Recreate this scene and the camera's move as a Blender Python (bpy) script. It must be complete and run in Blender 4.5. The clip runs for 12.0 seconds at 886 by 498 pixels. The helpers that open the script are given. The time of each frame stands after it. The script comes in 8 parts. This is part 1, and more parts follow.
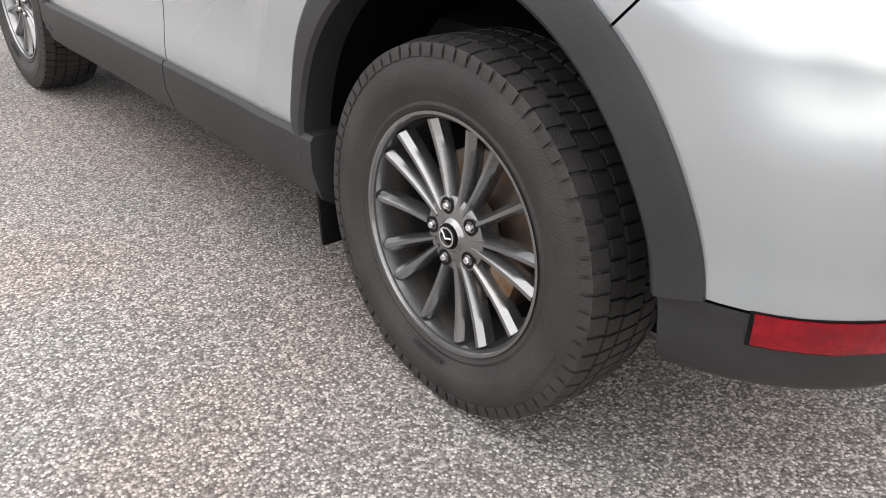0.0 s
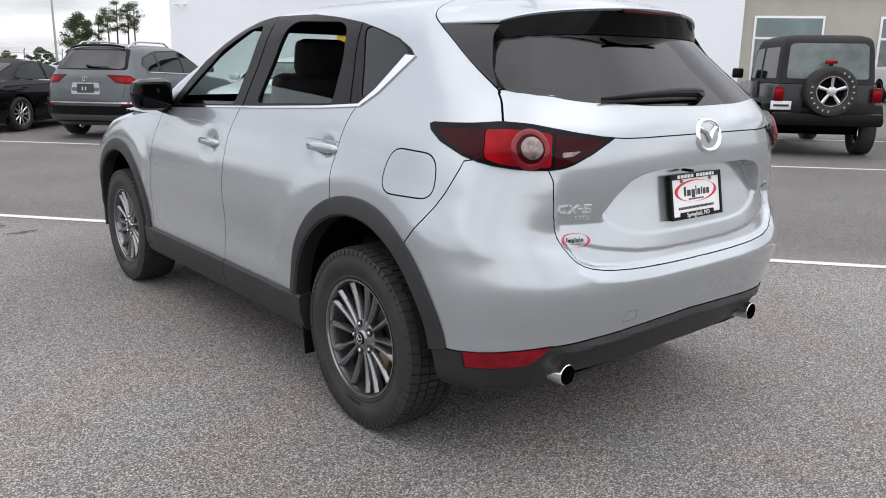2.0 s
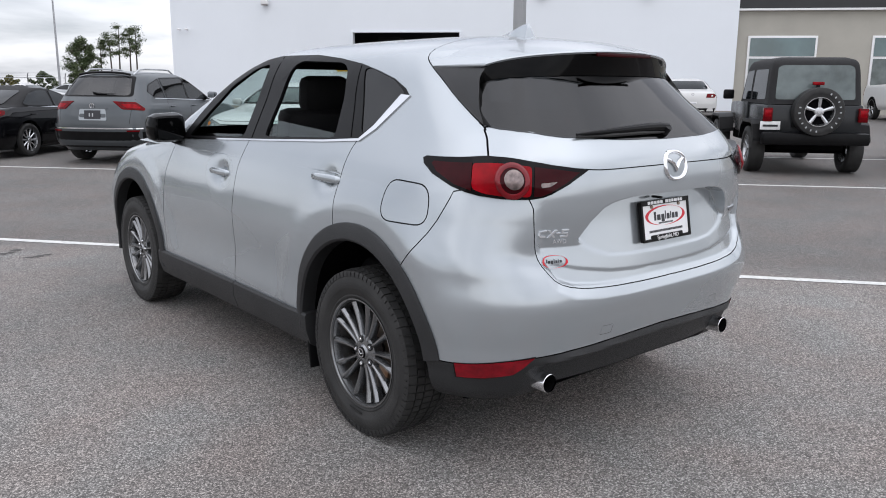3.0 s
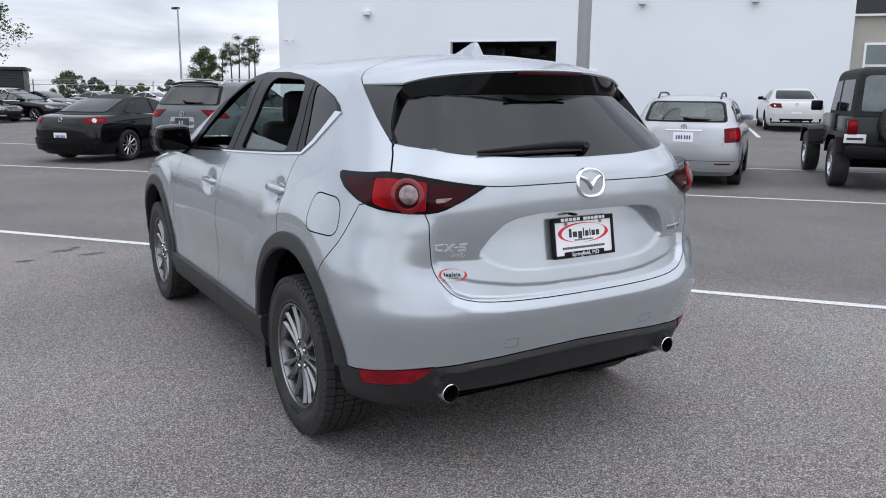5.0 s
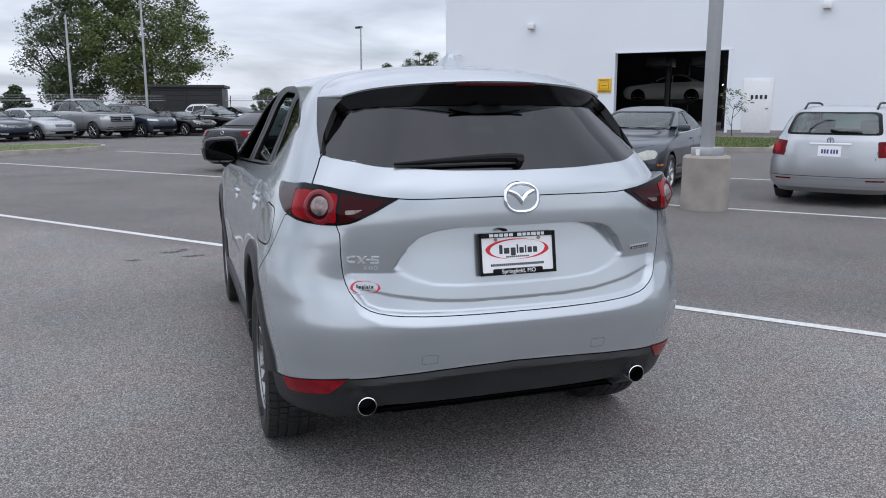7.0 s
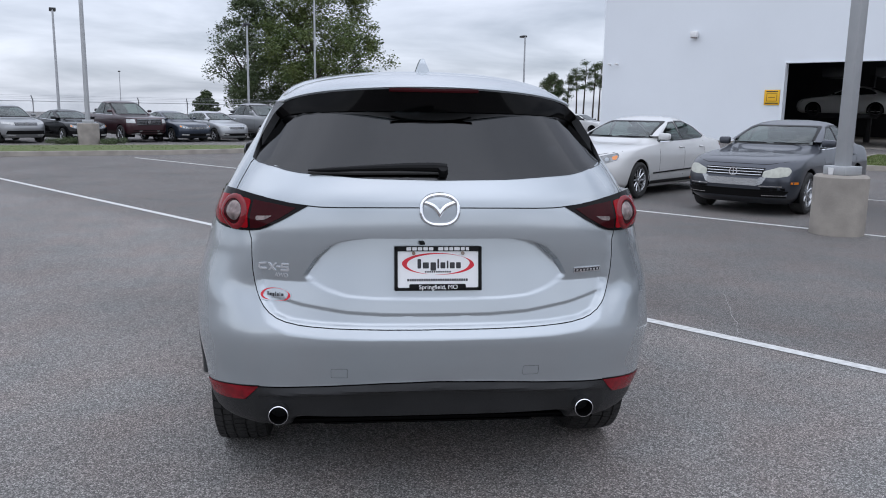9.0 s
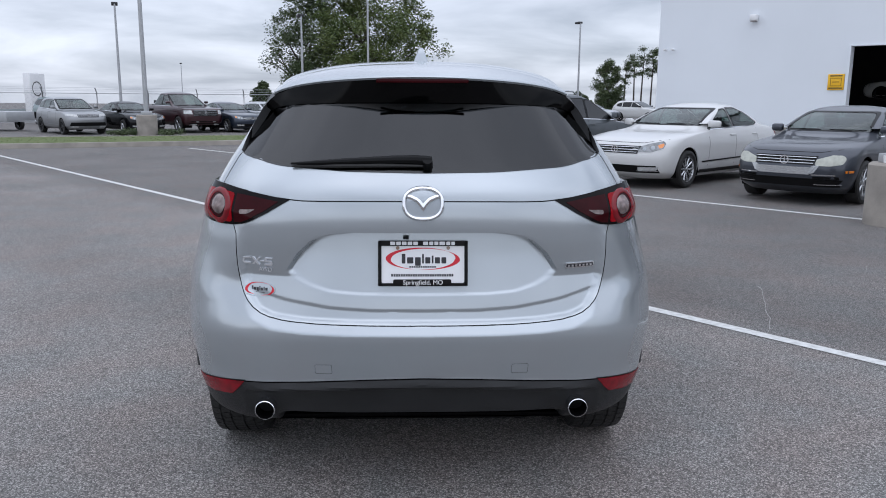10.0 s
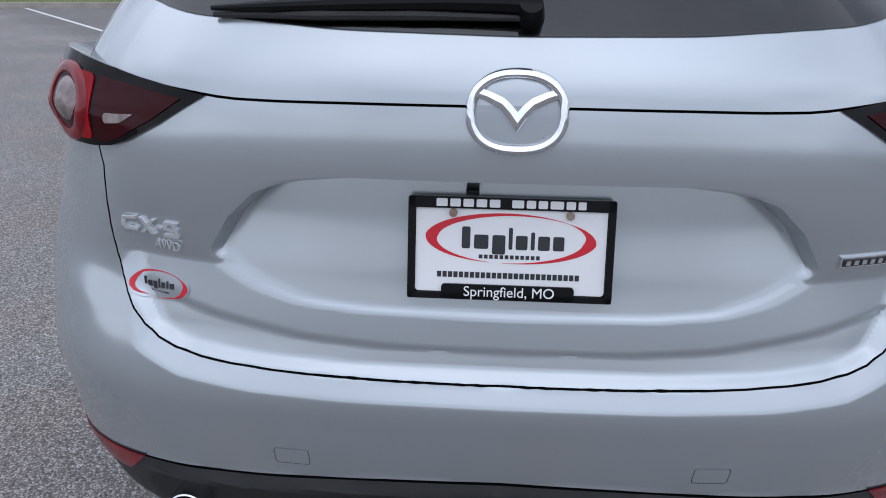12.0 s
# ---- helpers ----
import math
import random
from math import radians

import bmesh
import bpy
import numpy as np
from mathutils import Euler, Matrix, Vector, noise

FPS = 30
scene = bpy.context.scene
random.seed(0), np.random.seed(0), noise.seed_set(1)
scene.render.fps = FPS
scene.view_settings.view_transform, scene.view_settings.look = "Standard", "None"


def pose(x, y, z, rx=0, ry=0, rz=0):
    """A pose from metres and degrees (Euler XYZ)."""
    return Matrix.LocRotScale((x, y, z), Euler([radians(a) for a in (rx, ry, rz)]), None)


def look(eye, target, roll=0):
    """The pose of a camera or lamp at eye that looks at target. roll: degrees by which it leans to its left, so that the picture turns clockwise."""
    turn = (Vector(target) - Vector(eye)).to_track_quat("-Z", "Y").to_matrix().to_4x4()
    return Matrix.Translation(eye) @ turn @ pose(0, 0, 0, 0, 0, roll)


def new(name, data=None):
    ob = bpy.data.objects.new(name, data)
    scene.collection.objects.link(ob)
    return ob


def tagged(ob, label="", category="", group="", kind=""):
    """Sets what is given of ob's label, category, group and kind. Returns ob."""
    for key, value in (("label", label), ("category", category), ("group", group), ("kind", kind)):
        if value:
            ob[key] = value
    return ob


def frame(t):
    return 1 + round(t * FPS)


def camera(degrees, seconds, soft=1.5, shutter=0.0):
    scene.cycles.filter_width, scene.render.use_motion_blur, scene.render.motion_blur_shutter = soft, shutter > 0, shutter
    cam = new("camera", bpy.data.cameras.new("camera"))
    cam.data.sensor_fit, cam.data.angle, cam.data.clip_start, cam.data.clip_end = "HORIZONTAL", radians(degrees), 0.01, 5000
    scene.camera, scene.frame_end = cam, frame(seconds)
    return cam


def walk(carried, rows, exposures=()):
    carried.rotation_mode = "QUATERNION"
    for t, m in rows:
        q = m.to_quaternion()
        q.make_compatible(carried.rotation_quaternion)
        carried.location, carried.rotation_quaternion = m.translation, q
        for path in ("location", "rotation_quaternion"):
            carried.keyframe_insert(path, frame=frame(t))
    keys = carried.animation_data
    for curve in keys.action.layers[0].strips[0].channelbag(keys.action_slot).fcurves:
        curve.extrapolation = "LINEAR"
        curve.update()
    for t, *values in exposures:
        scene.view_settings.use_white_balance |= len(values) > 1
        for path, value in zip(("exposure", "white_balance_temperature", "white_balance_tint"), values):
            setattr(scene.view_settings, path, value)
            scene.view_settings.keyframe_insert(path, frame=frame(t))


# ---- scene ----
cam = camera(58.9, 12.0, soft=1.0)
PATH = [
    (0, (-1.767, -0.963, 1.003), (-0.576, 0.358, 0.087), 2.7),
    (0.5, (-1.991, -1.343, 1.068), (-0.802, 0.083, 0.323), 2.4),
    (0.9, (-2.143, -1.65, 1.161), (-0.939, -0.193, 0.509), 1.6),
    (1, (-2.15, -1.735, 1.175), (-0.952, -0.259, 0.554), 1.7),
    (1.5, (-2.316, -2.104, 1.292), (-1.093, -0.61, 0.767), 1.3),
    (2, (-2.49, -2.427, 1.402), (-1.247, -0.929, 0.943), 0.9),
    (2.5, (-2.628, -2.606, 1.459), (-1.371, -1.109, 1.034), 0.6),
    (3, (-2.643, -2.658, 1.476), (-1.395, -1.15, 1.064), 0.4),
    (3.2, (-2.625, -2.681, 1.477), (-1.386, -1.165, 1.068), 0.3),
    (4.8, (-2.143, -3.114, 1.516), (-1.083, -1.466, 1.118), 0.4),
    (5, (-2.094, -3.183, 1.521), (-1.067, -1.514, 1.126), 0.5),
    (5.5, (-1.882, -3.303, 1.531), (-0.946, -1.578, 1.145), 0.4),
    (6, (-1.66, -3.405, 1.522), (-0.824, -1.628, 1.145), 0.3),
    (6.5, (-1.44, -3.47, 1.53), (-0.708, -1.646, 1.159), 0.1),
    (7, (-1.203, -3.553, 1.519), (-0.58, -1.688, 1.154), -0.0),
    (7.5, (-0.973, -3.594, 1.529), (-0.453, -1.696, 1.171), 0.0),
    (9.3, (-0.188, -3.613, 1.516), (-0.018, -1.651, 1.164), 0.8),
    (9.5, (-0.13, -3.594, 1.525), (0.011, -1.632, 1.163), 0.6),
    (10, (-0.036, -3.56, 1.528), (0.041, -1.597, 1.152), 0.4),
    (10.5, (0.008, -3.368, 1.5), (0.038, -1.409, 1.095), 0.3),
    (11, (0.011, -2.951, 1.475), (0.011, -1.005, 1.014), 0.4),
    (11.5, (0.025, -2.472, 1.434), (-0.035, -0.552, 0.877), 0.6),
    (12, (-0.043, -1.989, 1.372), (-0.143, -0.114, 0.684), 0.9),
]
EXPOSURES = [(0.0, 2.06, 7150, 13), (0.5, 1.74, 7020, 13), (1.0, 1.5, 6920, 13), (2.5, 1.13, 6600, 13), (5.0, 1.0, 6280, 13), (7.0, 0.86, 6130, 13), (10.0, 0.77, 5990, 13), (12.0, 0.77, 5900, 13)]
walk(cam, [(t, look(eye, target, roll)) for t, eye, target, roll in PATH], EXPOSURES)

# ---- world and light ----
world = bpy.data.worlds.new("overcast_sky")
scene.world = world
world.use_nodes = True
wn, wl = world.node_tree.nodes, world.node_tree.links
wn.clear()
w_out = wn.new("ShaderNodeOutputWorld")
w_bg = wn.new("ShaderNodeBackground")
w_bg.inputs["Strength"].default_value = 0.105
w_sky = wn.new("ShaderNodeTexSky")
w_sky.sky_type = "NISHITA"
w_sky.sun_disc = False
w_sky.sun_elevation, w_sky.sun_rotation = radians(65), radians(196)
w_co = wn.new("ShaderNodeTexCoord")
w_sep = wn.new("ShaderNodeSeparateXYZ")
wl.new(w_co.outputs["Generated"], w_sep.inputs[0])
w_add = wn.new("ShaderNodeMath"); w_add.operation = "ADD"; w_add.inputs[1].default_value = 0.16
w_max = wn.new("ShaderNodeMath"); w_max.operation = "MAXIMUM"; w_max.inputs[1].default_value = 0.0
wl.new(w_sep.outputs["Z"], w_max.inputs[0]); wl.new(w_max.outputs[0], w_add.inputs[0])
w_com = wn.new("ShaderNodeCombineXYZ")
for ax in "XY":
    d = wn.new("ShaderNodeMath"); d.operation = "DIVIDE"
    wl.new(w_sep.outputs[ax], d.inputs[0]); wl.new(w_add.outputs[0], d.inputs[1]); wl.new(d.outputs[0], w_com.inputs[ax])
w_noise = wn.new("ShaderNodeTexNoise")
w_noise.inputs["Scale"].default_value, w_noise.inputs["Detail"].default_value = 0.85, 6
w_noise.inputs["Roughness"].default_value, w_noise.inputs["Distortion"].default_value = 0.52, 0.35
wl.new(w_com.outputs[0], w_noise.inputs["Vector"])
w_ramp = wn.new("ShaderNodeValToRGB")
w_ramp.color_ramp.elements[0].position, w_ramp.color_ramp.elements[0].color = 0.34, (2.5, 2.68, 2.95, 1)
w_ramp.color_ramp.elements[1].position, w_ramp.color_ramp.elements[1].color = 0.66, (5.3, 5.45, 5.7, 1)
wl.new(w_noise.outputs["Fac"], w_ramp.inputs[0])
w_mix = wn.new("ShaderNodeMixRGB")
w_mix.inputs[0].default_value = 0.9
wl.new(w_sky.outputs[0], w_mix.inputs[1]); wl.new(w_ramp.outputs[0], w_mix.inputs[2])
w_up = wn.new("ShaderNodeMapRange")
w_up.inputs["From Min"].default_value, w_up.inputs["From Max"].default_value = 0.17, 0.90
w_up.inputs["To Min"].default_value, w_up.inputs["To Max"].default_value = 1.0, 1.7
wl.new(w_sep.outputs["Z"], w_up.inputs["Value"])
w_mul = wn.new("ShaderNodeVectorMath"); w_mul.operation = "SCALE"
wl.new(w_mix.outputs[0], w_mul.inputs[0]); wl.new(w_up.outputs[0], w_mul.inputs["Scale"])
wl.new(w_mul.outputs[0], w_bg.inputs["Color"]); wl.new(w_bg.outputs[0], w_out.inputs[0])

sun = new("sun", bpy.data.lights.new("sun", "SUN"))
sun.data.energy, sun.data.angle, sun.data.color = 0.5, radians(150), (1.0, 0.97, 0.93)
sun.matrix_world = look((-2.5, -9, 14), (0, 0, 0))
scene.view_settings.exposure = 0.0


# ---- materials ----
def material(name, color, rough=0.5, metal=0.0, vary=0.12, scale=8.0, bump=0.0, bump_scale=60.0, coat=0.0, color2=None, spec=0.5, emit=0.0):
    """A principled surface with two scales of tone and a fine relief."""
    m = bpy.data.materials.new(name)
    m.use_nodes = True
    n, l = m.node_tree.nodes, m.node_tree.links
    p = n["Principled BSDF"]
    p.inputs["Roughness"].default_value, p.inputs["Metallic"].default_value = rough, metal
    p.inputs["Coat Weight"].default_value, p.inputs["Coat Roughness"].default_value = coat, 0.04
    p.inputs["Specular IOR Level"].default_value = spec
    co = n.new("ShaderNodeTexCoord")
    big, fine = n.new("ShaderNodeTexNoise"), n.new("ShaderNodeTexNoise")
    big.inputs["Scale"].default_value, big.inputs["Detail"].default_value = scale, 5
    fine.inputs["Scale"].default_value, fine.inputs["Detail"].default_value = bump_scale, 4
    l.new(co.outputs["Object"], big.inputs["Vector"]); l.new(co.outputs["Object"], fine.inputs["Vector"])
    mix = n.new("ShaderNodeMixRGB")
    c2 = color2 or tuple(c * (1 - vary) for c in color)
    mix.inputs[1].default_value, mix.inputs[2].default_value = (*color, 1), (*c2, 1)
    ramp = n.new("ShaderNodeMapRange")
    ramp.inputs["From Min"].default_value, ramp.inputs["From Max"].default_value = 0.35, 0.7
    l.new(big.outputs["Fac"], ramp.inputs["Value"]); l.new(ramp.outputs[0], mix.inputs[0])
    l.new(mix.outputs[0], p.inputs["Base Color"])
    r = n.new("ShaderNodeMapRange")
    r.inputs["To Min"].default_value, r.inputs["To Max"].default_value = max(0.0, rough - 0.06), min(1.0, rough + 0.06)
    l.new(fine.outputs["Fac"], r.inputs["Value"]); l.new(r.outputs[0], p.inputs["Roughness"])
    if bump:
        b = n.new("ShaderNodeBump")
        b.inputs["Strength"].default_value, b.inputs["Distance"].default_value = bump, 0.01
        l.new(fine.outputs["Fac"], b.inputs["Height"]); l.new(b.outputs[0], p.inputs["Normal"])
    if emit:
        p.inputs["Emission Color"].default_value, p.inputs["Emission Strength"].default_value = (*color, 1), emit
    return m


def glass(name, color, density, rough=0.0, gloss=0.04):
    """A thin pane: part clear and tinted, with a real gloss over it."""
    m = bpy.data.materials.new(name)
    m.use_nodes = True
    n, l = m.node_tree.nodes, m.node_tree.links
    n.clear()
    out = n.new("ShaderNodeOutputMaterial")
    tr, gl, mx, lw = n.new("ShaderNodeBsdfTransparent"), n.new("ShaderNodeBsdfGlossy"), n.new("ShaderNodeMixShader"), n.new("ShaderNodeLayerWeight")
    tr.inputs[0].default_value = (*[c * density for c in color], 1)
    gl.inputs["Roughness"].default_value = rough
    lw.inputs["Blend"].default_value = 0.5
    pw, ma = n.new("ShaderNodeMath"), n.new("ShaderNodeMath")
    pw.operation, pw.inputs[1].default_value = "POWER", 5.0
    ma.operation, ma.inputs[1].default_value, ma.inputs[2].default_value = "MULTIPLY_ADD", 0.9, gloss
    l.new(lw.outputs["Facing"], pw.inputs[0]); l.new(pw.outputs[0], ma.inputs[0]); l.new(ma.outputs[0], mx.inputs[0])
    l.new(tr.outputs[0], mx.inputs[1]); l.new(gl.outputs[0], mx.inputs[2]); l.new(mx.outputs[0], out.inputs[0])
    return m


def paint(name, color, metal=0.55, rough=0.32, vary=0.03):
    return material(name, color, rough, metal, vary, 3.0, 0.0, 900.0, 0.7)


SILVER = paint("silver_paint", (0.435, 0.470, 0.493), 0.62, 0.21)
SILVER.node_tree.nodes["Principled BSDF"].inputs["Coat IOR"].default_value = 1.5
PLASTIC = material("grey_cladding_plastic", (0.025, 0.0255, 0.0265), 0.42, 0, 0.25, 6, 0.25, 900, spec=0.32)
BLACK_TRIM = material("satin_black_trim", (0.006, 0.006, 0.0065), 0.35, 0, 0.3, 10, spec=0.14)
GLOSS_BLACK = material("gloss_black", (0.002, 0.002, 0.0022), 0.08, 0, 0.3, 10, spec=0.12)
RUBBER = material("tyre_rubber", (0.0215, 0.0213, 0.021), 0.55, 0, 0.45, 9, 0.3, 260, color2=(0.034, 0.0335, 0.0325), spec=0.3)
RIM = material("gunmetal_alloy", (0.26, 0.265, 0.27), 0.25, 0.9, 0.2, 14, 0, 300, coat=0.4)
BADGE = material("bright_badge_chrome", (0.74, 0.75, 0.77), 0.16, 0.65, 0.04, 20)
CHROME = material("chrome", (0.82, 0.83, 0.85), 0.06, 1.0, 0.04, 20)
STEEL = material("brake_steel", (0.30, 0.26, 0.22), 0.45, 0.9, 0.4, 18, 0.1, 200, color2=(0.2, 0.11, 0.06))
DARK = material("dark_liner", (0.004, 0.004, 0.0045), 0.9, 0, 0.4, 12, 0.4, 90, spec=0.05)
SEAT = material("black_upholstery", (0.014, 0.014, 0.015), 0.6, 0, 0.3, 12, 0.3, 400, spec=0.2)
TINT = glass("tinted_glass", (0.75, 0.8, 0.85), 0.13, 0.02, 0.07)
CLEAR = glass("clear_glass", (0.88, 0.97, 0.95), 0.92)
LAMP_COVER = material("smoked_lamp_cover", (0.003, 0.002, 0.0025), 0.06, 0, 0.3, 10, spec=0.17)
RED_LENS = material("red_lens", (0.34, 0.002, 0.008), 0.12, 0, 0.5, 14, 0, 200, spec=0.15)
DEEP_RED = material("deep_red_lens", (0.15, 0.002, 0.005), 0.10, 0, 0.5, 18, 0, 200, spec=0.15)
REFLECTOR = material("red_reflector", (0.25, 0.004, 0.012), 0.16, 0, 0.45, 30, 0.2, 160, spec=0.3)
RING_RED = material("red_light_ring", (0.20, 0.002, 0.008), 0.14, 0, 0.4, 18, 0, 200, spec=0.25, coat=0.5)
DARK_RED = material("smoked_red_lens", (0.035, 0.001, 0.003), 0.08, 0, 0.3, 16, 0, 200, spec=0.14)
LENS = material("clear_lens", (0.30, 0.235, 0.225), 0.15, 0.4, 0.6, 45, 0.15, 220, coat=0.3)
WHITE = material("white_enamel", (0.80, 0.80, 0.80), 0.35, 0, 0.05, 10)
INK = material("dark_ink", (0.02, 0.02, 0.025), 0.4, 0, 0.1, 10)
RED_INK = material("red_ink", (0.60, 0.006, 0.022), 0.35, 0, 0.1, 10)
CONCRETE = material("pale_concrete", (0.34, 0.31, 0.27), 0.85, 0, 0.25, 3, 0.35, 40, color2=(0.24, 0.22, 0.195))
GALV = material("galvanised_pole", (0.42, 0.43, 0.44), 0.45, 0.4, 0.12, 3, 0.05, 60)
WALL_WHITE = material("white_metal_wall", (0.78, 0.815, 0.85), 0.55, 0, 0.04, 0.3, 0.05, 3)
BEIGE = material("beige_stucco", (0.42, 0.40, 0.35), 0.8, 0, 0.1, 1, 0.3, 60)
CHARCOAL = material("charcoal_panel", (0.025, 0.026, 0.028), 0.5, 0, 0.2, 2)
YELLOW = material("yellow_sign_paint", (0.85, 0.48, 0.01), 0.5, 0, 0.05, 6)
GRASS = material("mown_grass", (0.085, 0.13, 0.03), 0.9, 0, 0.4, 6, 0.8, 90, color2=(0.13, 0.14, 0.05))
LINE = material("worn_white_road_paint", (0.68, 0.68, 0.66), 0.75, 0, 0.3, 25, 0.3, 120, color2=(0.5, 0.5, 0.48))


# ---- building helpers ----
def smooth_curve(xs, ys):
    """A smooth curve with no overshoot through knots, as a function of numpy arrays."""
    xs, ys = np.array(xs, float), np.array(ys, float)
    h, d = np.diff(xs), np.diff(ys) / np.diff(xs)
    m = np.zeros(len(xs))
    m[0], m[-1] = d[0], d[-1]
    for i in range(1, len(xs) - 1):
        if d[i - 1] * d[i] > 0:
            a, b = 2 * h[i] + h[i - 1], h[i] + 2 * h[i - 1]
            m[i] = (a + b) / (a / d[i - 1] + b / d[i])

    def f(x):
        x = np.clip(np.asarray(x, float), xs[0], xs[-1])
        i = np.clip(np.searchsorted(xs, x, side="right") - 1, 0, len(h) - 1)
        t = (x - xs[i]) / h[i]
        return ((2 * t**3 - 3 * t**2 + 1) * ys[i] + (t**3 - 2 * t**2 + t) * h[i] * m[i]
                + (3 * t**2 - 2 * t**3) * ys[i + 1] + (t**3 - t**2) * h[i] * m[i + 1])
    return f


def mesh_of(name, verts, faces, smooth=35):
    me = bpy.data.meshes.new(name)
    me.from_pydata([tuple(map(float, v)) for v in verts], [], faces)
    me.update()
    finish(me, smooth)
    return me


def finish(me, smooth=35):
    if smooth:
        me.polygons.foreach_set("use_smooth", [True] * len(me.polygons))
        me.set_sharp_from_angle(angle=radians(smooth))


def part(name, data, mat, parent, label="", at=None, smooth=35):
    """Links a bmesh or mesh as one object under a thing or part."""
    if isinstance(data, bmesh.types.BMesh):
        me = bpy.data.meshes.new(name)
        bmesh.ops.recalc_face_normals(data, faces=data.faces)
        data.to_mesh(me)
        data.free()
        finish(me, smooth)
        data = me
    if mat is not None:
        data.materials.clear()
        data.materials.append(mat)
    ob = new(name, data)
    if parent is not None:
        ob.parent = parent
    if at is not None:
        ob.matrix_basis = at
    if label:
        tagged(ob, label)
    return ob


def thing(name, label, category, m=None, group="", kind=""):
    ob = new(name)
    ob.empty_display_size = 0.2
    if m is not None:
        ob.matrix_basis = m
    return tagged(ob, label, category, group, kind)


def box(bm, x0, x1, y0, y1, z0, z1, bevel=0.0, m=None):
    r = bmesh.ops.create_cube(bm, size=1.0)
    vs = r["verts"]
    bmesh.ops.scale(bm, vec=(x1 - x0, y1 - y0, z1 - z0), verts=vs)
    bmesh.ops.translate(bm, vec=((x0 + x1) / 2, (y0 + y1) / 2, (z0 + z1) / 2), verts=vs)
    if m is not None:
        bmesh.ops.transform(bm, matrix=m, verts=vs)
    if bevel:
        es = list({e for v in vs for e in v.link_edges})
        bmesh.ops.bevel(bm, geom=es, offset=bevel, segments=2, affect="EDGES", profile=0.5)
    return bm


def boxed(*a, **k):
    return box(bmesh.new(), *a, **k)


def lathe(profile, axis_pts=48, close=False):
    """Turns (radius, along) pairs round the x axis."""
    verts, faces = [], []
    n = len(profile)
    for k in range(axis_pts):
        a = 2 * math.pi * k / axis_pts
        for r, x in profile:
            verts.append((x, r * math.cos(a), r * math.sin(a)))
    for k in range(axis_pts):
        k2 = (k + 1) % axis_pts
        for i in range(n if close else n - 1):
            j = (i + 1) % n
            faces.append((k * n + i, k * n + j, k2 * n + j, k2 * n + i))
    return verts, faces


def bm_from(verts, faces):
    bm = bmesh.new()
    vs = [bm.verts.new(v) for v in verts]
    for f in faces:
        try:
            bm.faces.new([vs[i] for i in f])
        except ValueError:
            pass
    return bm


def tube(bm, pts, radius, sides=10, cap=True):
    """A round bar along points; radius may be one number or one a point."""
    pts = [Vector(p) for p in pts]
    rad = radius if isinstance(radius, (list, tuple)) else [radius] * len(pts)
    rings = []
    for i, p in enumerate(pts):
        d = (pts[min(i + 1, len(pts) - 1)] - pts[max(i - 1, 0)]).normalized()
        q = d.to_track_quat("Z", "Y")
        rings.append([bm.verts.new(p + q @ Vector((rad[i] * math.cos(2 * math.pi * k / sides), rad[i] * math.sin(2 * math.pi * k / sides), 0))) for k in range(sides)])
    for a, b in zip(rings, rings[1:]):
        for k in range(sides):
            bm.faces.new((a[k], a[(k + 1) % sides], b[(k + 1) % sides], b[k]))
    if cap:
        bm.faces.new(rings[0][::-1])
        bm.faces.new(rings[-1])
    return bm


def chaikin(pts, rounds=2, closed=True):
    pts = [Vector(p) for p in pts]
    for _ in range(rounds):
        out = [] if closed else [pts[0]]
        for i in range(len(pts) if closed else len(pts) - 1):
            a, b = pts[i], pts[(i + 1) % len(pts)]
            out += [a * 0.75 + b * 0.25, a * 0.25 + b * 0.75]
        pts = out if closed else out + [pts[-1]]
    return pts


def rounded(pts, r=0.03, n=3):
    """A closed outline with its corners rounded."""
    pts = [Vector(p) for p in pts]
    out = []
    for i, p in enumerate(pts):
        a, b = pts[i - 1] - p, pts[(i + 1) % len(pts)] - p
        k = min(r, a.length * 0.45, b.length * 0.45)
        a, b = p + a.normalized() * k, p + b.normalized() * k
        for j in range(n + 1):
            t = j / n
            out.append(tuple(a * (1 - t) ** 2 + p * 2 * t * (1 - t) + b * t * t))
    return out


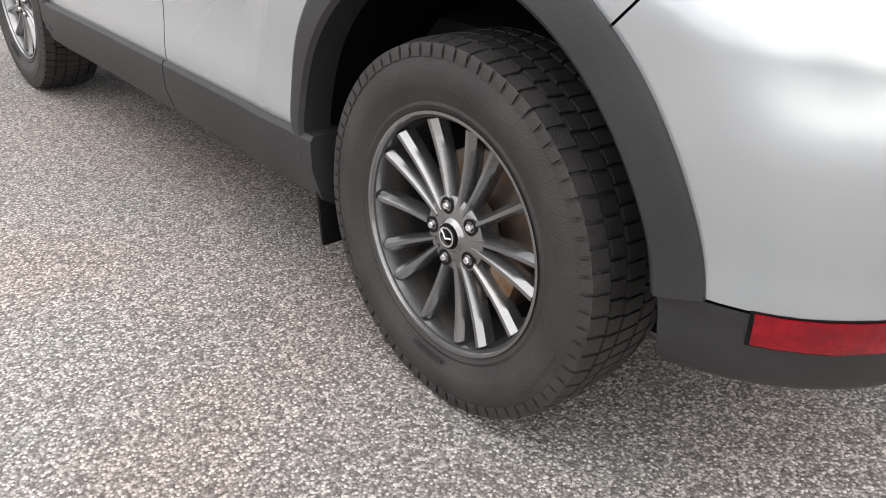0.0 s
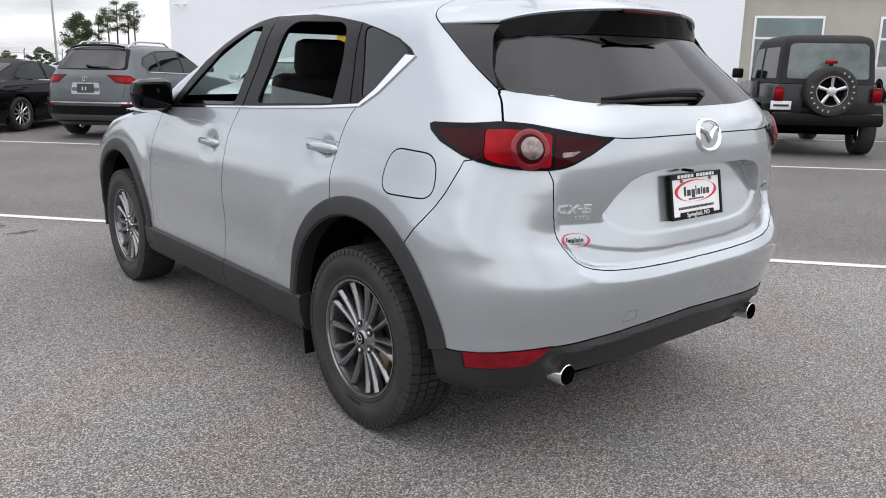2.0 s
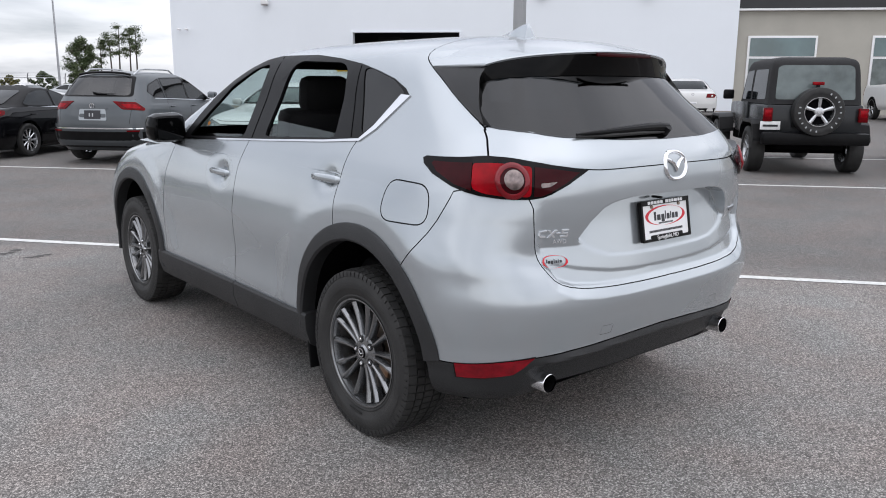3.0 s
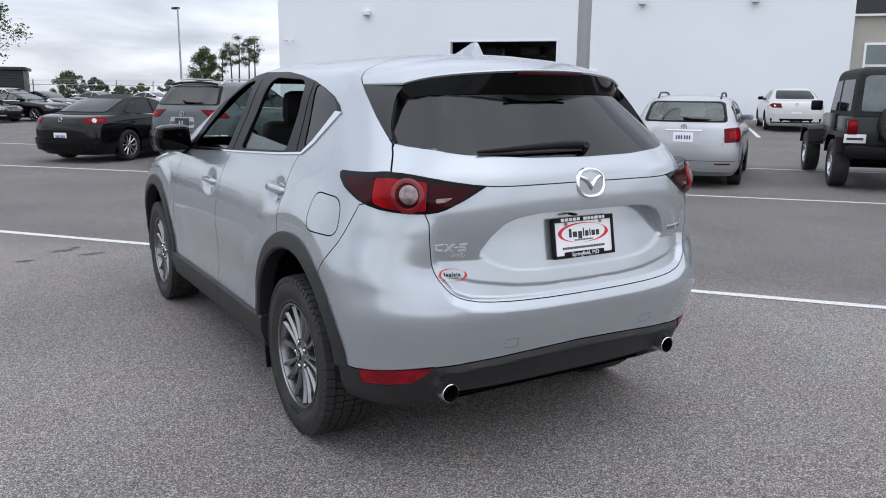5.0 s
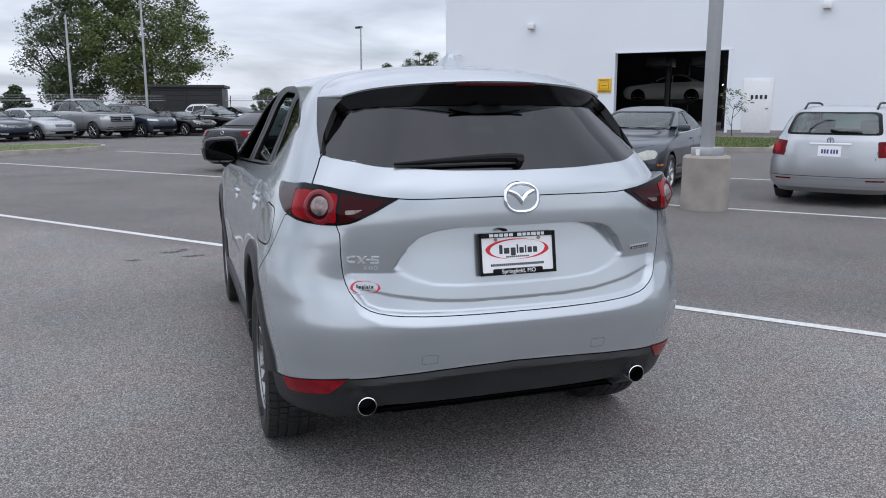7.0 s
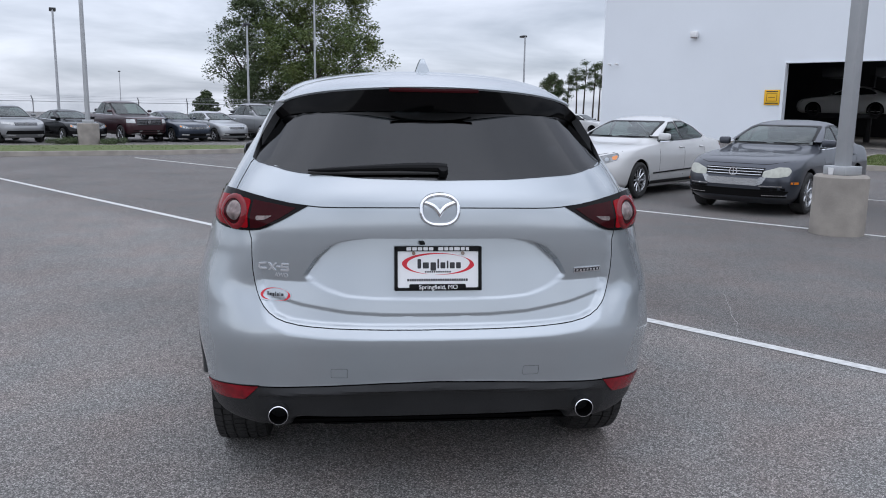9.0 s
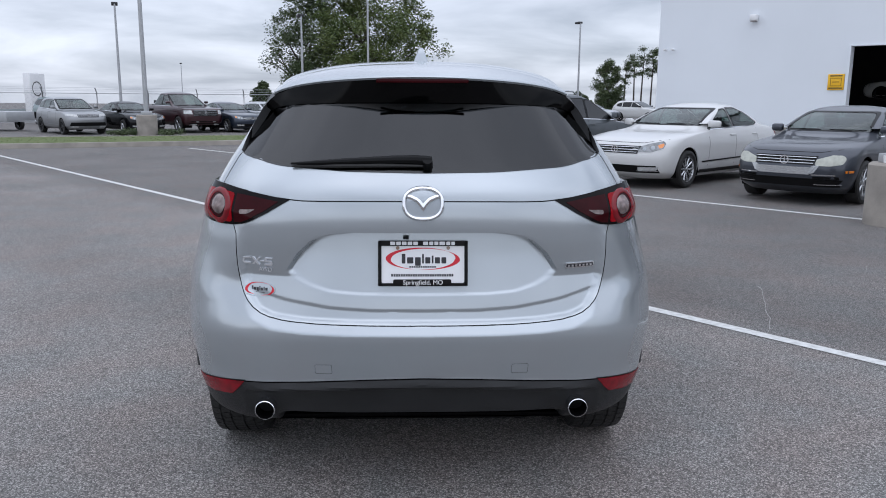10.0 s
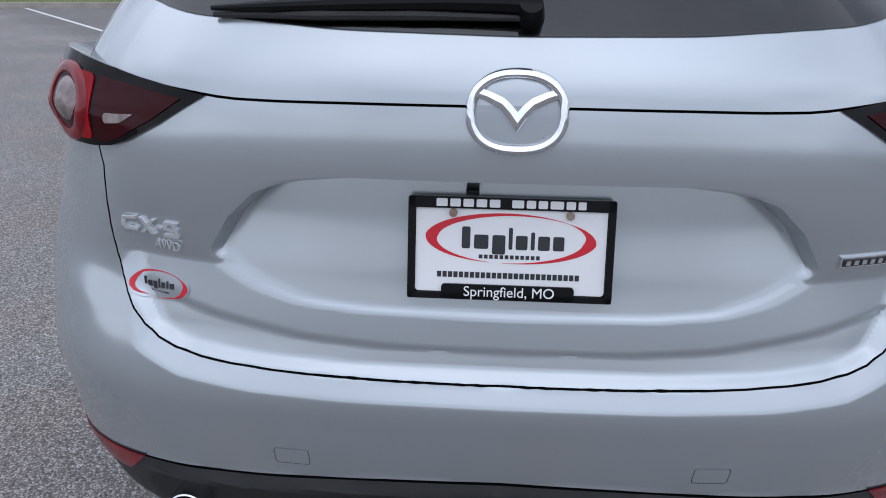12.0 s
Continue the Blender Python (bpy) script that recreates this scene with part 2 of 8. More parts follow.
class Skin:
    """A car's outer skin: level rings from a table of (z, half width, rear, front, squareness)."""

    def __init__(self, rows, levels, side=40, rear=30, corner=16, radius=0.7, front_radius=0.8, taper=None, shape=None, edge=None):
        self.edge = edge
        z, hw, yr, yf, q = (list(c) for c in zip(*rows))
        self.f = [smooth_curve(z, c) for c in (hw, yr, yf, q)]
        self.rear, self.corner, self.side = rear, corner, side
        rings = []
        for lv in levels:
            rings.append(self.ring(lv, radius, front_radius, taper))
        n = len(rings[0])
        v = np.array(rings).reshape(-1, 3)
        if shape:
            v = shape(v)
        faces = []
        for k in range(len(rings) - 1):
            for i in range(n):
                j = (i + 1) % n
                faces.append((k * n + i, k * n + j, (k + 1) * n + j, (k + 1) * n + i))
        # caps across the loop, from the mirror pairs
        for base, flip in ((0, True), ((len(rings) - 1) * n, False)):
            for i in range(n // 2 - 1):
                a, b, c, d = base + i, base + i + 1, base + (n - 2 - i) % n, base + (n - 1 - i) % n
                f = (a, b, c, d)
                faces.append(f[::-1] if flip else f)
        self.verts, self.faces = v, faces
        self.bvh = self.tree()

    def ring(self, z, radius, fr, taper):
        hw, yr, yf, q = (float(f(z)) for f in self.f)
        R, F = min(radius, (yf - yr) * 0.48), min(fr if z < 1.1 else fr * 0.31, (yf - yr) * 0.48)
        yc, yg = yr + R, yf - F
        s = 0.5 ** (1 / q)
        half = []
        for i in range(self.rear):
            x = hw * s * (i + 0.5) / self.rear
            if self.edge:
                e, k = min(self.edge(z), hw * s * 0.9), self.rear
                x = float(np.interp(i, [-0.5, k * 0.6, k * 0.6 + 4, k], [0, e * 0.95, e, hw * s * (1 - 0.5 / self.rear)]))
            half.append((x, yc - R * (1 - (x / hw) ** q) ** (1 / q)))
        for i in range(self.corner):
            t = s * (1 - i / self.corner)
            half.append((hw * (1 - t**q) ** (1 / q), yc - R * t))
        for i in range(self.side):
            half.append((hw, yc + (yg - yc) * i / self.side))
        m = max(8, self.corner // 2)
        for i in range(m):
            t = s * i / m
            half.append((hw * (1 - t**q) ** (1 / q), yg + F * t))
        for i in range(m):
            x = hw * s * (1 - (i + 0.5) / m)
            half.append((x, yg + F * (1 - (x / hw) ** q) ** (1 / q)))
        if taper:
            half = [(x * taper(y), y) for x, y in half]
        right = [(x, y, z) for x, y in half]
        left = [(-x, y, z) for x, y in reversed(half)]
        return right + left

    def tree(self):
        from mathutils.bvhtree import BVHTree
        return BVHTree.FromPolygons([Vector(v) for v in self.verts], self.faces)

    def hit(self, a, b, view):
        """The place and normal on the skin for a point of the side view (y, z) or of the rear view (x, z)."""
        if view == "left":
            o, d = Vector((-3, a, b)), Vector((1, 0, 0))
        elif view == "right":
            o, d = Vector((3, a, b)), Vector((-1, 0, 0))
        elif view == "front":
            o, d = Vector((a, 9, b)), Vector((0, -1, 0))
        elif view == "top":
            o, d = Vector((a, b, 5)), Vector((0, 0, -1))
        else:
            o, d = Vector((a, -3, b)), Vector((0, 1, 0))
        p, nrm, _, _ = self.bvh.ray_cast(o, d)
        if p is None:
            p, nrm, _, _ = self.bvh.find_nearest(o + d * 2.1)
        if nrm.dot(d) > 0:
            nrm = -nrm
        return p, nrm

    def calm_normal(self, a, b, view, reach=0.015):
        return sum((self.hit(a + i, b, view)[1] for i in (-2 * reach, -reach, 0.0, reach, 2 * reach)), Vector()).normalized()

    def disc(self, a, b, view, profile, n=40):
        """A round form on the skin: rings of (radius, lift) with lift a function of the view's two axes and the ring's rise."""
        verts, faces = [], []
        for r, rise in profile:
            for k in range(n):
                t = 2 * math.pi * k / n
                u, w = a + r * math.cos(t), b + r * math.sin(t)
                p, _ = self.hit(u, w, view)
                verts.append(p + self.calm_normal(u, w, view) * rise(u, w))
        for i in range(len(profile) - 1):
            for k in range(n):
                k2 = (k + 1) % n
                faces.append((i * n + k, i * n + k2, (i + 1) * n + k2, (i + 1) * n + k))
        bm = bm_from(verts, faces)
        bmesh.ops.remove_doubles(bm, verts=bm.verts, dist=1e-5)
        bmesh.ops.recalc_face_normals(bm, faces=bm.faces)
        return bm

    def patch(self, outline, view, lift=0.004, thick=0.012, step=0.05, holes=()):
        """A bmesh of a flat outline laid on the skin, with edges of its own."""
        bm = bmesh.new()
        vs = [bm.verts.new((p[0], p[1], 0)) for p in outline]
        bm.faces.new(vs)
        xs, ys = [p[0] for p in outline], [p[1] for p in outline]
        for c, lo, hi, nv in ((0, min(xs), max(xs), (1, 0, 0)), (1, min(ys), max(ys), (0, 1, 0))):
            k = max(1, int((hi - lo) / step))
            for i in range(1, k):
                co = [0, 0, 0]
                co[c] = lo + (hi - lo) * i / k
                bmesh.ops.bisect_plane(bm, geom=bm.verts[:] + bm.edges[:] + bm.faces[:], plane_co=co, plane_no=nv)
        for hole in holes:
            for i, p in enumerate(hole):
                d = Vector(hole[(i + 1) % len(hole)]) - Vector(p)
                bmesh.ops.bisect_plane(bm, geom=bm.verts[:] + bm.edges[:] + bm.faces[:], plane_co=(p[0], p[1], 0), plane_no=(-d.y, d.x, 0), dist=1e-5)

            def within(c):
                odd = False
                for i, p in enumerate(hole):
                    q = hole[i - 1]
                    if (p[1] > c.y) != (q[1] > c.y) and c.x < (q[0] - p[0]) * (c.y - p[1]) / (q[1] - p[1]) + p[0]:
                        odd = not odd
                return odd
            bmesh.ops.delete(bm, geom=[f for f in bm.faces if within(f.calc_center_median())], context="FACES")
        bm.verts.ensure_lookup_table()
        bm.verts.index_update()
        outer, inner = [], []
        for v in bm.verts:
            p, nrm = self.hit(v.co.x, v.co.y, view)
            up = lift
            if callable(lift):
                up, nrm = lift(v.co.x, v.co.y), self.calm_normal(v.co.x, v.co.y, view)
            outer.append(p + nrm * up)
            inner.append(p + nrm * (up - thick))
        k = len(outer)
        faces = [tuple(v.index for v in f.verts) for f in bm.faces]
        rim = [tuple(v.index for v in e.verts) for e in bm.edges if len(e.link_faces) == 1]
        bm.free()
        faces += [tuple(i + k for i in f[::-1]) for f in faces] + [(a, b, b + k, a + k) for a, b in rim]
        out = bm_from(outer + inner, faces)
        bmesh.ops.recalc_face_normals(out, faces=out.faces)
        return out


def strip_prism(points, view, width, lo, hi, closed=False):
    """A thin wall along a line of the side or rear view, to cut a joint."""
    pts = [Vector(p) for p in points]
    n = len(pts)
    left, right = [], []
    for i, p in enumerate(pts):
        a = pts[(i - 1) % n] if closed or i else p
        b = pts[(i + 1) % n] if closed or i < n - 1 else p
        d = (b - a).normalized()
        nrm = Vector((-d.y, d.x))
        left.append(p + nrm * width / 2)
        right.append(p - nrm * width / 2)

    def at(p, dep):
        return (dep, p[0], p[1]) if view == "side" else (p[0], dep, p[1])
    verts, faces = [], []
    for l, r in zip(left, right):
        verts += [at(l, lo), at(r, lo), at(r, hi), at(l, hi)]
    for i in range(n if closed else n - 1):
        a, b = i * 4, (i + 1) % n * 4
        for k in range(4):
            k2 = (k + 1) % 4
            faces.append((a + k, a + k2, b + k2, b + k))
    if not closed:
        faces += [(3, 2, 1, 0), tuple((n - 1) * 4 + k for k in range(4))]
    return verts, faces


def prism(outline, view, lo, hi):
    n = len(outline)
    f = (lambda p, d: (d, p[0], p[1])) if view == "side" else (lambda p, d: (p[0], d, p[1]))
    verts = [f(p, lo) for p in outline] + [f(p, hi) for p in outline]
    faces = [tuple(range(n))[::-1], tuple(range(n, 2 * n))] + [(i, (i + 1) % n, n + (i + 1) % n, n + i) for i in range(n)]
    return verts, faces


def cut(me, cutters, name, solver="MANIFOLD"):
    """The mesh less all the closed cutters, one after the other."""
    ob = bpy.data.objects.new(name, me)
    scene.collection.objects.link(ob)
    tools = []
    for k, (v, f) in enumerate(cutters):
        bm = bm_from(v, f)
        bmesh.ops.recalc_face_normals(bm, faces=bm.faces)
        cm = bpy.data.meshes.new("cutter")
        bm.to_mesh(cm)
        bm.free()
        co = bpy.data.objects.new("cutter", cm)
        scene.collection.objects.link(co)
        tools.append(co)
        md = ob.modifiers.new("cut", "BOOLEAN")
        md.operation, md.object = "DIFFERENCE", co
        md.solver = solver
    dg = bpy.context.evaluated_depsgraph_get()
    out = bpy.data.meshes.new_from_object(ob.evaluated_get(dg))
    for co in tools + [ob]:
        data = co.data
        bpy.data.objects.remove(co)
        bpy.data.meshes.remove(data)
    return out


def islands(me):
    """Splits a mesh into its loose pieces, as lists of vertex places and faces."""
    n = len(me.vertices)
    root = list(range(n))

    def find(a):
        while root[a] != a:
            root[a] = root[root[a]]
            a = root[a]
        return a
    for e in me.edges:
        a, b = find(e.vertices[0]), find(e.vertices[1])
        if a != b:
            root[a] = b
    groups = {}
    for p in me.polygons:
        groups.setdefault(find(p.vertices[0]), []).append(p)
    out = []
    for polys in groups.values():
        ids, verts, faces = {}, [], []
        for p in polys:
            f = []
            for v in p.vertices:
                if v not in ids:
                    ids[v] = len(verts)
                    verts.append(tuple(me.vertices[v].co))
                f.append(ids[v])
            faces.append(tuple(f))
        out.append((np.array(verts), faces))
    return out


# ---- the lot: parking lines run along U, the cars stand along N ----
U, N = Vector((0.667, -0.745, 0)), Vector((0.745, 0.667, 0))
LOT_YAW = math.degrees(math.atan2(U.y, U.x))


def lot(s, n, z=0.0):
    return U * s + N * n + Vector((0, 0, z))


def rise(x, y):
    """The ground's height: up to the workshop, down to the far row."""
    n = N.x * x + N.y * y
    s = U.x * x + U.y * y
    t = min(1, max(0, (n - 15) / 16)) * min(1, max(0, (s + 24) / 8))
    d = min(1, max(0, (y - 26 - 0.25 * x - 0.5) / 8)) * min(1, max(0, (-s - 20) / 6))
    fall = 0.014 * max(0.0, math.hypot(x, y) - 72.0)
    return 0.3 * t * t * (3 - 2 * t) - 0.18 * d * d * (3 - 2 * d) - min(fall, 6.0)


# ---- ground ----
def ground_material():
    m = bpy.data.materials.new("coarse_asphalt")
    m.use_nodes = True
    n, l = m.node_tree.nodes, m.node_tree.links
    p = n["Principled BSDF"]
    co = n.new("ShaderNodeTexCoord")
    stones, big, mid = n.new("ShaderNodeTexVoronoi"), n.new("ShaderNodeTexNoise"), n.new("ShaderNodeTexNoise")
    stones.inputs["Scale"].default_value = 172
    big.inputs["Scale"].default_value, big.inputs["Detail"].default_value = 0.55, 6
    mid.inputs["Scale"].default_value, mid.inputs["Detail"].default_value = 30, 5
    for t in (stones, big, mid):
        l.new(co.outputs["Object"], t.inputs["Vector"])
    ramp = n.new("ShaderNodeValToRGB")
    e = ramp.color_ramp.elements
    e[0].position, e[0].color = 0.05, (0.105, 0.096, 0.090, 1)
    e[1].position, e[1].color = 1.0, (0.56, 0.515, 0.484, 1)
    for pos, col in ((0.45, (0.205, 0.187, 0.176, 1)), (0.80, (0.365, 0.334, 0.314, 1))):
        k = ramp.color_ramp.elements.new(pos)
        k.color = col
    sep = n.new("ShaderNodeSeparateColor")
    l.new(stones.outputs["Color"], sep.inputs[0]); l.new(sep.outputs[0], ramp.inputs[0])
    tone = n.new("ShaderNodeMapRange")
    tone.inputs["From Min"].default_value, tone.inputs["From Max"].default_value = 0.3, 0.7
    tone.inputs["To Min"].default_value, tone.inputs["To Max"].default_value = 0.88, 1.22
    l.new(big.outputs["Fac"], tone.inputs["Value"])
    mul = n.new("ShaderNodeVectorMath"); mul.operation = "SCALE"
    l.new(ramp.outputs[0], mul.inputs[0]); l.new(tone.outputs[0], mul.inputs["Scale"])
    # gaps between the stones
    gap = n.new("ShaderNodeMapRange")
    gap.inputs["From Min"].default_value, gap.inputs["From Max"].default_value = 0.25, 0.75
    gap.inputs["To Min"].default_value, gap.inputs["To Max"].default_value = 1.0, 0.5
    l.new(stones.outputs["Distance"], gap.inputs["Value"])
    mul2 = n.new("ShaderNodeVectorMath"); mul2.operation = "SCALE"
    l.new(mul.outputs[0], mul2.inputs[0]); l.new(gap.outputs[0], mul2.inputs["Scale"])
    # the sealed lane beyond the first line is darker
    sp = n.new("ShaderNodeSeparateXYZ")
    l.new(co.outputs["Object"], sp.inputs[0])
    dx, dy, ds = (n.new("ShaderNodeMath") for _ in range(3))
    dx.operation = dy.operation = "MULTIPLY"
    dx.inputs[1].default_value, dy.inputs[1].default_value = N.x, N.y
    l.new(sp.outputs["X"], dx.inputs[0]); l.new(sp.outputs["Y"], dy.inputs[0])
    l.new(dx.outputs[0], ds.inputs[0]); l.new(dy.outputs[0], ds.inputs[1])
    seal = n.new("ShaderNodeMapRange")
    seal.inputs["From Min"].default_value, seal.inputs["From Max"].default_value = 2.3, 3.1
    seal.inputs["To Min"].default_value, seal.inputs["To Max"].default_value = 1.0, 0.70
    l.new(ds.outputs[0], seal.inputs["Value"])
    mul3 = n.new("ShaderNodeVectorMath"); mul3.operation = "SCALE"
    l.new(mul2.outputs[0], mul3.inputs[0]); l.new(seal.outputs[0], mul3.inputs["Scale"])
    # brownish and grey patches
    hue = n.new("ShaderNodeTexNoise")
    hue.inputs["Scale"].default_value, hue.inputs["Detail"].default_value = 1.7, 4
    l.new(co.outputs["Object"], hue.inputs["Vector"])
    tint = n.new("ShaderNodeValToRGB")
    te = tint.color_ramp.elements
    te[0].position, te[0].color = 0.36, (0.93, 0.99, 1.0, 1)
    te[1].position, te[1].color = 0.64, (1.0, 0.965, 0.945, 1)
    l.new(hue.outputs["Fac"], tint.inputs[0])
    mul4 = n.new("ShaderNodeVectorMath"); mul4.operation = "MULTIPLY"
    l.new(mul3.outputs[0], mul4.inputs[0]); l.new(tint.outputs[0], mul4.inputs[1])
    l.new(mul4.outputs[0], p.inputs["Base Color"])
    p.inputs["Roughness"].default_value = 0.8
    b1, b2 = n.new("ShaderNodeBump"), n.new("ShaderNodeBump")
    b1.inputs["Strength"].default_value, b1.inputs["Distance"].default_value = 0.6, 0.004
    b1.invert = True
    b2.inputs["Strength"].default_value, b2.inputs["Distance"].default_value = 0.4, 0.01
    l.new(stones.outputs["Distance"], b1.inputs["Height"])
    l.new(mid.outputs["Fac"], b2.inputs["Height"]); l.new(b2.outputs[0], b1.inputs["Normal"])
    l.new(b1.outputs[0], p.inputs["Normal"])
    return m


ASPHALT = ground_material()


def build_ground():
    xs = [-900, -300, -120, -70] + [-50 + 2 * i for i in range(61)] + [90, 140, 300, 900]
    ys = [-900, -300, -100, -40, -20] + [-10 + 2 * i for i in range(46)] + [95, 130, 200, 400, 900]
    verts = [(x, y, rise(x, y)) for y in ys for x in xs]
    w = len(xs)
    faces = [(j * w + i, j * w + i + 1, (j + 1) * w + i + 1, (j + 1) * w + i) for j in range(len(ys) - 1) for i in range(w - 1)]
    tagged(part("ground", mesh_of("ground", verts, faces), ASPHALT, None), "coarse grey asphalt of a car lot with pale stones", "ground", kind="structure")


def on_ground_strip(name, a, b, width, mat, label, lift=0.004, step=1.0, wobble=0.0):
    """A painted stripe lying on the ground from a to b."""
    a, b = Vector(a), Vector(b)
    d = (b - a).normalized()
    side = Vector((-d.y, d.x, 0))
    k = max(2, int((b - a).length / step))
    verts, faces = [], []
    for i in range(k + 1):
        p = a.lerp(b, i / k)
        for sgn in (-1, 1):
            q = p + side * (sgn * (width / 2 + wobble * noise.noise((p.x * 3, p.y * 3, sgn))))
            verts.append((q.x, q.y, rise(q.x, q.y) + lift))
    for i in range(k):
        faces.append((2 * i, 2 * i + 1, 2 * i + 3, 2 * i + 2))
    return tagged(part(name, mesh_of(name, verts, faces), mat, None), label, "road marking", kind="structure")


build_ground()
on_ground_strip("road_line", lot(-30, 3.98), lot(12, 2.10), 0.10, LINE, "white painted line worn on grey asphalt", step=0.25, wobble=0.006)
on_ground_strip("road_line", lot(-20, 8.72), lot(20, 8.72), 0.10, LINE, "white painted line worn on dark asphalt", step=0.25, wobble=0.006)
on_ground_strip("stall_line", lot(-20, 13.7), lot(20, 13.7), 0.10, LINE, "white painted line behind the parked row", step=0.5)
on_ground_strip("stall_line", lot(3.4, 23.2), lot(3.4, 28.0), 0.12, LINE, "short white stall line beside the workshop wall", step=0.5)


# ---- wheels ----
def tyre_parts(radius, width, rim_r, detailed):
    hw = width / 2
    prof = [(rim_r - 0.012, hw * 0.80), (rim_r + 0.004, hw * 0.86), (rim_r + 0.012, hw * 0.90), (rim_r + 0.018, hw * 0.885), (rim_r + (radius - rim_r) * 0.35, hw * 0.985),
            (rim_r + (radius - rim_r) * 0.38, hw * 1.0), (rim_r + (radius - rim_r) * 0.55, hw * 1.0), (rim_r + (radius - rim_r) * 0.62, hw * 0.985), (radius - 0.035, hw * 0.95), (radius - 0.016, hw * 0.90), (radius - 0.009, hw * 0.80)]
    prof = prof + [(r, -x) for r, x in reversed(prof)]
    return prof


def make_wheel(parent, m, radius=0.362, width=0.225, rim_r=0.234, kind="fine", rim_mat=None, spokes=10):
    """A wheel under a car: its outer face looks along local -x."""
    rim_mat = rim_mat or RIM
    w = new("wheel")
    w.parent, w.matrix_basis = parent, m
    fine = kind == "fine"
    v, f = lathe(tyre_parts(radius, width, rim_r, fine), 96 if fine else 32)
    tyre = part("tyre", mesh_of("tyre", v, f), RUBBER, w)
    if fine:
        # tread: five rows of blocks and shoulder lugs
        rng = random.Random(4)
        verts, faces = [], []
        rows = [(-0.104, -0.070, 58, 0.007), (-0.063, -0.030, 66, 0.0), (-0.022, 0.022, 72, 0.0), (0.030, 0.063, 66, 0.0), (0.070, 0.104, 58, 0.007)]
        for x0, x1, count, drop in rows:
            skew = 0.35 if x0 < -0.03 else -0.35 if x0 > 0.02 else 0.15
            for k in range(count):
                a0 = 2 * math.pi * (k + 0.06 + 0.05 * rng.random()) / count
                a1 = 2 * math.pi * (k + 0.90) / count
                base = len(verts)
                for rr in (radius - 0.012, radius):
                    for xx in (x0, x1):
                        for aa in (a0, a1):
                            sh = skew * (xx - (x0 + x1) / 2)
                            r2 = rr - (drop if (abs(xx) > 0.1) else 0.0) - (0.0015 if rr == radius else 0)
                            verts.append((xx, r2 * math.cos(aa + sh), r2 * math.sin(aa + sh)))
                b = base
                faces += [(b + 4, b + 5, b + 7, b + 6), (b, b + 4, b + 6, b + 2), (b + 1, b + 3, b + 7, b + 5), (b, b + 1, b + 5, b + 4), (b + 2, b + 6, b + 7, b + 3)]
        # shoulder lugs that wrap on to the sidewall
        for sgn in (-1, 1):
            for k in range(72):
                a0, a1 = 2 * math.pi * (k + 0.10) / 72, 2 * math.pi * (k + 0.86) / 72
                b = len(verts)
                for rr, xx in ((radius - 0.009, 0.104), (radius - 0.018, 0.1075), (radius - 0.032, 0.1085), (radius - 0.034, 0.103), (radius - 0.020, 0.100)):
                    for aa in (a0, a1):
                        verts.append((sgn * xx, rr * math.cos(aa), rr * math.sin(aa)))
                for i in range(4):
                    faces.append((b + 2 * i, b + 2 * i + 1, b + 2 * i + 3, b + 2 * i + 2))
                faces.append((b, b + 2, b + 4, b + 6, b + 8))
                faces.append((b + 9, b + 7, b + 5, b + 3, b + 1))
        bm = bm_from(verts, faces)
        tagged(part("tread", bm, RUBBER, tyre, "worn block tread"), kind="stuff")
        # raised sidewall marks, too worn to read
        for a_mid, count, rr, hgt in ((math.pi / 2 + 0.25, 7, 0.303, 0.020), (-math.pi / 2 - 0.35, 8, 0.303, 0.018), (math.pi * 0.93, 12, 0.262, 0.007)):
            for k in range(count):
                a = a_mid + (k - count / 2) * (0.072 if hgt > 0.01 else 0.028)
                hw2 = 0.008 if hgt > 0.01 else 0.003
                bm = boxed(-0.0012, 0.0035, -hw2, hw2, -hgt / 2, hgt / 2)
                part("sidewall_mark", bm, RUBBER, tyre, at=Matrix.Rotation(a, 4, "X") @ Matrix.Translation((-0.1110, 0, rr)), smooth=0)
    # rim barrel and lip
    face = -width / 2 * 0.80
    prof = [(rim_r - 0.002, face - 0.004), (rim_r + 0.001, face - 0.009), (rim_r - 0.005, face - 0.009), (rim_r - 0.009, face + 0.002), (rim_r - 0.014, face + 0.03), (rim_r - 0.03, face + 0.12), (rim_r - 0.02, -face)]
    v, f = lathe(prof, 96 if fine else 32)
    rim = part("rim", mesh_of("rim", v, f), rim_mat, w)
    # spokes
    bm = bmesh.new()
    if fine:
        places = []
        for g in range(5):
            a = 2 * math.pi * g / 5
            places += [(a - 0.150, 0.0, 0.017, 0.027), (a + 0.150, 0.0, 0.017, 0.027), (a + math.pi / 5, 0.0, 0.017, 0.027)]
    else:
        places = [(2 * math.pi * k / spokes, 0, 0.022 if spokes > 5 else 0.04, 0.04 if spokes > 5 else 0.055) for k in range(spokes)]
    for a, shift, w0, w1 in places:
        rings = []
        for i in range(7 if fine else 3):
            t = i / (6 if fine else 2)
            r = 0.052 + (rim_r - 0.016 - 0.052) * t
            off = shift * (1 - t)
            depth = face + 0.002 + 0.010 * (1 - t) + 0.005 * math.sin(math.pi * t)
            ww = (w0 + (w1 - w0) * t ** 0.8) / 2
            mm = Matrix.Rotation(a, 4, "X")
            prof2 = [(depth + 0.034, -ww), (depth + 0.012, -ww), (depth, -ww * 0.30), (depth, ww * 0.30), (depth + 0.012, ww), (depth + 0.034, ww)]
            rings.append([bm.verts.new(mm @ Vector((x, y + off, r))) for x, y in prof2])
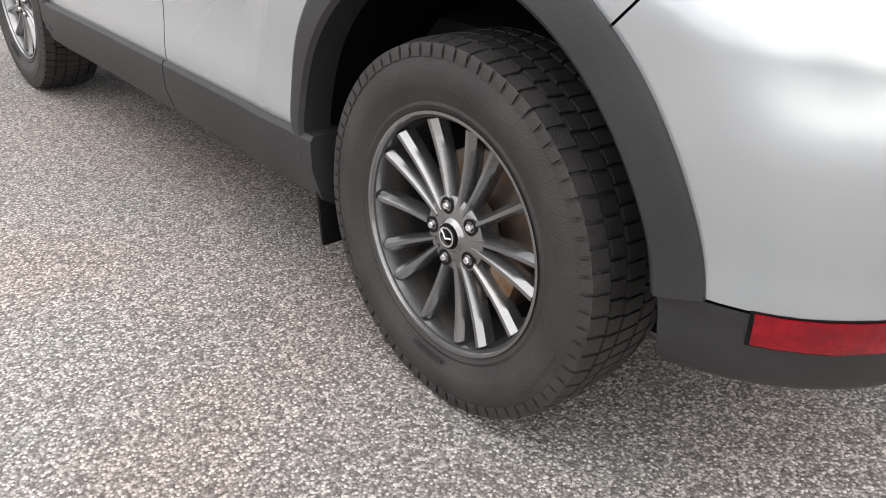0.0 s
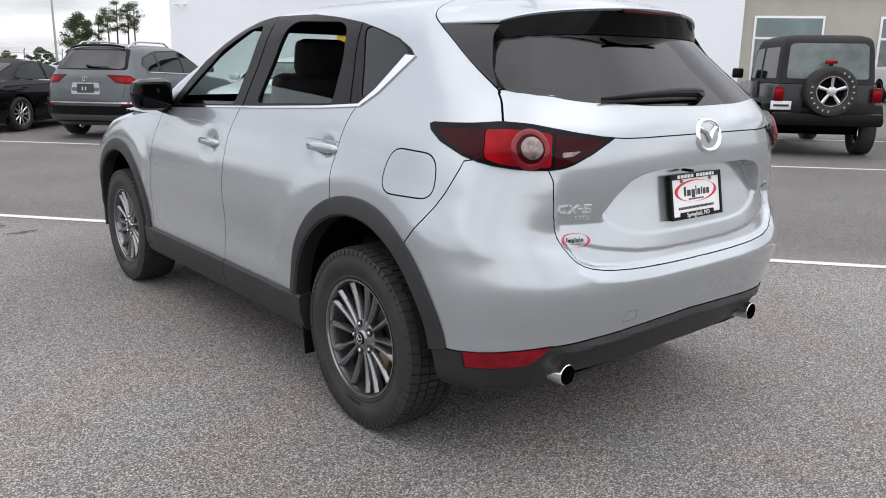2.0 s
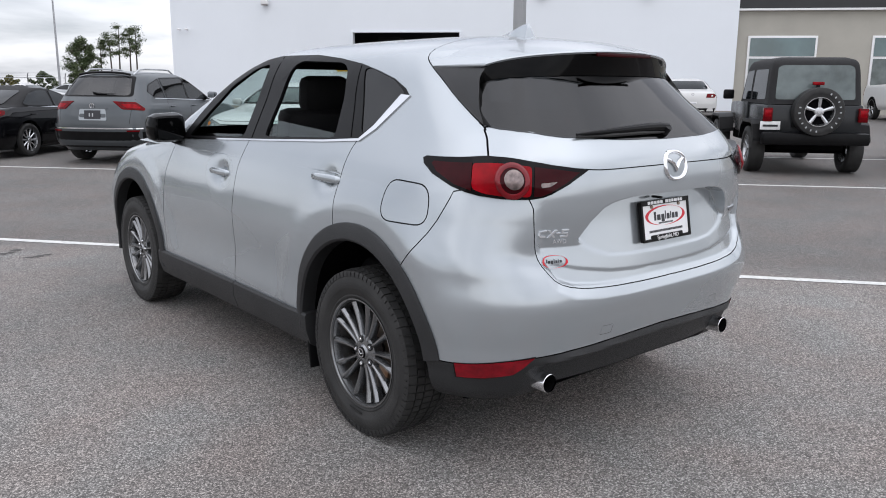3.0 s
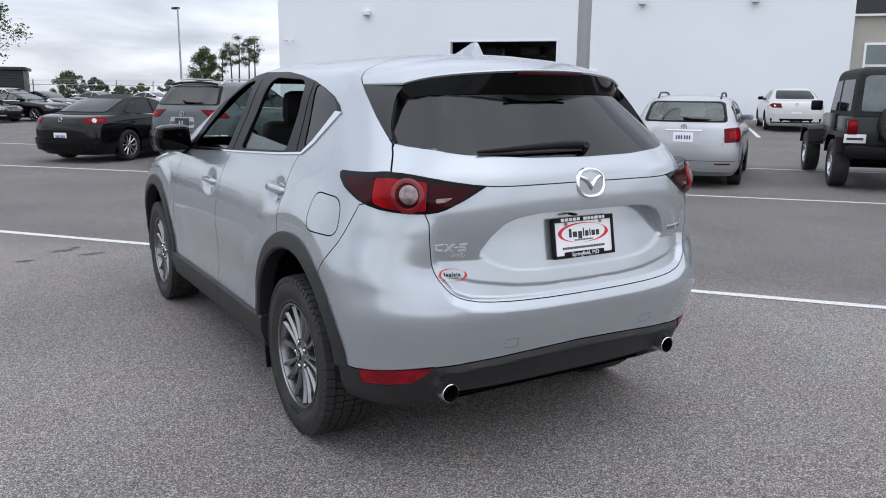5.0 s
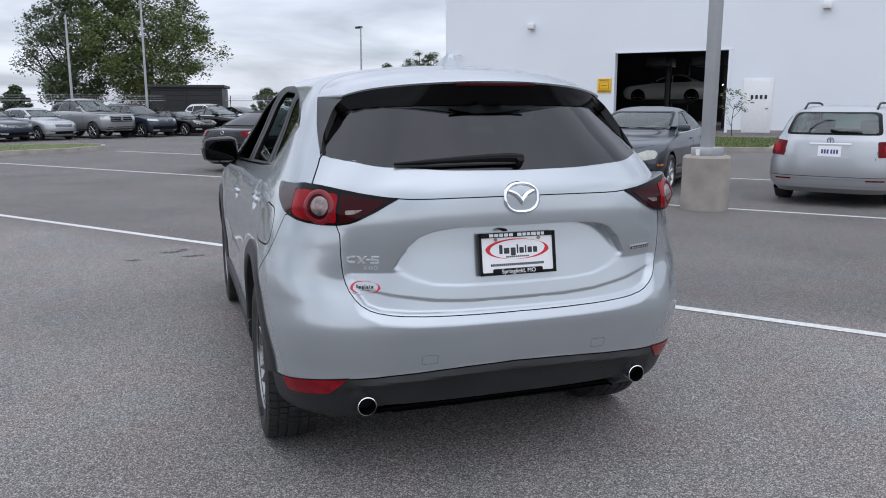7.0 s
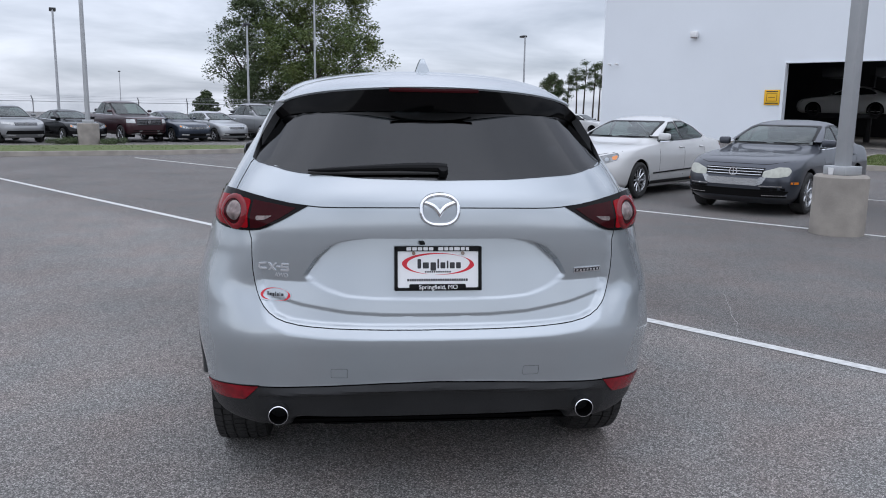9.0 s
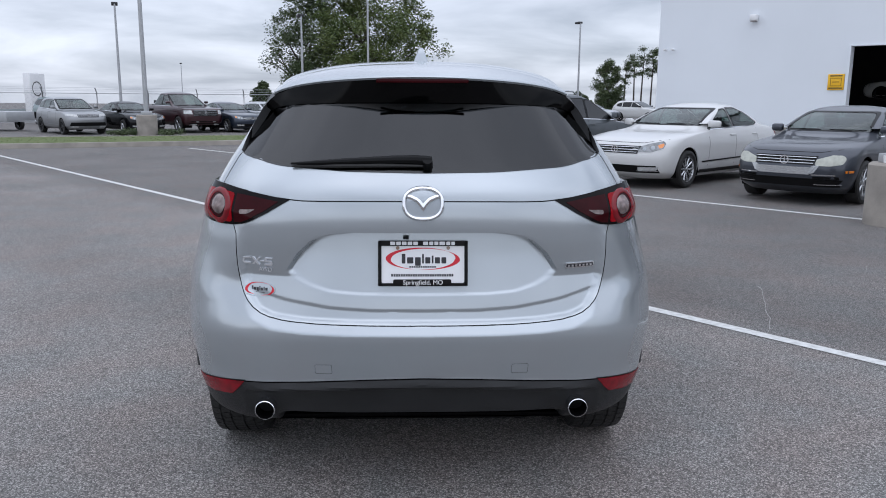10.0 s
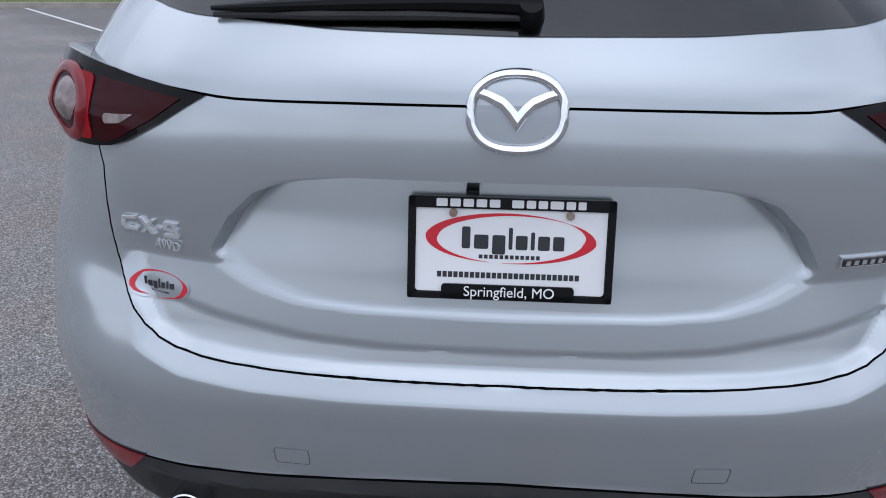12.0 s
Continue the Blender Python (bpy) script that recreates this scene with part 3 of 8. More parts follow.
        for p0, p1 in zip(rings, rings[1:]):
            for k in range(5):
                bm.faces.new((p0[k], p0[k + 1], p1[k + 1], p1[k]))
        bm.faces.new(rings[-1])
    part("spokes", bm, rim_mat, rim)
    # hub, cap, nuts
    v, f = lathe([(0.0, face + 0.004), (0.026, face + 0.004), (0.030, face + 0.007), (0.034, face + 0.012), (0.062, face + 0.014), (0.075, face + 0.020), (0.078, face + 0.06), (0.0, face + 0.06)], 40 if fine else 16)
    hub = part("hub", mesh_of("hub", v, f), rim_mat, w)
    if fine:
        v, f = lathe([(0.0, face - 0.001), (0.020, face - 0.001), (0.0245, face + 0.001), (0.026, face + 0.006)], 32)
        part("centre_cap", mesh_of("centre_cap", v, f), GLOSS_BLACK, hub, "gloss black cap")
        v, f = lathe([(0.0165, face - 0.003), (0.020, face - 0.003), (0.020, face), (0.0165, face)], 28, True)
        part("cap_ring", mesh_of("cap_ring", v, f), CHROME, hub, "chrome ring")
        bm = bmesh.new()
        for sgn in (-1, 1):
            tube(bm, [(face - 0.003, 0, -0.004), (face - 0.003, sgn * 0.008, 0.003), (face - 0.003, sgn * 0.014, 0.006)], 0.0022, 6)
        part("cap_mark", bm, CHROME, hub, "chrome mark")
        for k in range(5):
            a = 2 * math.pi * (k + 0.5) / 5 + 0.0
            c = Matrix.Rotation(a, 4, "X") @ Matrix.Translation((0, 0, 0.057))
            v, f = lathe([(0.0, face + 0.006), (0.006, face + 0.006), (0.0085, face + 0.010), (0.0095, face + 0.025)], 6)
            part("lug_nut", mesh_of("lug_nut", v, f), CHROME, hub, at=c)
            v, f = lathe([(0.011, face + 0.0118), (0.0165, face + 0.0118), (0.0165, face + 0.013)], 16)
            part("nut_well", mesh_of("nut_well", v, f), BLACK_TRIM, hub, at=c)
        v, f = lathe([(0.05, 0.0), (0.150, 0.0), (0.152, 0.004), (0.152, 0.02), (0.05, 0.02)], 48)
        part("brake_disc", mesh_of("brake_disc", v, f), STEEL, w)
        bm = boxed(-0.055, 0.03, -0.155, -0.085, -0.075, 0.03, 0.012)
        part("brake_caliper", bm, STEEL, w)
        v, f = lathe([(0.0, 0.03), (0.20, 0.03), (0.20, 0.05), (0.0, 0.05)], 32)
        part("backing_plate", mesh_of("backing_plate", v, f), DARK, w)
    else:
        v, f = lathe([(0.0, face + 0.07), (rim_r - 0.03, face + 0.07)], 24)
        part("backing_plate", mesh_of("backing_plate", v, f), DARK, w)
    return w


# ---- the silver crossover ----
HERO = thing("crossover_car", "silver compact crossover with grey plastic cladding standing on asphalt", "car")
HERO_ROWS = [
    (0.300, 0.850, -0.735, 3.42, 3.6), (0.322, 0.880, -0.768, 3.45, 3.6), (0.345, 0.895, -0.788, 3.52, 3.6), (0.385, 0.906, -0.806, 3.56, 3.6), (0.43, 0.912, -0.822, 3.58, 3.6), (0.46, 0.917, -0.835, 3.60, 3.6),
    (0.54, 0.92, -0.863, 3.62, 3.5), (0.63, 0.925, -0.891, 3.63, 3.5), (0.705, 0.927, -0.908, 3.63, 3.4), (0.80, 0.926, -0.900, 3.60, 3.2),
    (0.90, 0.915, -0.892, 3.52, 3.1), (1.00, 0.895, -0.888, 3.38, 3.0), (1.08, 0.872, -0.888, 3.0, 3.0), (1.15, 0.845, -0.882, 2.45, 3.0),
    (1.20, 0.822, -0.872, 2.28, 3.0), (1.275, 0.785, -0.825, 2.16, 3.0), (1.40, 0.722, -0.690, 1.92, 2.9), (1.50, 0.676, -0.585, 1.72, 2.8), (1.57, 0.632, -0.505, 1.55, 2.8), (1.61, 0.598, -0.44, 1.40, 2.8)]
HERO_TOP = [(1.643, 0.535, -0.36, 1.22, 2.7), (1.667, 0.43, -0.26, 0.98, 2.6), (1.685, 0.25, -0.12, 0.70, 2.5), (1.690, 0.12, 0.0, 0.5, 2.4)]
hero_taper = smooth_curve([-2, -0.2, 0.6, 1.4, 2.4, 3.7], [1, 1, 0.992, 0.99, 0.995, 0.97])


HANDLES = [(1.363, 1.006), (0.293, 1.072)]


def plate_edge(z):
    return float(np.interp(z, [0.80, 0.92, 0.993, 1.038, 1.056, 1.064, 1.070], [0.57, 0.490, 0.442, 0.394, 0.350, 0.310, 0.25]))


def ease(t):
    t = np.clip(t, 0, 1)
    return t * t * (3 - 2 * t)


GATE_SIDE = [(0, 0.738), (0.25, 0.740), (0.42, 0.746), (0.53, 0.757), (0.595, 0.780), (0.636, 0.825), (0.658, 0.88), (0.668, 0.96), (0.668, 1.08)]


def from_gate(x, z):
    """How far points of the rear view lie from the tailgate's lower joint; negative on the gate."""
    pts = np.array(GATE_SIDE)
    line = np.concatenate([np.linspace(p, q, 24, endpoint=False) for p, q in zip(pts, pts[1:])])
    d = np.min(np.hypot(x[:, None] - line[None, :, 0], z[:, None] - line[None, :, 1]), axis=1)
    inside = (z > np.interp(x, pts[:, 0], pts[:, 1])) & (x < np.interp(z, pts[:, 1], pts[:, 0]))
    return np.where(inside, -d, d)


WING = smooth_curve([0.80, 0.86, 0.905, 0.95, 1.00, 1.045, 1.09, 1.14, 1.30], [0.082, 0.0635, 0.0475, 0.0305, 0.0150, 0.0065, 0.0020, 0.0, 0.0])


def hero_shape(v):
    """The pressed forms of the tailgate and the bumper, the doors and the arches."""
    x, y, z = np.abs(v[:, 0]), v[:, 1].copy(), v[:, 2]
    tail = y < -0.5
    # the wing overhangs, the face below it leans out to a fold, and a ledge runs out to the joint
    wing = WING(z)
    fold = np.interp(x, [0, 0.2, 0.33, 0.49, 0.60, 0.66], [0.787, 0.789, 0.797, 0.822, 0.850, 0.87])
    face = 0.0475 + (z - 0.905) * 0.10
    below = fold - z
    ledge = np.interp(below, [-0.004, 0.004, 0.060, 0.2], [0.0, 0.004, 0.0025, 0.0025])
    lower = face + ledge
    gate = np.minimum(wing, lower)
    # the number plate's dish
    crest = np.interp(x, [0, 0.23, 0.33, 0.40, 0.45, 0.483], [0.839, 0.842, 0.850, 0.866, 0.888, 0.915])
    dish = np.interp(z, [0.82, 0.85, 1.06, 1.2], [0.043, 0.047, 0.074, 0.09])
    half = np.array([plate_edge(k) for k in z])
    inside = ease((half + 0.002 - x) / 0.022) * ease((1.071 - z) / 0.008) * ease((z - crest) / np.interp(x, [0.33, 0.46], [0.010, 0.030]))
    gate = gate + (dish - gate) * inside
    d = np.full(len(x), 1.0)
    near = tail & (x < 0.95) & (z < 1.2)
    d[near] = from_gate(x[near], z[near])
    # the bumper's shelf round the gate ends in a crisp crest; gate and shelf meet flush at the joint
    wide = np.interp(z, [0.74, 0.80, 0.88, 0.95, 1.0], [0.034, 0.032, 0.020, 0.010, 0.006])
    lift = 0.55 * wide * np.clip((1.0 - z) / 0.08, 0, 1)
    side = 0.026 * np.exp(-((z - 0.872) / 0.078) ** 2) * ease((x - 0.52) / 0.14)
    joint = np.maximum(lift, side)
    shelf = np.maximum(lift * np.interp(d / wide, [0, 0.90, 1.04, 1.3], [1.0, 0.06, 0.0, 0.0]), side * ease(1 - d / 0.26))
    gate = gate + (joint - gate) * ease(1 + d / (0.020 + 0.018 * ease((x - 0.56) / 0.08)))
    v[:, 1] += np.where(d < 0, gate * np.clip((1.19 - z) / 0.02, 0, 1), shelf) * tail
    # shoulder of the corner panels, fading forwards
    corner = ease((x - 0.66) / 0.10) * ease((-0.12 - y) / 0.30)
    bulge = 0.006 * np.exp(-((z - 0.85) / 0.075) ** 2) * corner
    v[:, 0] += np.sign(v[:, 0]) * bulge * 0.7
    v[:, 1] -= bulge * 0.7
    # the lower bumper tucks in under its lip
    seam = np.interp(x, [0, 0.2, 0.45, 0.66, 0.80], [0.533, 0.529, 0.516, 0.500, 0.484])
    lip = np.clip((seam - z) / 0.024, 0, 1) * (y < -0.5) * np.clip((0.67 - x) / 0.10, 0, 1)
    v[:, 1] -= 0.018 * lip
    tuck = np.clip((seam - 0.032 - z) / 0.022, 0, 1)
    v[:, 1] += 0.050 * tuck * tuck * (3 - 2 * tuck) * np.clip((0.67 - x) / 0.10, 0, 1) * (y < -0.5)
    # between the tailpipes the valance ends high and turns under
    under = ease((0.362 - z) / 0.03) * ease((0.56 - x) / 0.08) * (y < -0.5)
    v[:, 1] += 0.20 * under
    # hollows behind the door handles, and the waist of the doors
    for hy, hz in HANDLES:
        d = np.exp(-((v[:, 1] - hy + 0.02) / 0.065) ** 2 - ((z - hz) / 0.05) ** 2) * (x > 0.6)
        v[:, 0] -= np.sign(v[:, 0]) * 0.024 * d
    waist = np.exp(-((z - 0.62) / 0.13) ** 2) * np.clip((v[:, 1] - 0.45) / 0.25, 0, 1) * np.clip((2.25 - v[:, 1]) / 0.25, 0, 1)
    v[:, 0] -= np.sign(v[:, 0]) * 0.016 * waist
    # flares round the wheel arches
    for yc in (0.0, 2.70):
        r = np.hypot(v[:, 1] - yc, z - 0.355)
        k = np.interp(r, [0.50, 0.615, 0.640, 0.665, 0.74], [-0.006, 0.005, 0.0068, 0.006, 0.0])
        v[:, 0] += np.sign(v[:, 0]) * k * (x > 0.7) * np.clip((z - 0.40) / 0.1, 0, 1)
    return v


hero_levels = np.concatenate([np.linspace(0.300, 0.68, 34, endpoint=False), np.linspace(0.68, 1.20, 125, endpoint=False), np.linspace(1.20, 1.32, 12, endpoint=False), np.linspace(1.32, 1.60, 14, endpoint=False), [1.60, 1.618, 1.634, 1.648, 1.660, 1.672, 1.681, 1.687, 1.690]])
hero = Skin(HERO_ROWS + HERO_TOP, hero_levels, 84, 60, 26, 0.70, 0.8, lambda y: float(hero_taper(y)), hero_shape, plate_edge)


def corner_hit(skin, r, z, sign=-1):
    """A point of the view from a rear corner at 45 degrees; r runs towards the car's middle."""
    q = math.sqrt(0.5)
    lat = Vector((-sign * q, -q, 0)) * r
    o, d = lat + Vector((sign * 2.0, -2.0, z)), Vector((-sign * q, q, 0))
    p, nrm, _, _ = skin.bvh.ray_cast(o, d)
    if p is None:
        p, nrm, _, _ = skin.bvh.find_nearest(o + d * 2)
    if nrm.dot(d) > 0:
        nrm = -nrm
    return p, nrm


_plain_hit = Skin.hit


def any_hit(self, a, b, view):
    if view == "corner_left":
        return corner_hit(self, a, b, -1)
    if view == "corner_right":
        return corner_hit(self, a, b, 1)
    if isinstance(view, tuple):
        # a front corner seen at 45 degrees: (side, reference along y)
        sign, y0 = view
        q = math.sqrt(0.5)
        d = Vector((-sign * q, -q, 0))
        o = Vector((-sign * q, q, 0)) * a + Vector((sign * 3.0, y0 + 3.0, b))
        p, nrm, _, _ = self.bvh.ray_cast(o, d)
        if p is None:
            p, nrm, _, _ = self.bvh.find_nearest(o + d * 3)
        return p, (-nrm if nrm.dot(d) > 0 else nrm)
    return _plain_hit(self, a, b, view)


Skin.hit = any_hit


def arch_radius(a):
    return 0.456 + 0.034 * max(0.0, math.sin(a))


def arch_outline(yc, grow=0.0):
    pts = [(yc + (arch_radius(a) + grow) * math.cos(a), 0.355 + (arch_radius(a) + grow) * math.sin(a)) for a in np.linspace(-0.35, math.pi + 0.35, 40)]
    return [(yc + 0.42 + grow, -0.1)] + pts + [(yc - 0.42 - grow, -0.1)]


# joints and openings, in the side view (y, z) and the rear view (x, z)
FRONT_WINDOW = [(1.87, 1.168), (1.185, 1.198), (1.200, 1.52), (1.215, 1.572), (1.340, 1.551), (1.555, 1.454), (1.725, 1.310)]
REAR_WINDOW = [(0.966, 1.212), (0.320, 1.240), (0.375, 1.43), (0.430, 1.540), (0.50, 1.568), (0.89, 1.582), (0.958, 1.555)]
QUARTER = [(0.125, 1.262), (-0.08, 1.425), (-0.04, 1.455), (0.03, 1.489), (0.255, 1.544), (0.29, 1.537)]
BACK_WINDOW = [(-0.675, 1.325), (-0.50, 1.294), (-0.25, 1.280), (0, 1.276), (0.25, 1.280), (0.50, 1.294), (0.675, 1.325), (0.655, 1.40), (0.60, 1.48), (0.52, 1.545), (0.3, 1.572), (0, 1.576), (-0.3, 1.572), (-0.52, 1.545), (-0.60, 1.48), (-0.655, 1.40)]
WINDSCREEN = [(-0.70, 1.20), (0.70, 1.20), (0.56, 1.555), (-0.56, 1.555)]


def hero_body():
    # the shell: the skin and the same skin set in by its normals
    me = mesh_of("shell", hero.verts, hero.faces)
    nrm = np.array([v.normal for v in me.vertices])
    c = hero.verts.mean(axis=0)
    if np.mean(np.sum(nrm * (hero.verts - c), axis=1)) < 0:
        nrm = -nrm
        flip = True
    else:
        flip = False
    bpy.data.meshes.remove(me)
    inn = hero.verts - nrm * 0.016
    k = len(hero.verts)
    outer_faces = [f[::-1] for f in hero.faces] if flip else list(hero.faces)
    faces = outer_faces + [tuple(i + k for i in f)[::-1] for f in outer_faces]
    me = mesh_of("shell", np.vstack([hero.verts, inn]), faces)
    tools = []
    for yc in (0.0, 2.70):
        tools += [prism(arch_outline(yc), "side", -1.3, -0.50), prism(arch_outline(yc), "side", 0.50, 1.3)]
    for w in (FRONT_WINDOW, REAR_WINDOW, QUARTER):
        tools.append(prism(rounded(w), "side", -1.3, 1.3))
    tools.append(prism(rounded(BACK_WINDOW), "rear", -1.3, 0.2))
    tools.append(prism(WINDSCREEN, "rear", 1.1, 3.0))
    g = 0.0045
    for lo, hi in ((-1.3, -0.55), (0.55, 1.3)):
        tools.append(strip_prism([(2.13, 0.20), (2.14, 0.60), (2.10, 0.95), (2.02, 1.14), (1.79, 1.19)], "side", g, lo, hi))
        tools.append(strip_prism(chaikin([(1.19, 0.20), (1.185, 0.45), (1.166, 0.694), (1.157, 0.89), (1.155, 1.035), (1.140, 1.10), (1.112, 1.18), (1.10, 1.25), (1.12, 1.60)], 1, False), "side", g, lo, hi))
        tools.append(strip_prism(chaikin([(0.16, 0.76), (0.170, 0.93), (0.178, 1.00), (0.177, 1.093), (0.165, 1.197), (0.135, 1.25), (0.12, 1.30)], 1, False), "side", g, lo, hi))
        tools.append(strip_prism(chaikin([(-0.24, 0.71), (-0.40, 0.875), (-0.475, 0.97), (-0.515, 1.06), (-0.53, 1.112), (-0.75, 1.112)], 1, False), "side", g, lo, hi))
        tools.append(strip_prism(rounded([(-0.168, 1.116), (-0.420, 1.110), (-0.445, 0.965), (-0.165, 0.957)], 0.075, 6), "side", 0.005, lo, hi, True))
        tools.append(strip_prism([(2.30, 0.40), (0.38, 0.40)], "side", g, lo, hi))
        tools.append(strip_prism([(1.25, 1.225), (0.90, 1.235)], "side", g, lo, hi))
        tools.append(strip_prism([(0.38, 1.285), (0.06, 1.300)], "side", g, lo, hi))
    tools.append(strip_prism([(-0.43, 0.10), (-0.43, 0.40)], "side", g, -1.3, 1.3))
    gate = [(-0.664, 1.332), (-0.690, 1.320), (-0.706, 1.285), (-0.724, 1.25), (-0.747, 1.20), (-0.728, 1.15)] + [(-x, z) for x, z in GATE_SIDE[::-1]]
    gate = gate + [(-x, z) for x, z in gate[-2::-1]]
    tools.append(strip_prism(chaikin(gate, 1, False), "rear", 0.0034, -1.4, -0.15))
    upper = [(-0.085, 1.80), (-0.082, 1.635), (-0.078, 1.605), (-0.090, 1.580), (-0.115, 1.562), (-0.152, 1.541), (-0.238, 1.492), (-0.335, 1.430), (-0.430, 1.375), (-0.510, 1.332), (-0.540, 1.312)]
    tools.append(strip_prism(chaikin(upper, 1, False), "side", 0.0036, -1.3, 1.3))
    top = [(-0.70, 1.204), (-0.46, 1.180), (-0.40, 1.177), (-0.2, 1.180), (0.2, 1.180), (0.40, 1.177), (0.46, 1.180), (0.70, 1.204)]
    tools.append(strip_prism(chaikin(top, 1, False), "rear", 0.004, -1.4, -0.35))
    low = [(-1.1, 0.462), (-0.885, 0.470), (-0.80, 0.484), (-0.66, 0.500), (-0.45, 0.516), (-0.2, 0.529), (0, 0.533)]
    low = low + [(-x, z) for x, z in low[-2::-1]]
    tools.append(strip_prism(low, "rear", 0.005, -1.4, -0.30))
    for cx in (-0.356, 0.35):
        tools.append(strip_prism(rounded([(cx - 0.03, 0.555), (cx + 0.03, 0.555), (cx + 0.03, 0.592), (cx - 0.03, 0.592)], 0.006), "rear", 0.0011, -1.4, -0.6, True))
    body = cut(me, tools, "shell")
    names = {}
    for verts, faces in islands(body):
        lo, hi = verts.min(axis=0), verts.max(axis=0)
        c = (lo + hi) / 2
        size = hi - lo
        side = "left" if c[0] < 0 else "right"
        if len(faces) < 12:
            continue
        name, mat, label = "body", SILVER, ""
        if size[0] < 0.08 and size[2] < 0.06:
            name = "tow_cover"
            part(name, mesh_of(name, verts, faces, 28), SILVER, HERO)
            continue
        if size[1] > 2.0:
            name = "body"
        elif hi[1] < 0.3 and hi[2] < 0.60 and size[0] > 1.0:
            name, mat, label = "lower_bumper", PLASTIC, "grey plastic lower bumper"
        elif size[0] > 1.0 and hi[1] < 0.5 and hi[2] < 1.25 and lo[2] > 0.40 and c[2] < 0.82:
            name = "bumper"
        elif size[0] > 1.0 and c[1] < -0.1 and hi[2] < 1.45:
            name = "tailgate"
        elif size[0] > 1.0 and c[1] < 0.0:
            name = "tailgate_frame"
        elif size[1] < 0.32 and size[2] < 0.3 and abs(c[0]) > 0.6 and c[1] < 0:
            name = "fuel_door"
        elif 0.9 < c[1] < 2.1 and size[2] > 0.3:
            name = "front_door"
        elif 0.0 < c[1] <= 0.9 and size[2] > 0.3:
            name = "rear_door"
        me = mesh_of(name, verts, faces, 28)
        far = [(hero.bvh.find_nearest(Vector(v))[3] or 0) > 0.008 for v in verts]
        ob = part(name, me, mat, HERO, label)
        me.materials.append(DARK)
        me.polygons.foreach_set("material_index", [int(any(far[i] for i in f)) for f in faces])
    bpy.data.meshes.remove(body)


hero_body()


def both(view):
    return ((view, 1), (view.replace("left", "right"), -1))


def scaled(pts, k, kz=None):
    cx, cz = sum(p[0] for p in pts) / len(pts), sum(p[1] for p in pts) / len(pts)
    return [(cx + (p[0] - cx) * k, cz + (p[1] - cz) * (kz or k)) for p in pts]


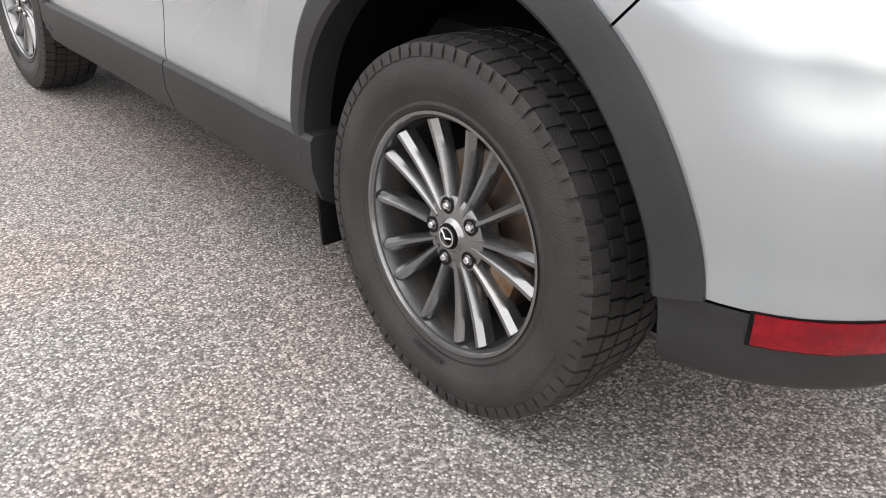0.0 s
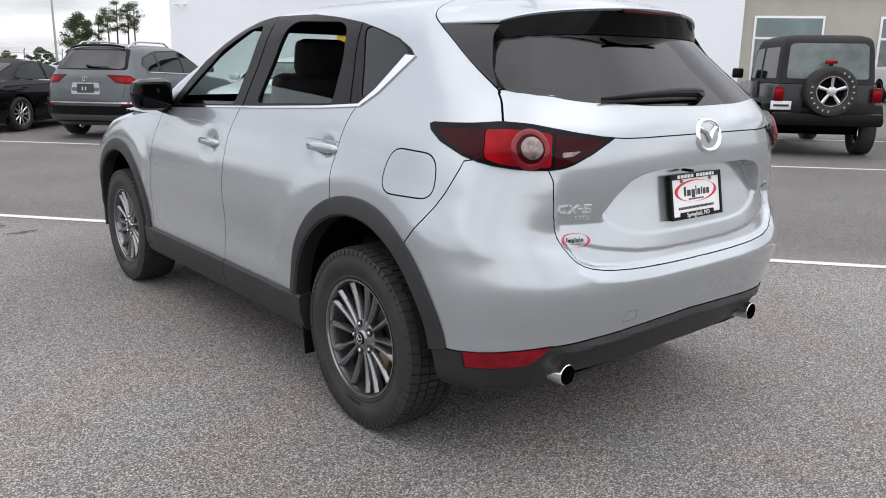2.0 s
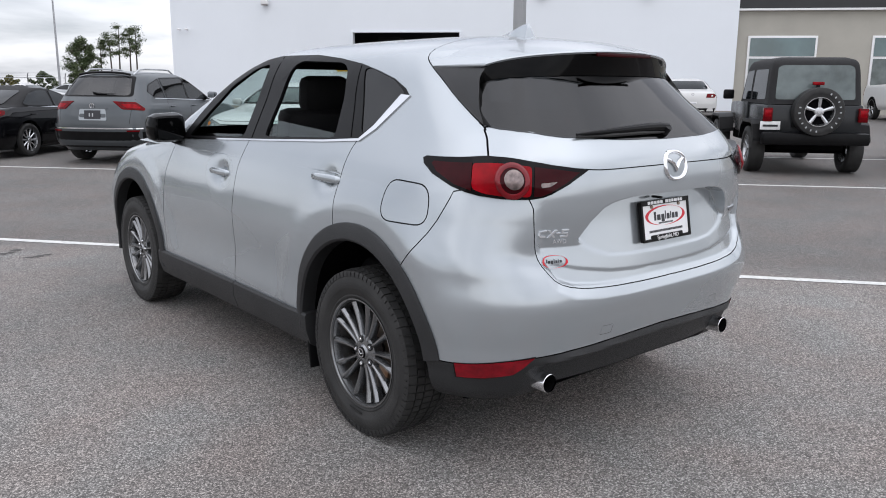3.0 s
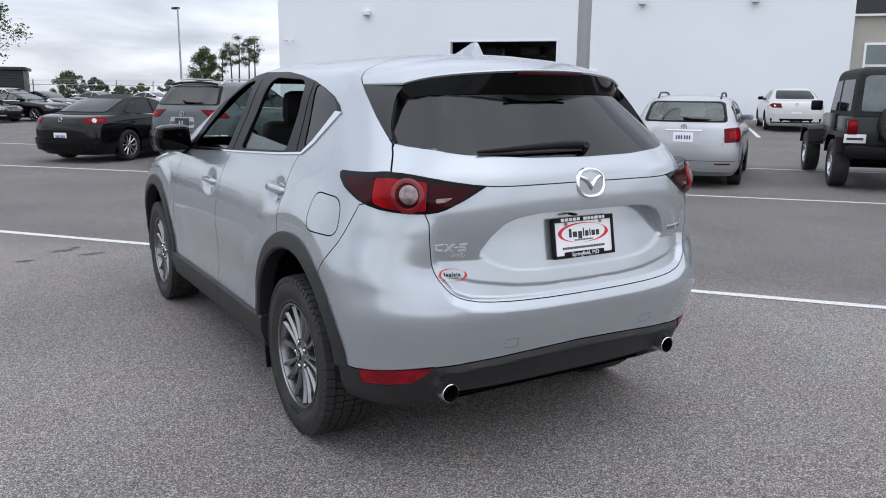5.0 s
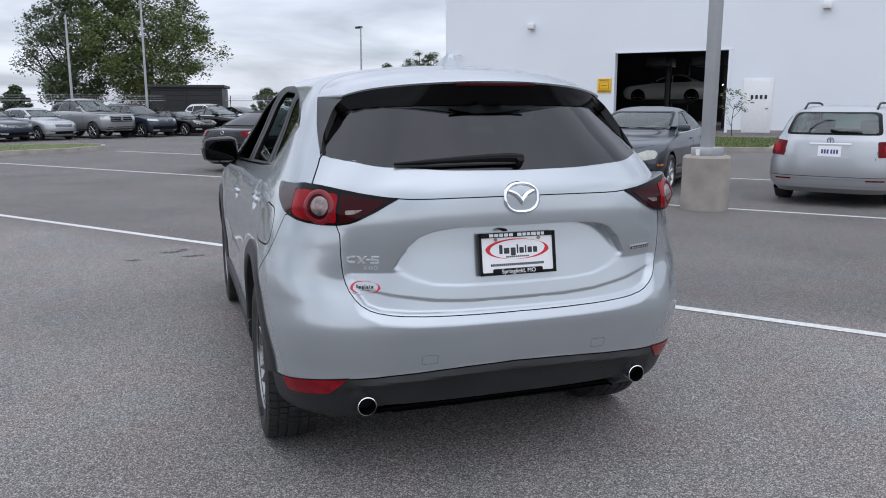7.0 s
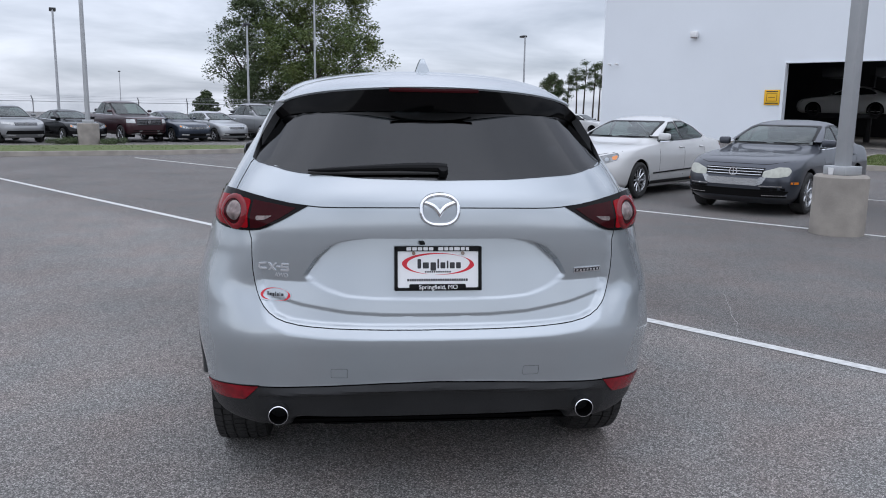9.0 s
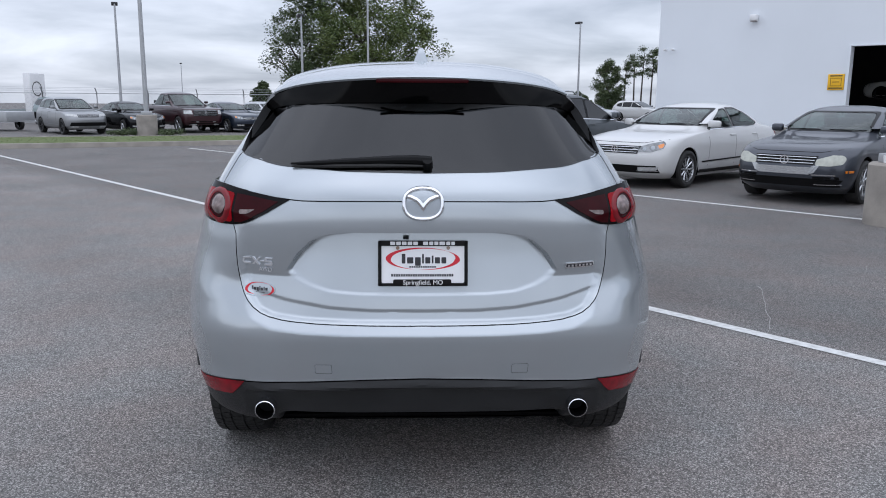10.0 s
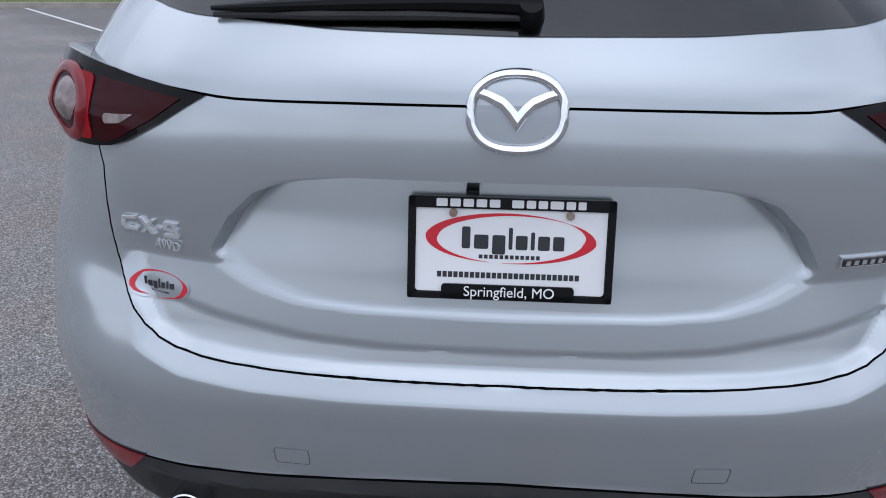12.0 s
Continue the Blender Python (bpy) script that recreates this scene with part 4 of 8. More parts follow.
# glasshouse: black surround, panes, bright strip
MIRROR_GREY = material("dark_emblem_field", (0.31, 0.335, 0.355), 0.3, 0.6, 0.05, 10, coat=0.5)
DLO = [(1.95, 1.152), (1.50, 1.173), (0.90, 1.200), (0.40, 1.226), (0.12, 1.246), (0.04, 1.297), (-0.10, 1.430), (-0.06, 1.458), (0.033, 1.495), (0.17, 1.528), (0.332, 1.560), (0.55, 1.589), (0.78, 1.609), (1.138, 1.612), (1.298, 1.592), (1.439, 1.548), (1.584, 1.484), (1.724, 1.398), (1.835, 1.295), (1.92, 1.205)]
for view, sgn in both("left"):
    part("window_surround", hero.patch(DLO, view, 0.003, 0.010, 0.07, [rounded(w, 0.03, 2) for w in (FRONT_WINDOW, REAR_WINDOW, QUARTER)]), BLACK_TRIM, HERO, "satin black window surround and pillars")
    part("pillar_joint", hero.patch([(1.094, 1.197), (1.101, 1.40), (1.121, 1.604), (1.114, 1.604), (1.094, 1.40), (1.087, 1.197)], view, 0.0042, 0.006, 0.05), DARK, HERO, "dark joint between the doors")
    part("pillar_joint", hero.patch([(0.195, 1.250), (0.290, 1.43), (0.335, 1.553), (0.329, 1.553), (0.284, 1.43), (0.189, 1.250)], view, 0.0042, 0.006, 0.05), DARK, HERO, "dark joint behind the rear door")
    part("quarter_window", hero.patch(rounded(scaled(QUARTER, 1.03)), view, -0.001, 0.005), TINT, HERO, "dark tinted fixed glass")
    low = [(0.97, 1.205), (0.315, 1.232), (0.335, 1.262), (0.966, 1.300)]
    part("rear_door_window", hero.patch(low, view, -0.008, 0.004), CLEAR, HERO, "door glass wound most of the way down")
    low = [(1.88, 1.165), (1.18, 1.19), (1.185, 1.215), (1.86, 1.19)]
    part("front_door_window", hero.patch(low, view, -0.008, 0.004), CLEAR, HERO, "door glass wound down")
    belt = [(1.97, 1.144), (1.50, 1.166), (0.90, 1.193), (0.40, 1.218), (0.12, 1.238), (0.033, 1.291), (-0.111, 1.428), (-0.050, 1.432), (0.057, 1.304), (0.130, 1.2475), (0.40, 1.227), (0.90, 1.201), (1.50, 1.174), (1.96, 1.153)]
    part("belt_moulding", hero.patch(belt, view, 0.006, 0.010, 0.08), CHROME, HERO, "bright chrome window strip")
    # handles
    for hy, hz in HANDLES:
        p, nrm = hero.hit(hy, hz, view)
        x = p.x + nrm.x * 0.026
        bm = bmesh.new()
        pts = [(x - nrm.x * 0.022, hy + 0.115, hz), (x - nrm.x * 0.004, hy + 0.095, hz), (x, hy + 0.04, hz + 0.001), (x, hy - 0.04, hz + 0.001), (x - nrm.x * 0.004, hy - 0.095, hz), (x - nrm.x * 0.022, hy - 0.112, hz)]
        tube(bm, pts, [0.010, 0.015, 0.0165, 0.0175, 0.016, 0.010], 12)
        for v in bm.verts:
            v.co.z = hz + (v.co.z - hz) * 1.05
            v.co.x = x + (v.co.x - x) * 0.75
        part("door_handle", bm, SILVER, HERO, "body-coloured handle")
    # door mirror
    bm = boxed(-0.115, 0.115, -0.080, 0.080, -0.086, 0.086, 0.050)
    for v in bm.verts:
        v.co.y -= 0.25 * v.co.x
        v.co.z *= 1.0 - 0.9 * max(0, v.co.x) * 1.0
    mir = part("door_mirror", bm, GLOSS_BLACK, HERO, "gloss black mirror housing", pose(-0.940 * sgn, 1.955, 1.215) @ Matrix.Diagonal((-sgn, 1, 1, 1)))
    bm = boxed(-0.085, 0.085, -0.003, 0.003, -0.060, 0.060, 0.002)
    part("mirror_glass", bm, GLOSS_BLACK, mir, "dark mirror glass", pose(0.0, -0.077, 0.0, 0, 0, -14))
    bm = bmesh.new()
    tube(bm, [(0.78 * -sgn, 2.0, 1.12), (0.86 * -sgn, 1.99, 1.135), (0.93 * -sgn, 1.965, 1.17)], [0.030, 0.026, 0.030], 10)
    part("mirror_stalk", bm, BLACK_TRIM, mir, "black stalk", mir.matrix_basis.inverted())
    # arches and sills in grey plastic
    for yc in (0.0, 2.70):
        verts, faces = [], []
        angs = np.linspace(0.02 if yc == 0 else -0.15, math.pi + (-0.22 if yc == 0 else 0.05), 60)
        for a in angs:
            ri = arch_radius(a) - 0.004
            w = 0.053 + 0.023 * max(0, math.sin(a)) + (0.016 * max(0, -math.cos(a)) if yc == 0 else 0)
            for dr, out, inw in ((0.0, 0.0, 0.06), (0.0, 0.008, 0.0), (0.010, 0.017, 0.0), (w - 0.012, 0.013, 0.0), (w, 0.007, 0.0), (w, -0.004, 0.0)):
                r = ri + dr
                y, z = yc + r * math.cos(a), 0.355 + r * math.sin(a)
                p, nrm = hero.hit(y, max(z, 0.42), view)
                verts.append((-sgn * (abs(p.x) + out - inw), y, z))
        for i in range(len(angs) - 1):
            for k in range(5):
                faces.append((i * 6 + k, i * 6 + k + 1, (i + 1) * 6 + k + 1, (i + 1) * 6 + k))
        part("arch_cladding", bm_from(verts, faces), PLASTIC, HERO, "grey plastic wheel arch moulding")
        # liner inside the arch
        verts, faces = [], []
        angs = np.linspace(0.0, math.pi + 0.0, 30)
        for a in angs:
            r = arch_radius(a) + 0.004
            for x in (0.875, 0.52):
                verts.append((-sgn * x, yc + r * math.cos(a), 0.355 + r * math.sin(a)))
        for i in range(len(angs) - 1):
            faces.append((2 * i, 2 * i + 1, 2 * i + 3, 2 * i + 2))
        faces.append(tuple(2 * i + 1 for i in range(len(angs))))
        part("wheel_liner", bm_from(verts, faces), DARK, HERO, "black wheel arch liner")
    for y0, y1 in ((0.415, 1.182), (1.188, 2.27)):
        verts, faces = [], []
        n = 12
        for i in range(n + 1):
            y = y0 + (y1 - y0) * i / n
            p, _ = hero.hit(y, 0.45, view)
            e = abs(p.x)
            for x, z in ((e - 0.03, 0.436), (e + 0.006, 0.436), (e + 0.014, 0.425), (e + 0.012, 0.36), (e - 0.012, 0.285), (e - 0.05, 0.262), (e - 0.16, 0.255), (e - 0.16, 0.43)):
                verts.append((-sgn * x, y, z))
        for i in range(n):
            for k in range(8):
                k2 = (k + 1) % 8
                faces.append((i * 8 + k, i * 8 + k2, (i + 1) * 8 + k2, (i + 1) * 8 + k))
        faces += [tuple(range(8)), tuple(n * 8 + k for k in range(8))]
        part("sill_cladding", bm_from(verts, faces), PLASTIC, HERO, "grey plastic sill moulding")
    bm = boxed(-0.10, 0.10, -0.006, 0.006, -0.105, 0.105, 0.004)
    part("mud_flap", bm, BLACK_TRIM, HERO, "black mud flap", pose(-sgn * 0.80, 0.428, 0.275, -8, 0, 0))
    bm = bmesh.new()
    tube(bm, [(-sgn * 0.85, 0.418, 0.33), (-sgn * 0.85, 0.408, 0.33)], 0.009, 8)
    part("flap_bolt", bm, STEEL, HERO)
    # rear lamp round the corner
    cv = "corner_" + view
    lamp_outline = [(0.262, 1.179), (0.18, 1.191), (0.10, 1.200), (0.0, 1.207), (-0.10, 1.211), (-0.22, 1.213), (-0.325, 1.212), (-0.340, 1.205), (-0.336, 1.185), (-0.30, 1.152), (-0.22, 1.113), (-0.17, 1.098), (-0.12, 1.088), (-0.06, 1.082), (0.0, 1.079), (0.06, 1.081), (0.10, 1.087), (0.13, 1.098), (0.19, 1.130)]

    def proud(up):
        return lambda r, z: up + 0.005 + float(0.038 * np.exp(-((r + 0.045) / 0.125) ** 2) * (0.30 + 0.70 * ease((z - 1.082) / 0.05)))
    lamp = part("tail_lamp", hero.patch(lamp_outline, cv, proud(0.0), 0.060, 0.016), LAMP_COVER, HERO, "smoked tail lamp with a red ring")
    part("red_glow_lens", hero.patch(rounded([(0.058, 1.186), (-0.138, 1.190), (-0.142, 1.108), (-0.10, 1.095), (-0.04, 1.089), (0.058, 1.089)], 0.012), cv, proud(0.0022), 0.004, 0.016), RED_LENS, lamp, "bright red lens block")
    part("side_lens", hero.patch([(-0.141, 1.192), (-0.292, 1.196), (-0.302, 1.188), (-0.280, 1.160), (-0.21, 1.121), (-0.145, 1.102)], cv, proud(0.0022), 0.004, 0.016), DARK_RED, lamp, "dark red side lens")
    part("inner_lens", hero.patch([(0.068, 1.186), (0.14, 1.182), (0.228, 1.171), (0.182, 1.136), (0.125, 1.104), (0.095, 1.092), (0.068, 1.090)], cv, proud(0.0022), 0.004, 0.016), DARK_RED, lamp, "dark red inner lens")
    part("reversing_lens", hero.patch(rounded([(0.090, 1.134), (0.150, 1.140), (0.125, 1.124), (0.092, 1.119)], 0.006), cv, proud(0.0038), 0.004, 0.02), LENS, lamp, "small clear reversing lens")
    ring = [(0.0395, proud(0.0030)), (0.0405, proud(0.0065)), (0.045, proud(0.0085)), (0.052, proud(0.0080)), (0.056, proud(0.0055)), (0.0575, proud(0.0015))]
    part("lamp_ring", hero.disc(-0.004, 1.137, cv, ring), RING_RED, lamp, "red light ring")
    part("lens_bezel", hero.disc(-0.004, 1.137, cv, [(0.0001, proud(0.0036)), (0.02, proud(0.0036)), (0.0398, proud(0.0040))]), DARK_RED, lamp, "dark bowl round the clear lens")
    part("indicator_lens", hero.disc(0.0005, 1.1405, cv, [(0.0001, proud(0.0085)), (0.016, proud(0.0078)), (0.027, proud(0.0060)), (0.0315, proud(0.0038))]), LENS, lamp, "clear round lens")
    # reflector in the bumper, exhaust
    refl = [(-0.2015, 0.474), (0.090, 0.501), (0.050, 0.465), (0.013, 0.437), (-0.09, 0.423), (-0.193, 0.418)]
    ref = part("rear_reflector", hero.patch(refl, cv, 0.004, 0.012, 0.04), REFLECTOR, HERO, "red bumper reflector")
    part("reflector_frame", hero.patch(scaled(refl, 1.04, 1.12), cv, 0.002, 0.010, 0.04), BLACK_TRIM, ref, "black surround")
    prof = [(0.034, -0.085), (0.0365, -0.083), (0.0375, -0.075), (0.0375, 0.09), (0.0335, 0.09), (0.0335, -0.080)]
    v, f = lathe(prof, 36, True)
    tip = part("exhaust_tip", mesh_of("exhaust_tip", v, f), CHROME, HERO, "chrome tailpipe tip", pose(-sgn * 0.584, -0.712, 0.390) @ Matrix.Rotation(radians(90), 4, "Z"))
    v, f = lathe([(0.0, 0.05), (0.0332, 0.05), (0.0332, -0.079)], 24)
    part("tailpipe_bore", mesh_of("tailpipe_bore", v, f), DARK, tip, "black bore")

# the underside
part("underbody", boxed(-0.66, 0.66, -0.42, 3.3, 0.21, 0.40, 0.03), DARK, HERO, "black underside")
bm = bmesh.new()
tube(bm, [(-0.584, -0.64, 0.385), (-0.42, -0.52, 0.34), (0.42, -0.52, 0.34), (0.584, -0.64, 0.385)], [0.033, 0.095, 0.095, 0.033], 16)
part("muffler", bm, DARK, HERO, "black muffler")

# back window, wiper, spoiler
big = [(x * 1.022, z + (0.004 if z > 1.4 else -0.004)) for x, z in BACK_WINDOW]
pane = part("back_window", hero.patch(rounded(big), "rear", 0.002, 0.005, 0.06), TINT, HERO, "dark tinted heated back window")
half = [(0.48, 1.316), (0.650, 1.346), (0.642, 1.40), (0.615, 1.48), (0.53, 1.535), (0.3, 1.555)]
inner = [(0, 1.300)] + half + [(0, 1.560)] + [(-x, z) for x, z in half[::-1]]
part("window_border", hero.patch(rounded(big), "rear", -0.005, 0.006, 0.06, [rounded(inner, 0.05, 2)]), GLOSS_BLACK, pane, "black glass border")
bm = bmesh.new()
pts = []
for x, z in ((-0.46, 1.290), (-0.36, 1.295), (-0.22, 1.302), (-0.10, 1.306), (-0.02, 1.306), (0.030, 1.303)):
    p, nrm = hero.hit(x, z, "rear")
    pts.append(p + nrm * 0.016)
tube(bm, pts, [0.004, 0.009, 0.013, 0.016, 0.018, 0.017], 10)
wiper = part("rear_wiper", bm, BLACK_TRIM, HERO, "black wiper resting on the glass")
bm = bmesh.new()
pts = []
for x, z in ((-0.46, 1.286), (-0.30, 1.290), (-0.15, 1.293), (0.0, 1.292)):
    p, nrm = hero.hit(x, z, "rear")
    pts.append(p + nrm * 0.008)
tube(bm, pts, [0.004, 0.008, 0.008, 0.005], 8)
part("wiper_blade", bm, RUBBER, wiper)
bm = bmesh.new()
p, nrm = hero.hit(0.015, 1.298, "rear")
tube(bm, [p - nrm * 0.01, p + nrm * 0.030], [0.022, 0.017], 14)
part("wiper_pivot", bm, BLACK_TRIM, wiper)

def spoiler_edge(x):
    """The rear edge of the spoiler: it sweeps forwards and down towards its ends."""
    e = abs(x) / 0.615
    return Vector((x, -0.612 + 0.24 * e**2, 1.611 - 0.042 * e**2 - 0.034 * e**8))


def spoiler_loft(n=56):
    verts, faces = [], []
    for i in range(n + 1):
        x = 0.575 * math.sin(math.pi * (i / n - 0.5))
        e = abs(x) / 0.615
        q = spoiler_edge(x)
        y0 = -0.25 + 0.09 * e**4
        start = Vector((x, y0, hero.hit(x, y0, "top")[0].z + 0.002))
        th = 0.026 * (1 - 0.8 * e**6)
        sec = [start.lerp(q, t) + Vector((0, 0, 0.012 * math.sin(math.pi * t) * (1 - e**4))) for t in (0, 0.2, 0.4, 0.6, 0.8, 0.95, 1.0)]
        sec += [q + Vector((0, -0.003, -0.005)), q + Vector((0, 0.002, -0.012)), start.lerp(q, 0.6) + Vector((0, 0, -th)), start + Vector((0, 0, -th))]
        verts += sec
    k = len(sec)
    # the ends run out to the joint of the body side
    for sg in (-1, 1):
        a, b = Vector((sg * 0.606, -0.108, 1.580)), Vector((sg * 0.629, -0.152, 1.547))
        end = [a.lerp(b, t) for t in (0, 0.2, 0.4, 0.6, 0.8, 0.95, 1.0)]
        end += [b + Vector((0, 0, -0.003)), b + Vector((-sg * 0.004, 0, -0.006)), a.lerp(b, 0.6) + Vector((-sg * 0.02, 0, -0.004)), a + Vector((-sg * 0.02, 0, -0.004))]
        verts = end + verts if sg < 0 else verts + end
    n += 2
    for i in range(n):
        for j in range(k):
            j2 = (j + 1) % k
            faces.append((i * k + j, i * k + j2, (i + 1) * k + j2, (i + 1) * k + j))
    faces += [tuple(range(k)), tuple(n * k + j for j in range(k))]
    return bm_from(verts, faces)


spoiler = part("roof_spoiler", spoiler_loft(), SILVER, HERO, "silver roof spoiler", smooth=40)


def hood_lines():
    """The outer and the inner edge of the black hood, from the middle out and down one side."""
    fi = smooth_curve([0, 0.25, 0.45, 0.58, 0.70, 0.80, 0.90, 1.0], [0, 0.22, 0.43, 0.535, 0.600, 0.637, 0.658, 0.674])
    fz = smooth_curve([0, 0.25, 0.45, 0.58, 0.70, 0.80, 0.90, 1.0], [1.513, 1.512, 1.506, 1.497, 1.472, 1.427, 1.376, 1.326])
    fx = smooth_curve([0, 0.25, 0.5, 0.62, 0.70, 0.80, 0.90, 1.0], [0, 0.26, 0.48, 0.565, 0.606, 0.640, 0.667, 0.688])
    fo = smooth_curve([0.60, 0.70, 0.80, 0.90, 1.0], [1.552, 1.508, 1.452, 1.395, 1.332])
    fy = smooth_curve([0.60, 0.70, 0.80, 0.90, 1.0], [-0.404, -0.412, -0.442, -0.474, -0.523])
    outer, inner = [], []
    for t in np.linspace(0, 1, 48):
        x = float(fx(t))
        edge = spoiler_edge(min(x, 0.573)) + Vector((0, 0.004, -0.011))
        low = Vector((x, float(fy(t)), float(fo(t))))
        k = min(1.0, max(0.0, (t - 0.54) / 0.14))
        outer.append(edge.lerp(low, k * k * (3 - 2 * k)))
        inner.append(hero.hit(float(fi(t)), float(fz(t)), "rear")[0] + Vector((0, -0.006, 0)))
    return outer, inner


HOOD_OUT, HOOD_IN = hood_lines()


def ribbon(lines, sg):
    """A closed strip lofted over parallel lines of points, mirrored by sg."""
    k = len(lines)
    verts = [(sg * p.x, p.y, p.z) for pts in zip(*lines) for p in pts]
    n = len(lines[0])
    faces = [(i * k + j, i * k + (j + 1) % k, (i + 1) * k + (j + 1) % k, (i + 1) * k + j) for i in range(n - 1) for j in range(k)]
    faces += [tuple(range(k)), tuple((n - 1) * k + j for j in range(k))]
    return verts, faces


def hood_loft():
    verts, faces = [], []
    back = Vector((0, 0.03, 0))
    lines = [HOOD_OUT, [o.lerp(q, 0.5) + Vector((0, -0.004, 0)) for o, q in zip(HOOD_OUT, HOOD_IN)], HOOD_IN, [q + back for q in HOOD_IN], [o + back for o in HOOD_OUT]]
    for sg in (-1, 1):
        v, f = ribbon(lines, sg)
        faces += [tuple(i + len(verts) for i in q) for q in f]
        verts += v
    return bm_from(verts, faces)


def clear_of_skin(p, gap=0.006):
    """The point itself, or one lifted to stand just proud of the body's skin."""
    q, nrm, _, _ = hero.bvh.find_nearest(p)
    if nrm.dot(q - Vector((0, 0.8, 1.0))) < 0:
        nrm = -nrm
    d = (p - q).dot(nrm)
    return p + nrm * (gap - d) if d < gap else p


def fin_loft(sg):
    o = HOOD_OUT[30:]
    n = len(o)
    y = smooth_curve([0, 0.25, 0.5, 0.75, 1.0], [-0.152, -0.238, -0.335, -0.430, -0.517])
    z = smooth_curve([0, 0.25, 0.5, 0.75, 1.0], [1.541, 1.492, 1.430, 1.375, 1.329])
    seam = []
    for i in range(n):
        t = i / (n - 1)
        p, nrm = hero.hit(float(y(t)), float(z(t)), "right")
        seam.append(p + nrm * 0.004)
    lines = [[clear_of_skin(a.lerp(b, k / 6)) for a, b in zip(o, seam)] for k in range(7)]
    ins = Vector((-0.03, 0.03, 0))
    return bm_from(*ribbon(lines + [[p + ins for p in seam], [p + ins for p in o]], sg))


part("spoiler_underside", hood_loft(), GLOSS_BLACK, spoiler, "gloss black hood round the glass", smooth=50)
bm = bmesh.new()
zt = spoiler_edge(0).z
box(bm, -0.17, 0.17, -0.611, -0.600, zt - 0.026, zt - 0.011, 0.003)
part("high_brake_lamp", bm, DARK_RED, spoiler, "dark red high brake lamp")
for sg in (-1, 1):
    part("spoiler_fin", fin_loft(sg), PLASTIC, spoiler, "dark grey side fin", smooth=50)
bm = bmesh.new()
prof = []
for y, z, w in ((0.15, 1.682, 0.006), (0.12, 1.688, 0.020), (0.06, 1.704, 0.021), (0.0, 1.725, 0.018), (-0.035, 1.740, 0.012), (-0.052, 1.744, 0.008), (-0.062, 1.738, 0.009), (-0.066, 1.718, 0.018), (-0.075, 1.680, 0.034)):
    prof.append((y, z, w))
ring = [[bm.verts.new((s * w, y, z)) for s in (-1, 1)] for y, z, w in prof]
base = [[bm.verts.new((s * 0.036, y, 1.670)) for s in (-1, 1)] for y, z, w in prof]
for a, b, c, d in zip(ring, ring[1:], base, base[1:]):
    bm.faces.new((a[0], a[1], b[1], b[0]))
    bm.faces.new((a[0], b[0], d[0], c[0]))
    bm.faces.new((a[1], c[1], d[1], b[1]))
part("aerial_fin", bm, SILVER, HERO, "silver shark-fin aerial", smooth=60)

# emblem, badges, sticker, plate
p, nrm = hero.hit(0, 1.173, "rear")
bm = bmesh.new()
ring = []
for k in range(48):
    a = 2 * math.pi * k / 48
    cx, cz = 0.069 * math.copysign(abs(math.cos(a)) ** 0.85, math.cos(a)), 0.055 * math.copysign(abs(math.sin(a)) ** 0.85, math.sin(a))
    m_ = math.hypot(cx, cz)
    ux, uz = cx / m_, cz / m_
    py = hero.hit(cx, 1.173 + cz, "rear")[0].y
    ring.append([bm.verts.new((cx + ux * o, py + yy, 1.173 + cz + uz * o)) for o, yy in ((-0.012, 0.002), (-0.0105, -0.005), (-0.007, -0.009), (-0.003, -0.0105), (0.001, -0.009), (0.004, -0.005), (0.0055, 0.002))])
for a, b in zip(ring, ring[1:] + ring[:1]):
    for j in range(6):
        bm.faces.new((a[j], a[j + 1], b[j + 1], b[j]))
emblem = part("emblem_ring", bm, CHROME, HERO, "chrome oval emblem")
bm = bmesh.new()
for s in (-1, 1):
    upper = [(0.0, 0.002), (0.009, 0.012), (0.020, 0.021), (0.040, 0.029), (0.060, 0.034)]
    lower = [(0.0, -0.026), (0.012, -0.008), (0.024, 0.006), (0.044, 0.016), (0.064, 0.023)]
    rows = []
    for (xa, za), (xb, zb), deep in zip(upper, lower, (0.013, 0.013, 0.012, 0.010, 0.006)):
        xm, zm = (xa + xb) / 2, (za + zb) / 2
        rows.append([bm.verts.new((s * x, hero.hit(x, 1.173 + z, "rear")[0].y - k, 1.173 + z)) for x, z, k in ((xa, za, 0.001), (xa, za, deep * 0.5), (xm, zm, deep), (xb, zb, deep * 0.5), (xb, zb, 0.001))])
    for a, b in zip(rows, rows[1:]):
        for j in range(4):
            bm.faces.new((a[j], a[j + 1], b[j + 1], b[j]))
part("emblem_wing", bm, CHROME, emblem, smooth=20)
part("emblem_back", hero.patch([(0.064 * math.cos(a), 1.173 + 0.050 * math.sin(a)) for a in np.linspace(0, 2 * math.pi, 24, endpoint=False)], "rear", 0.001, 0.003, 0.05), MIRROR_GREY, emblem)
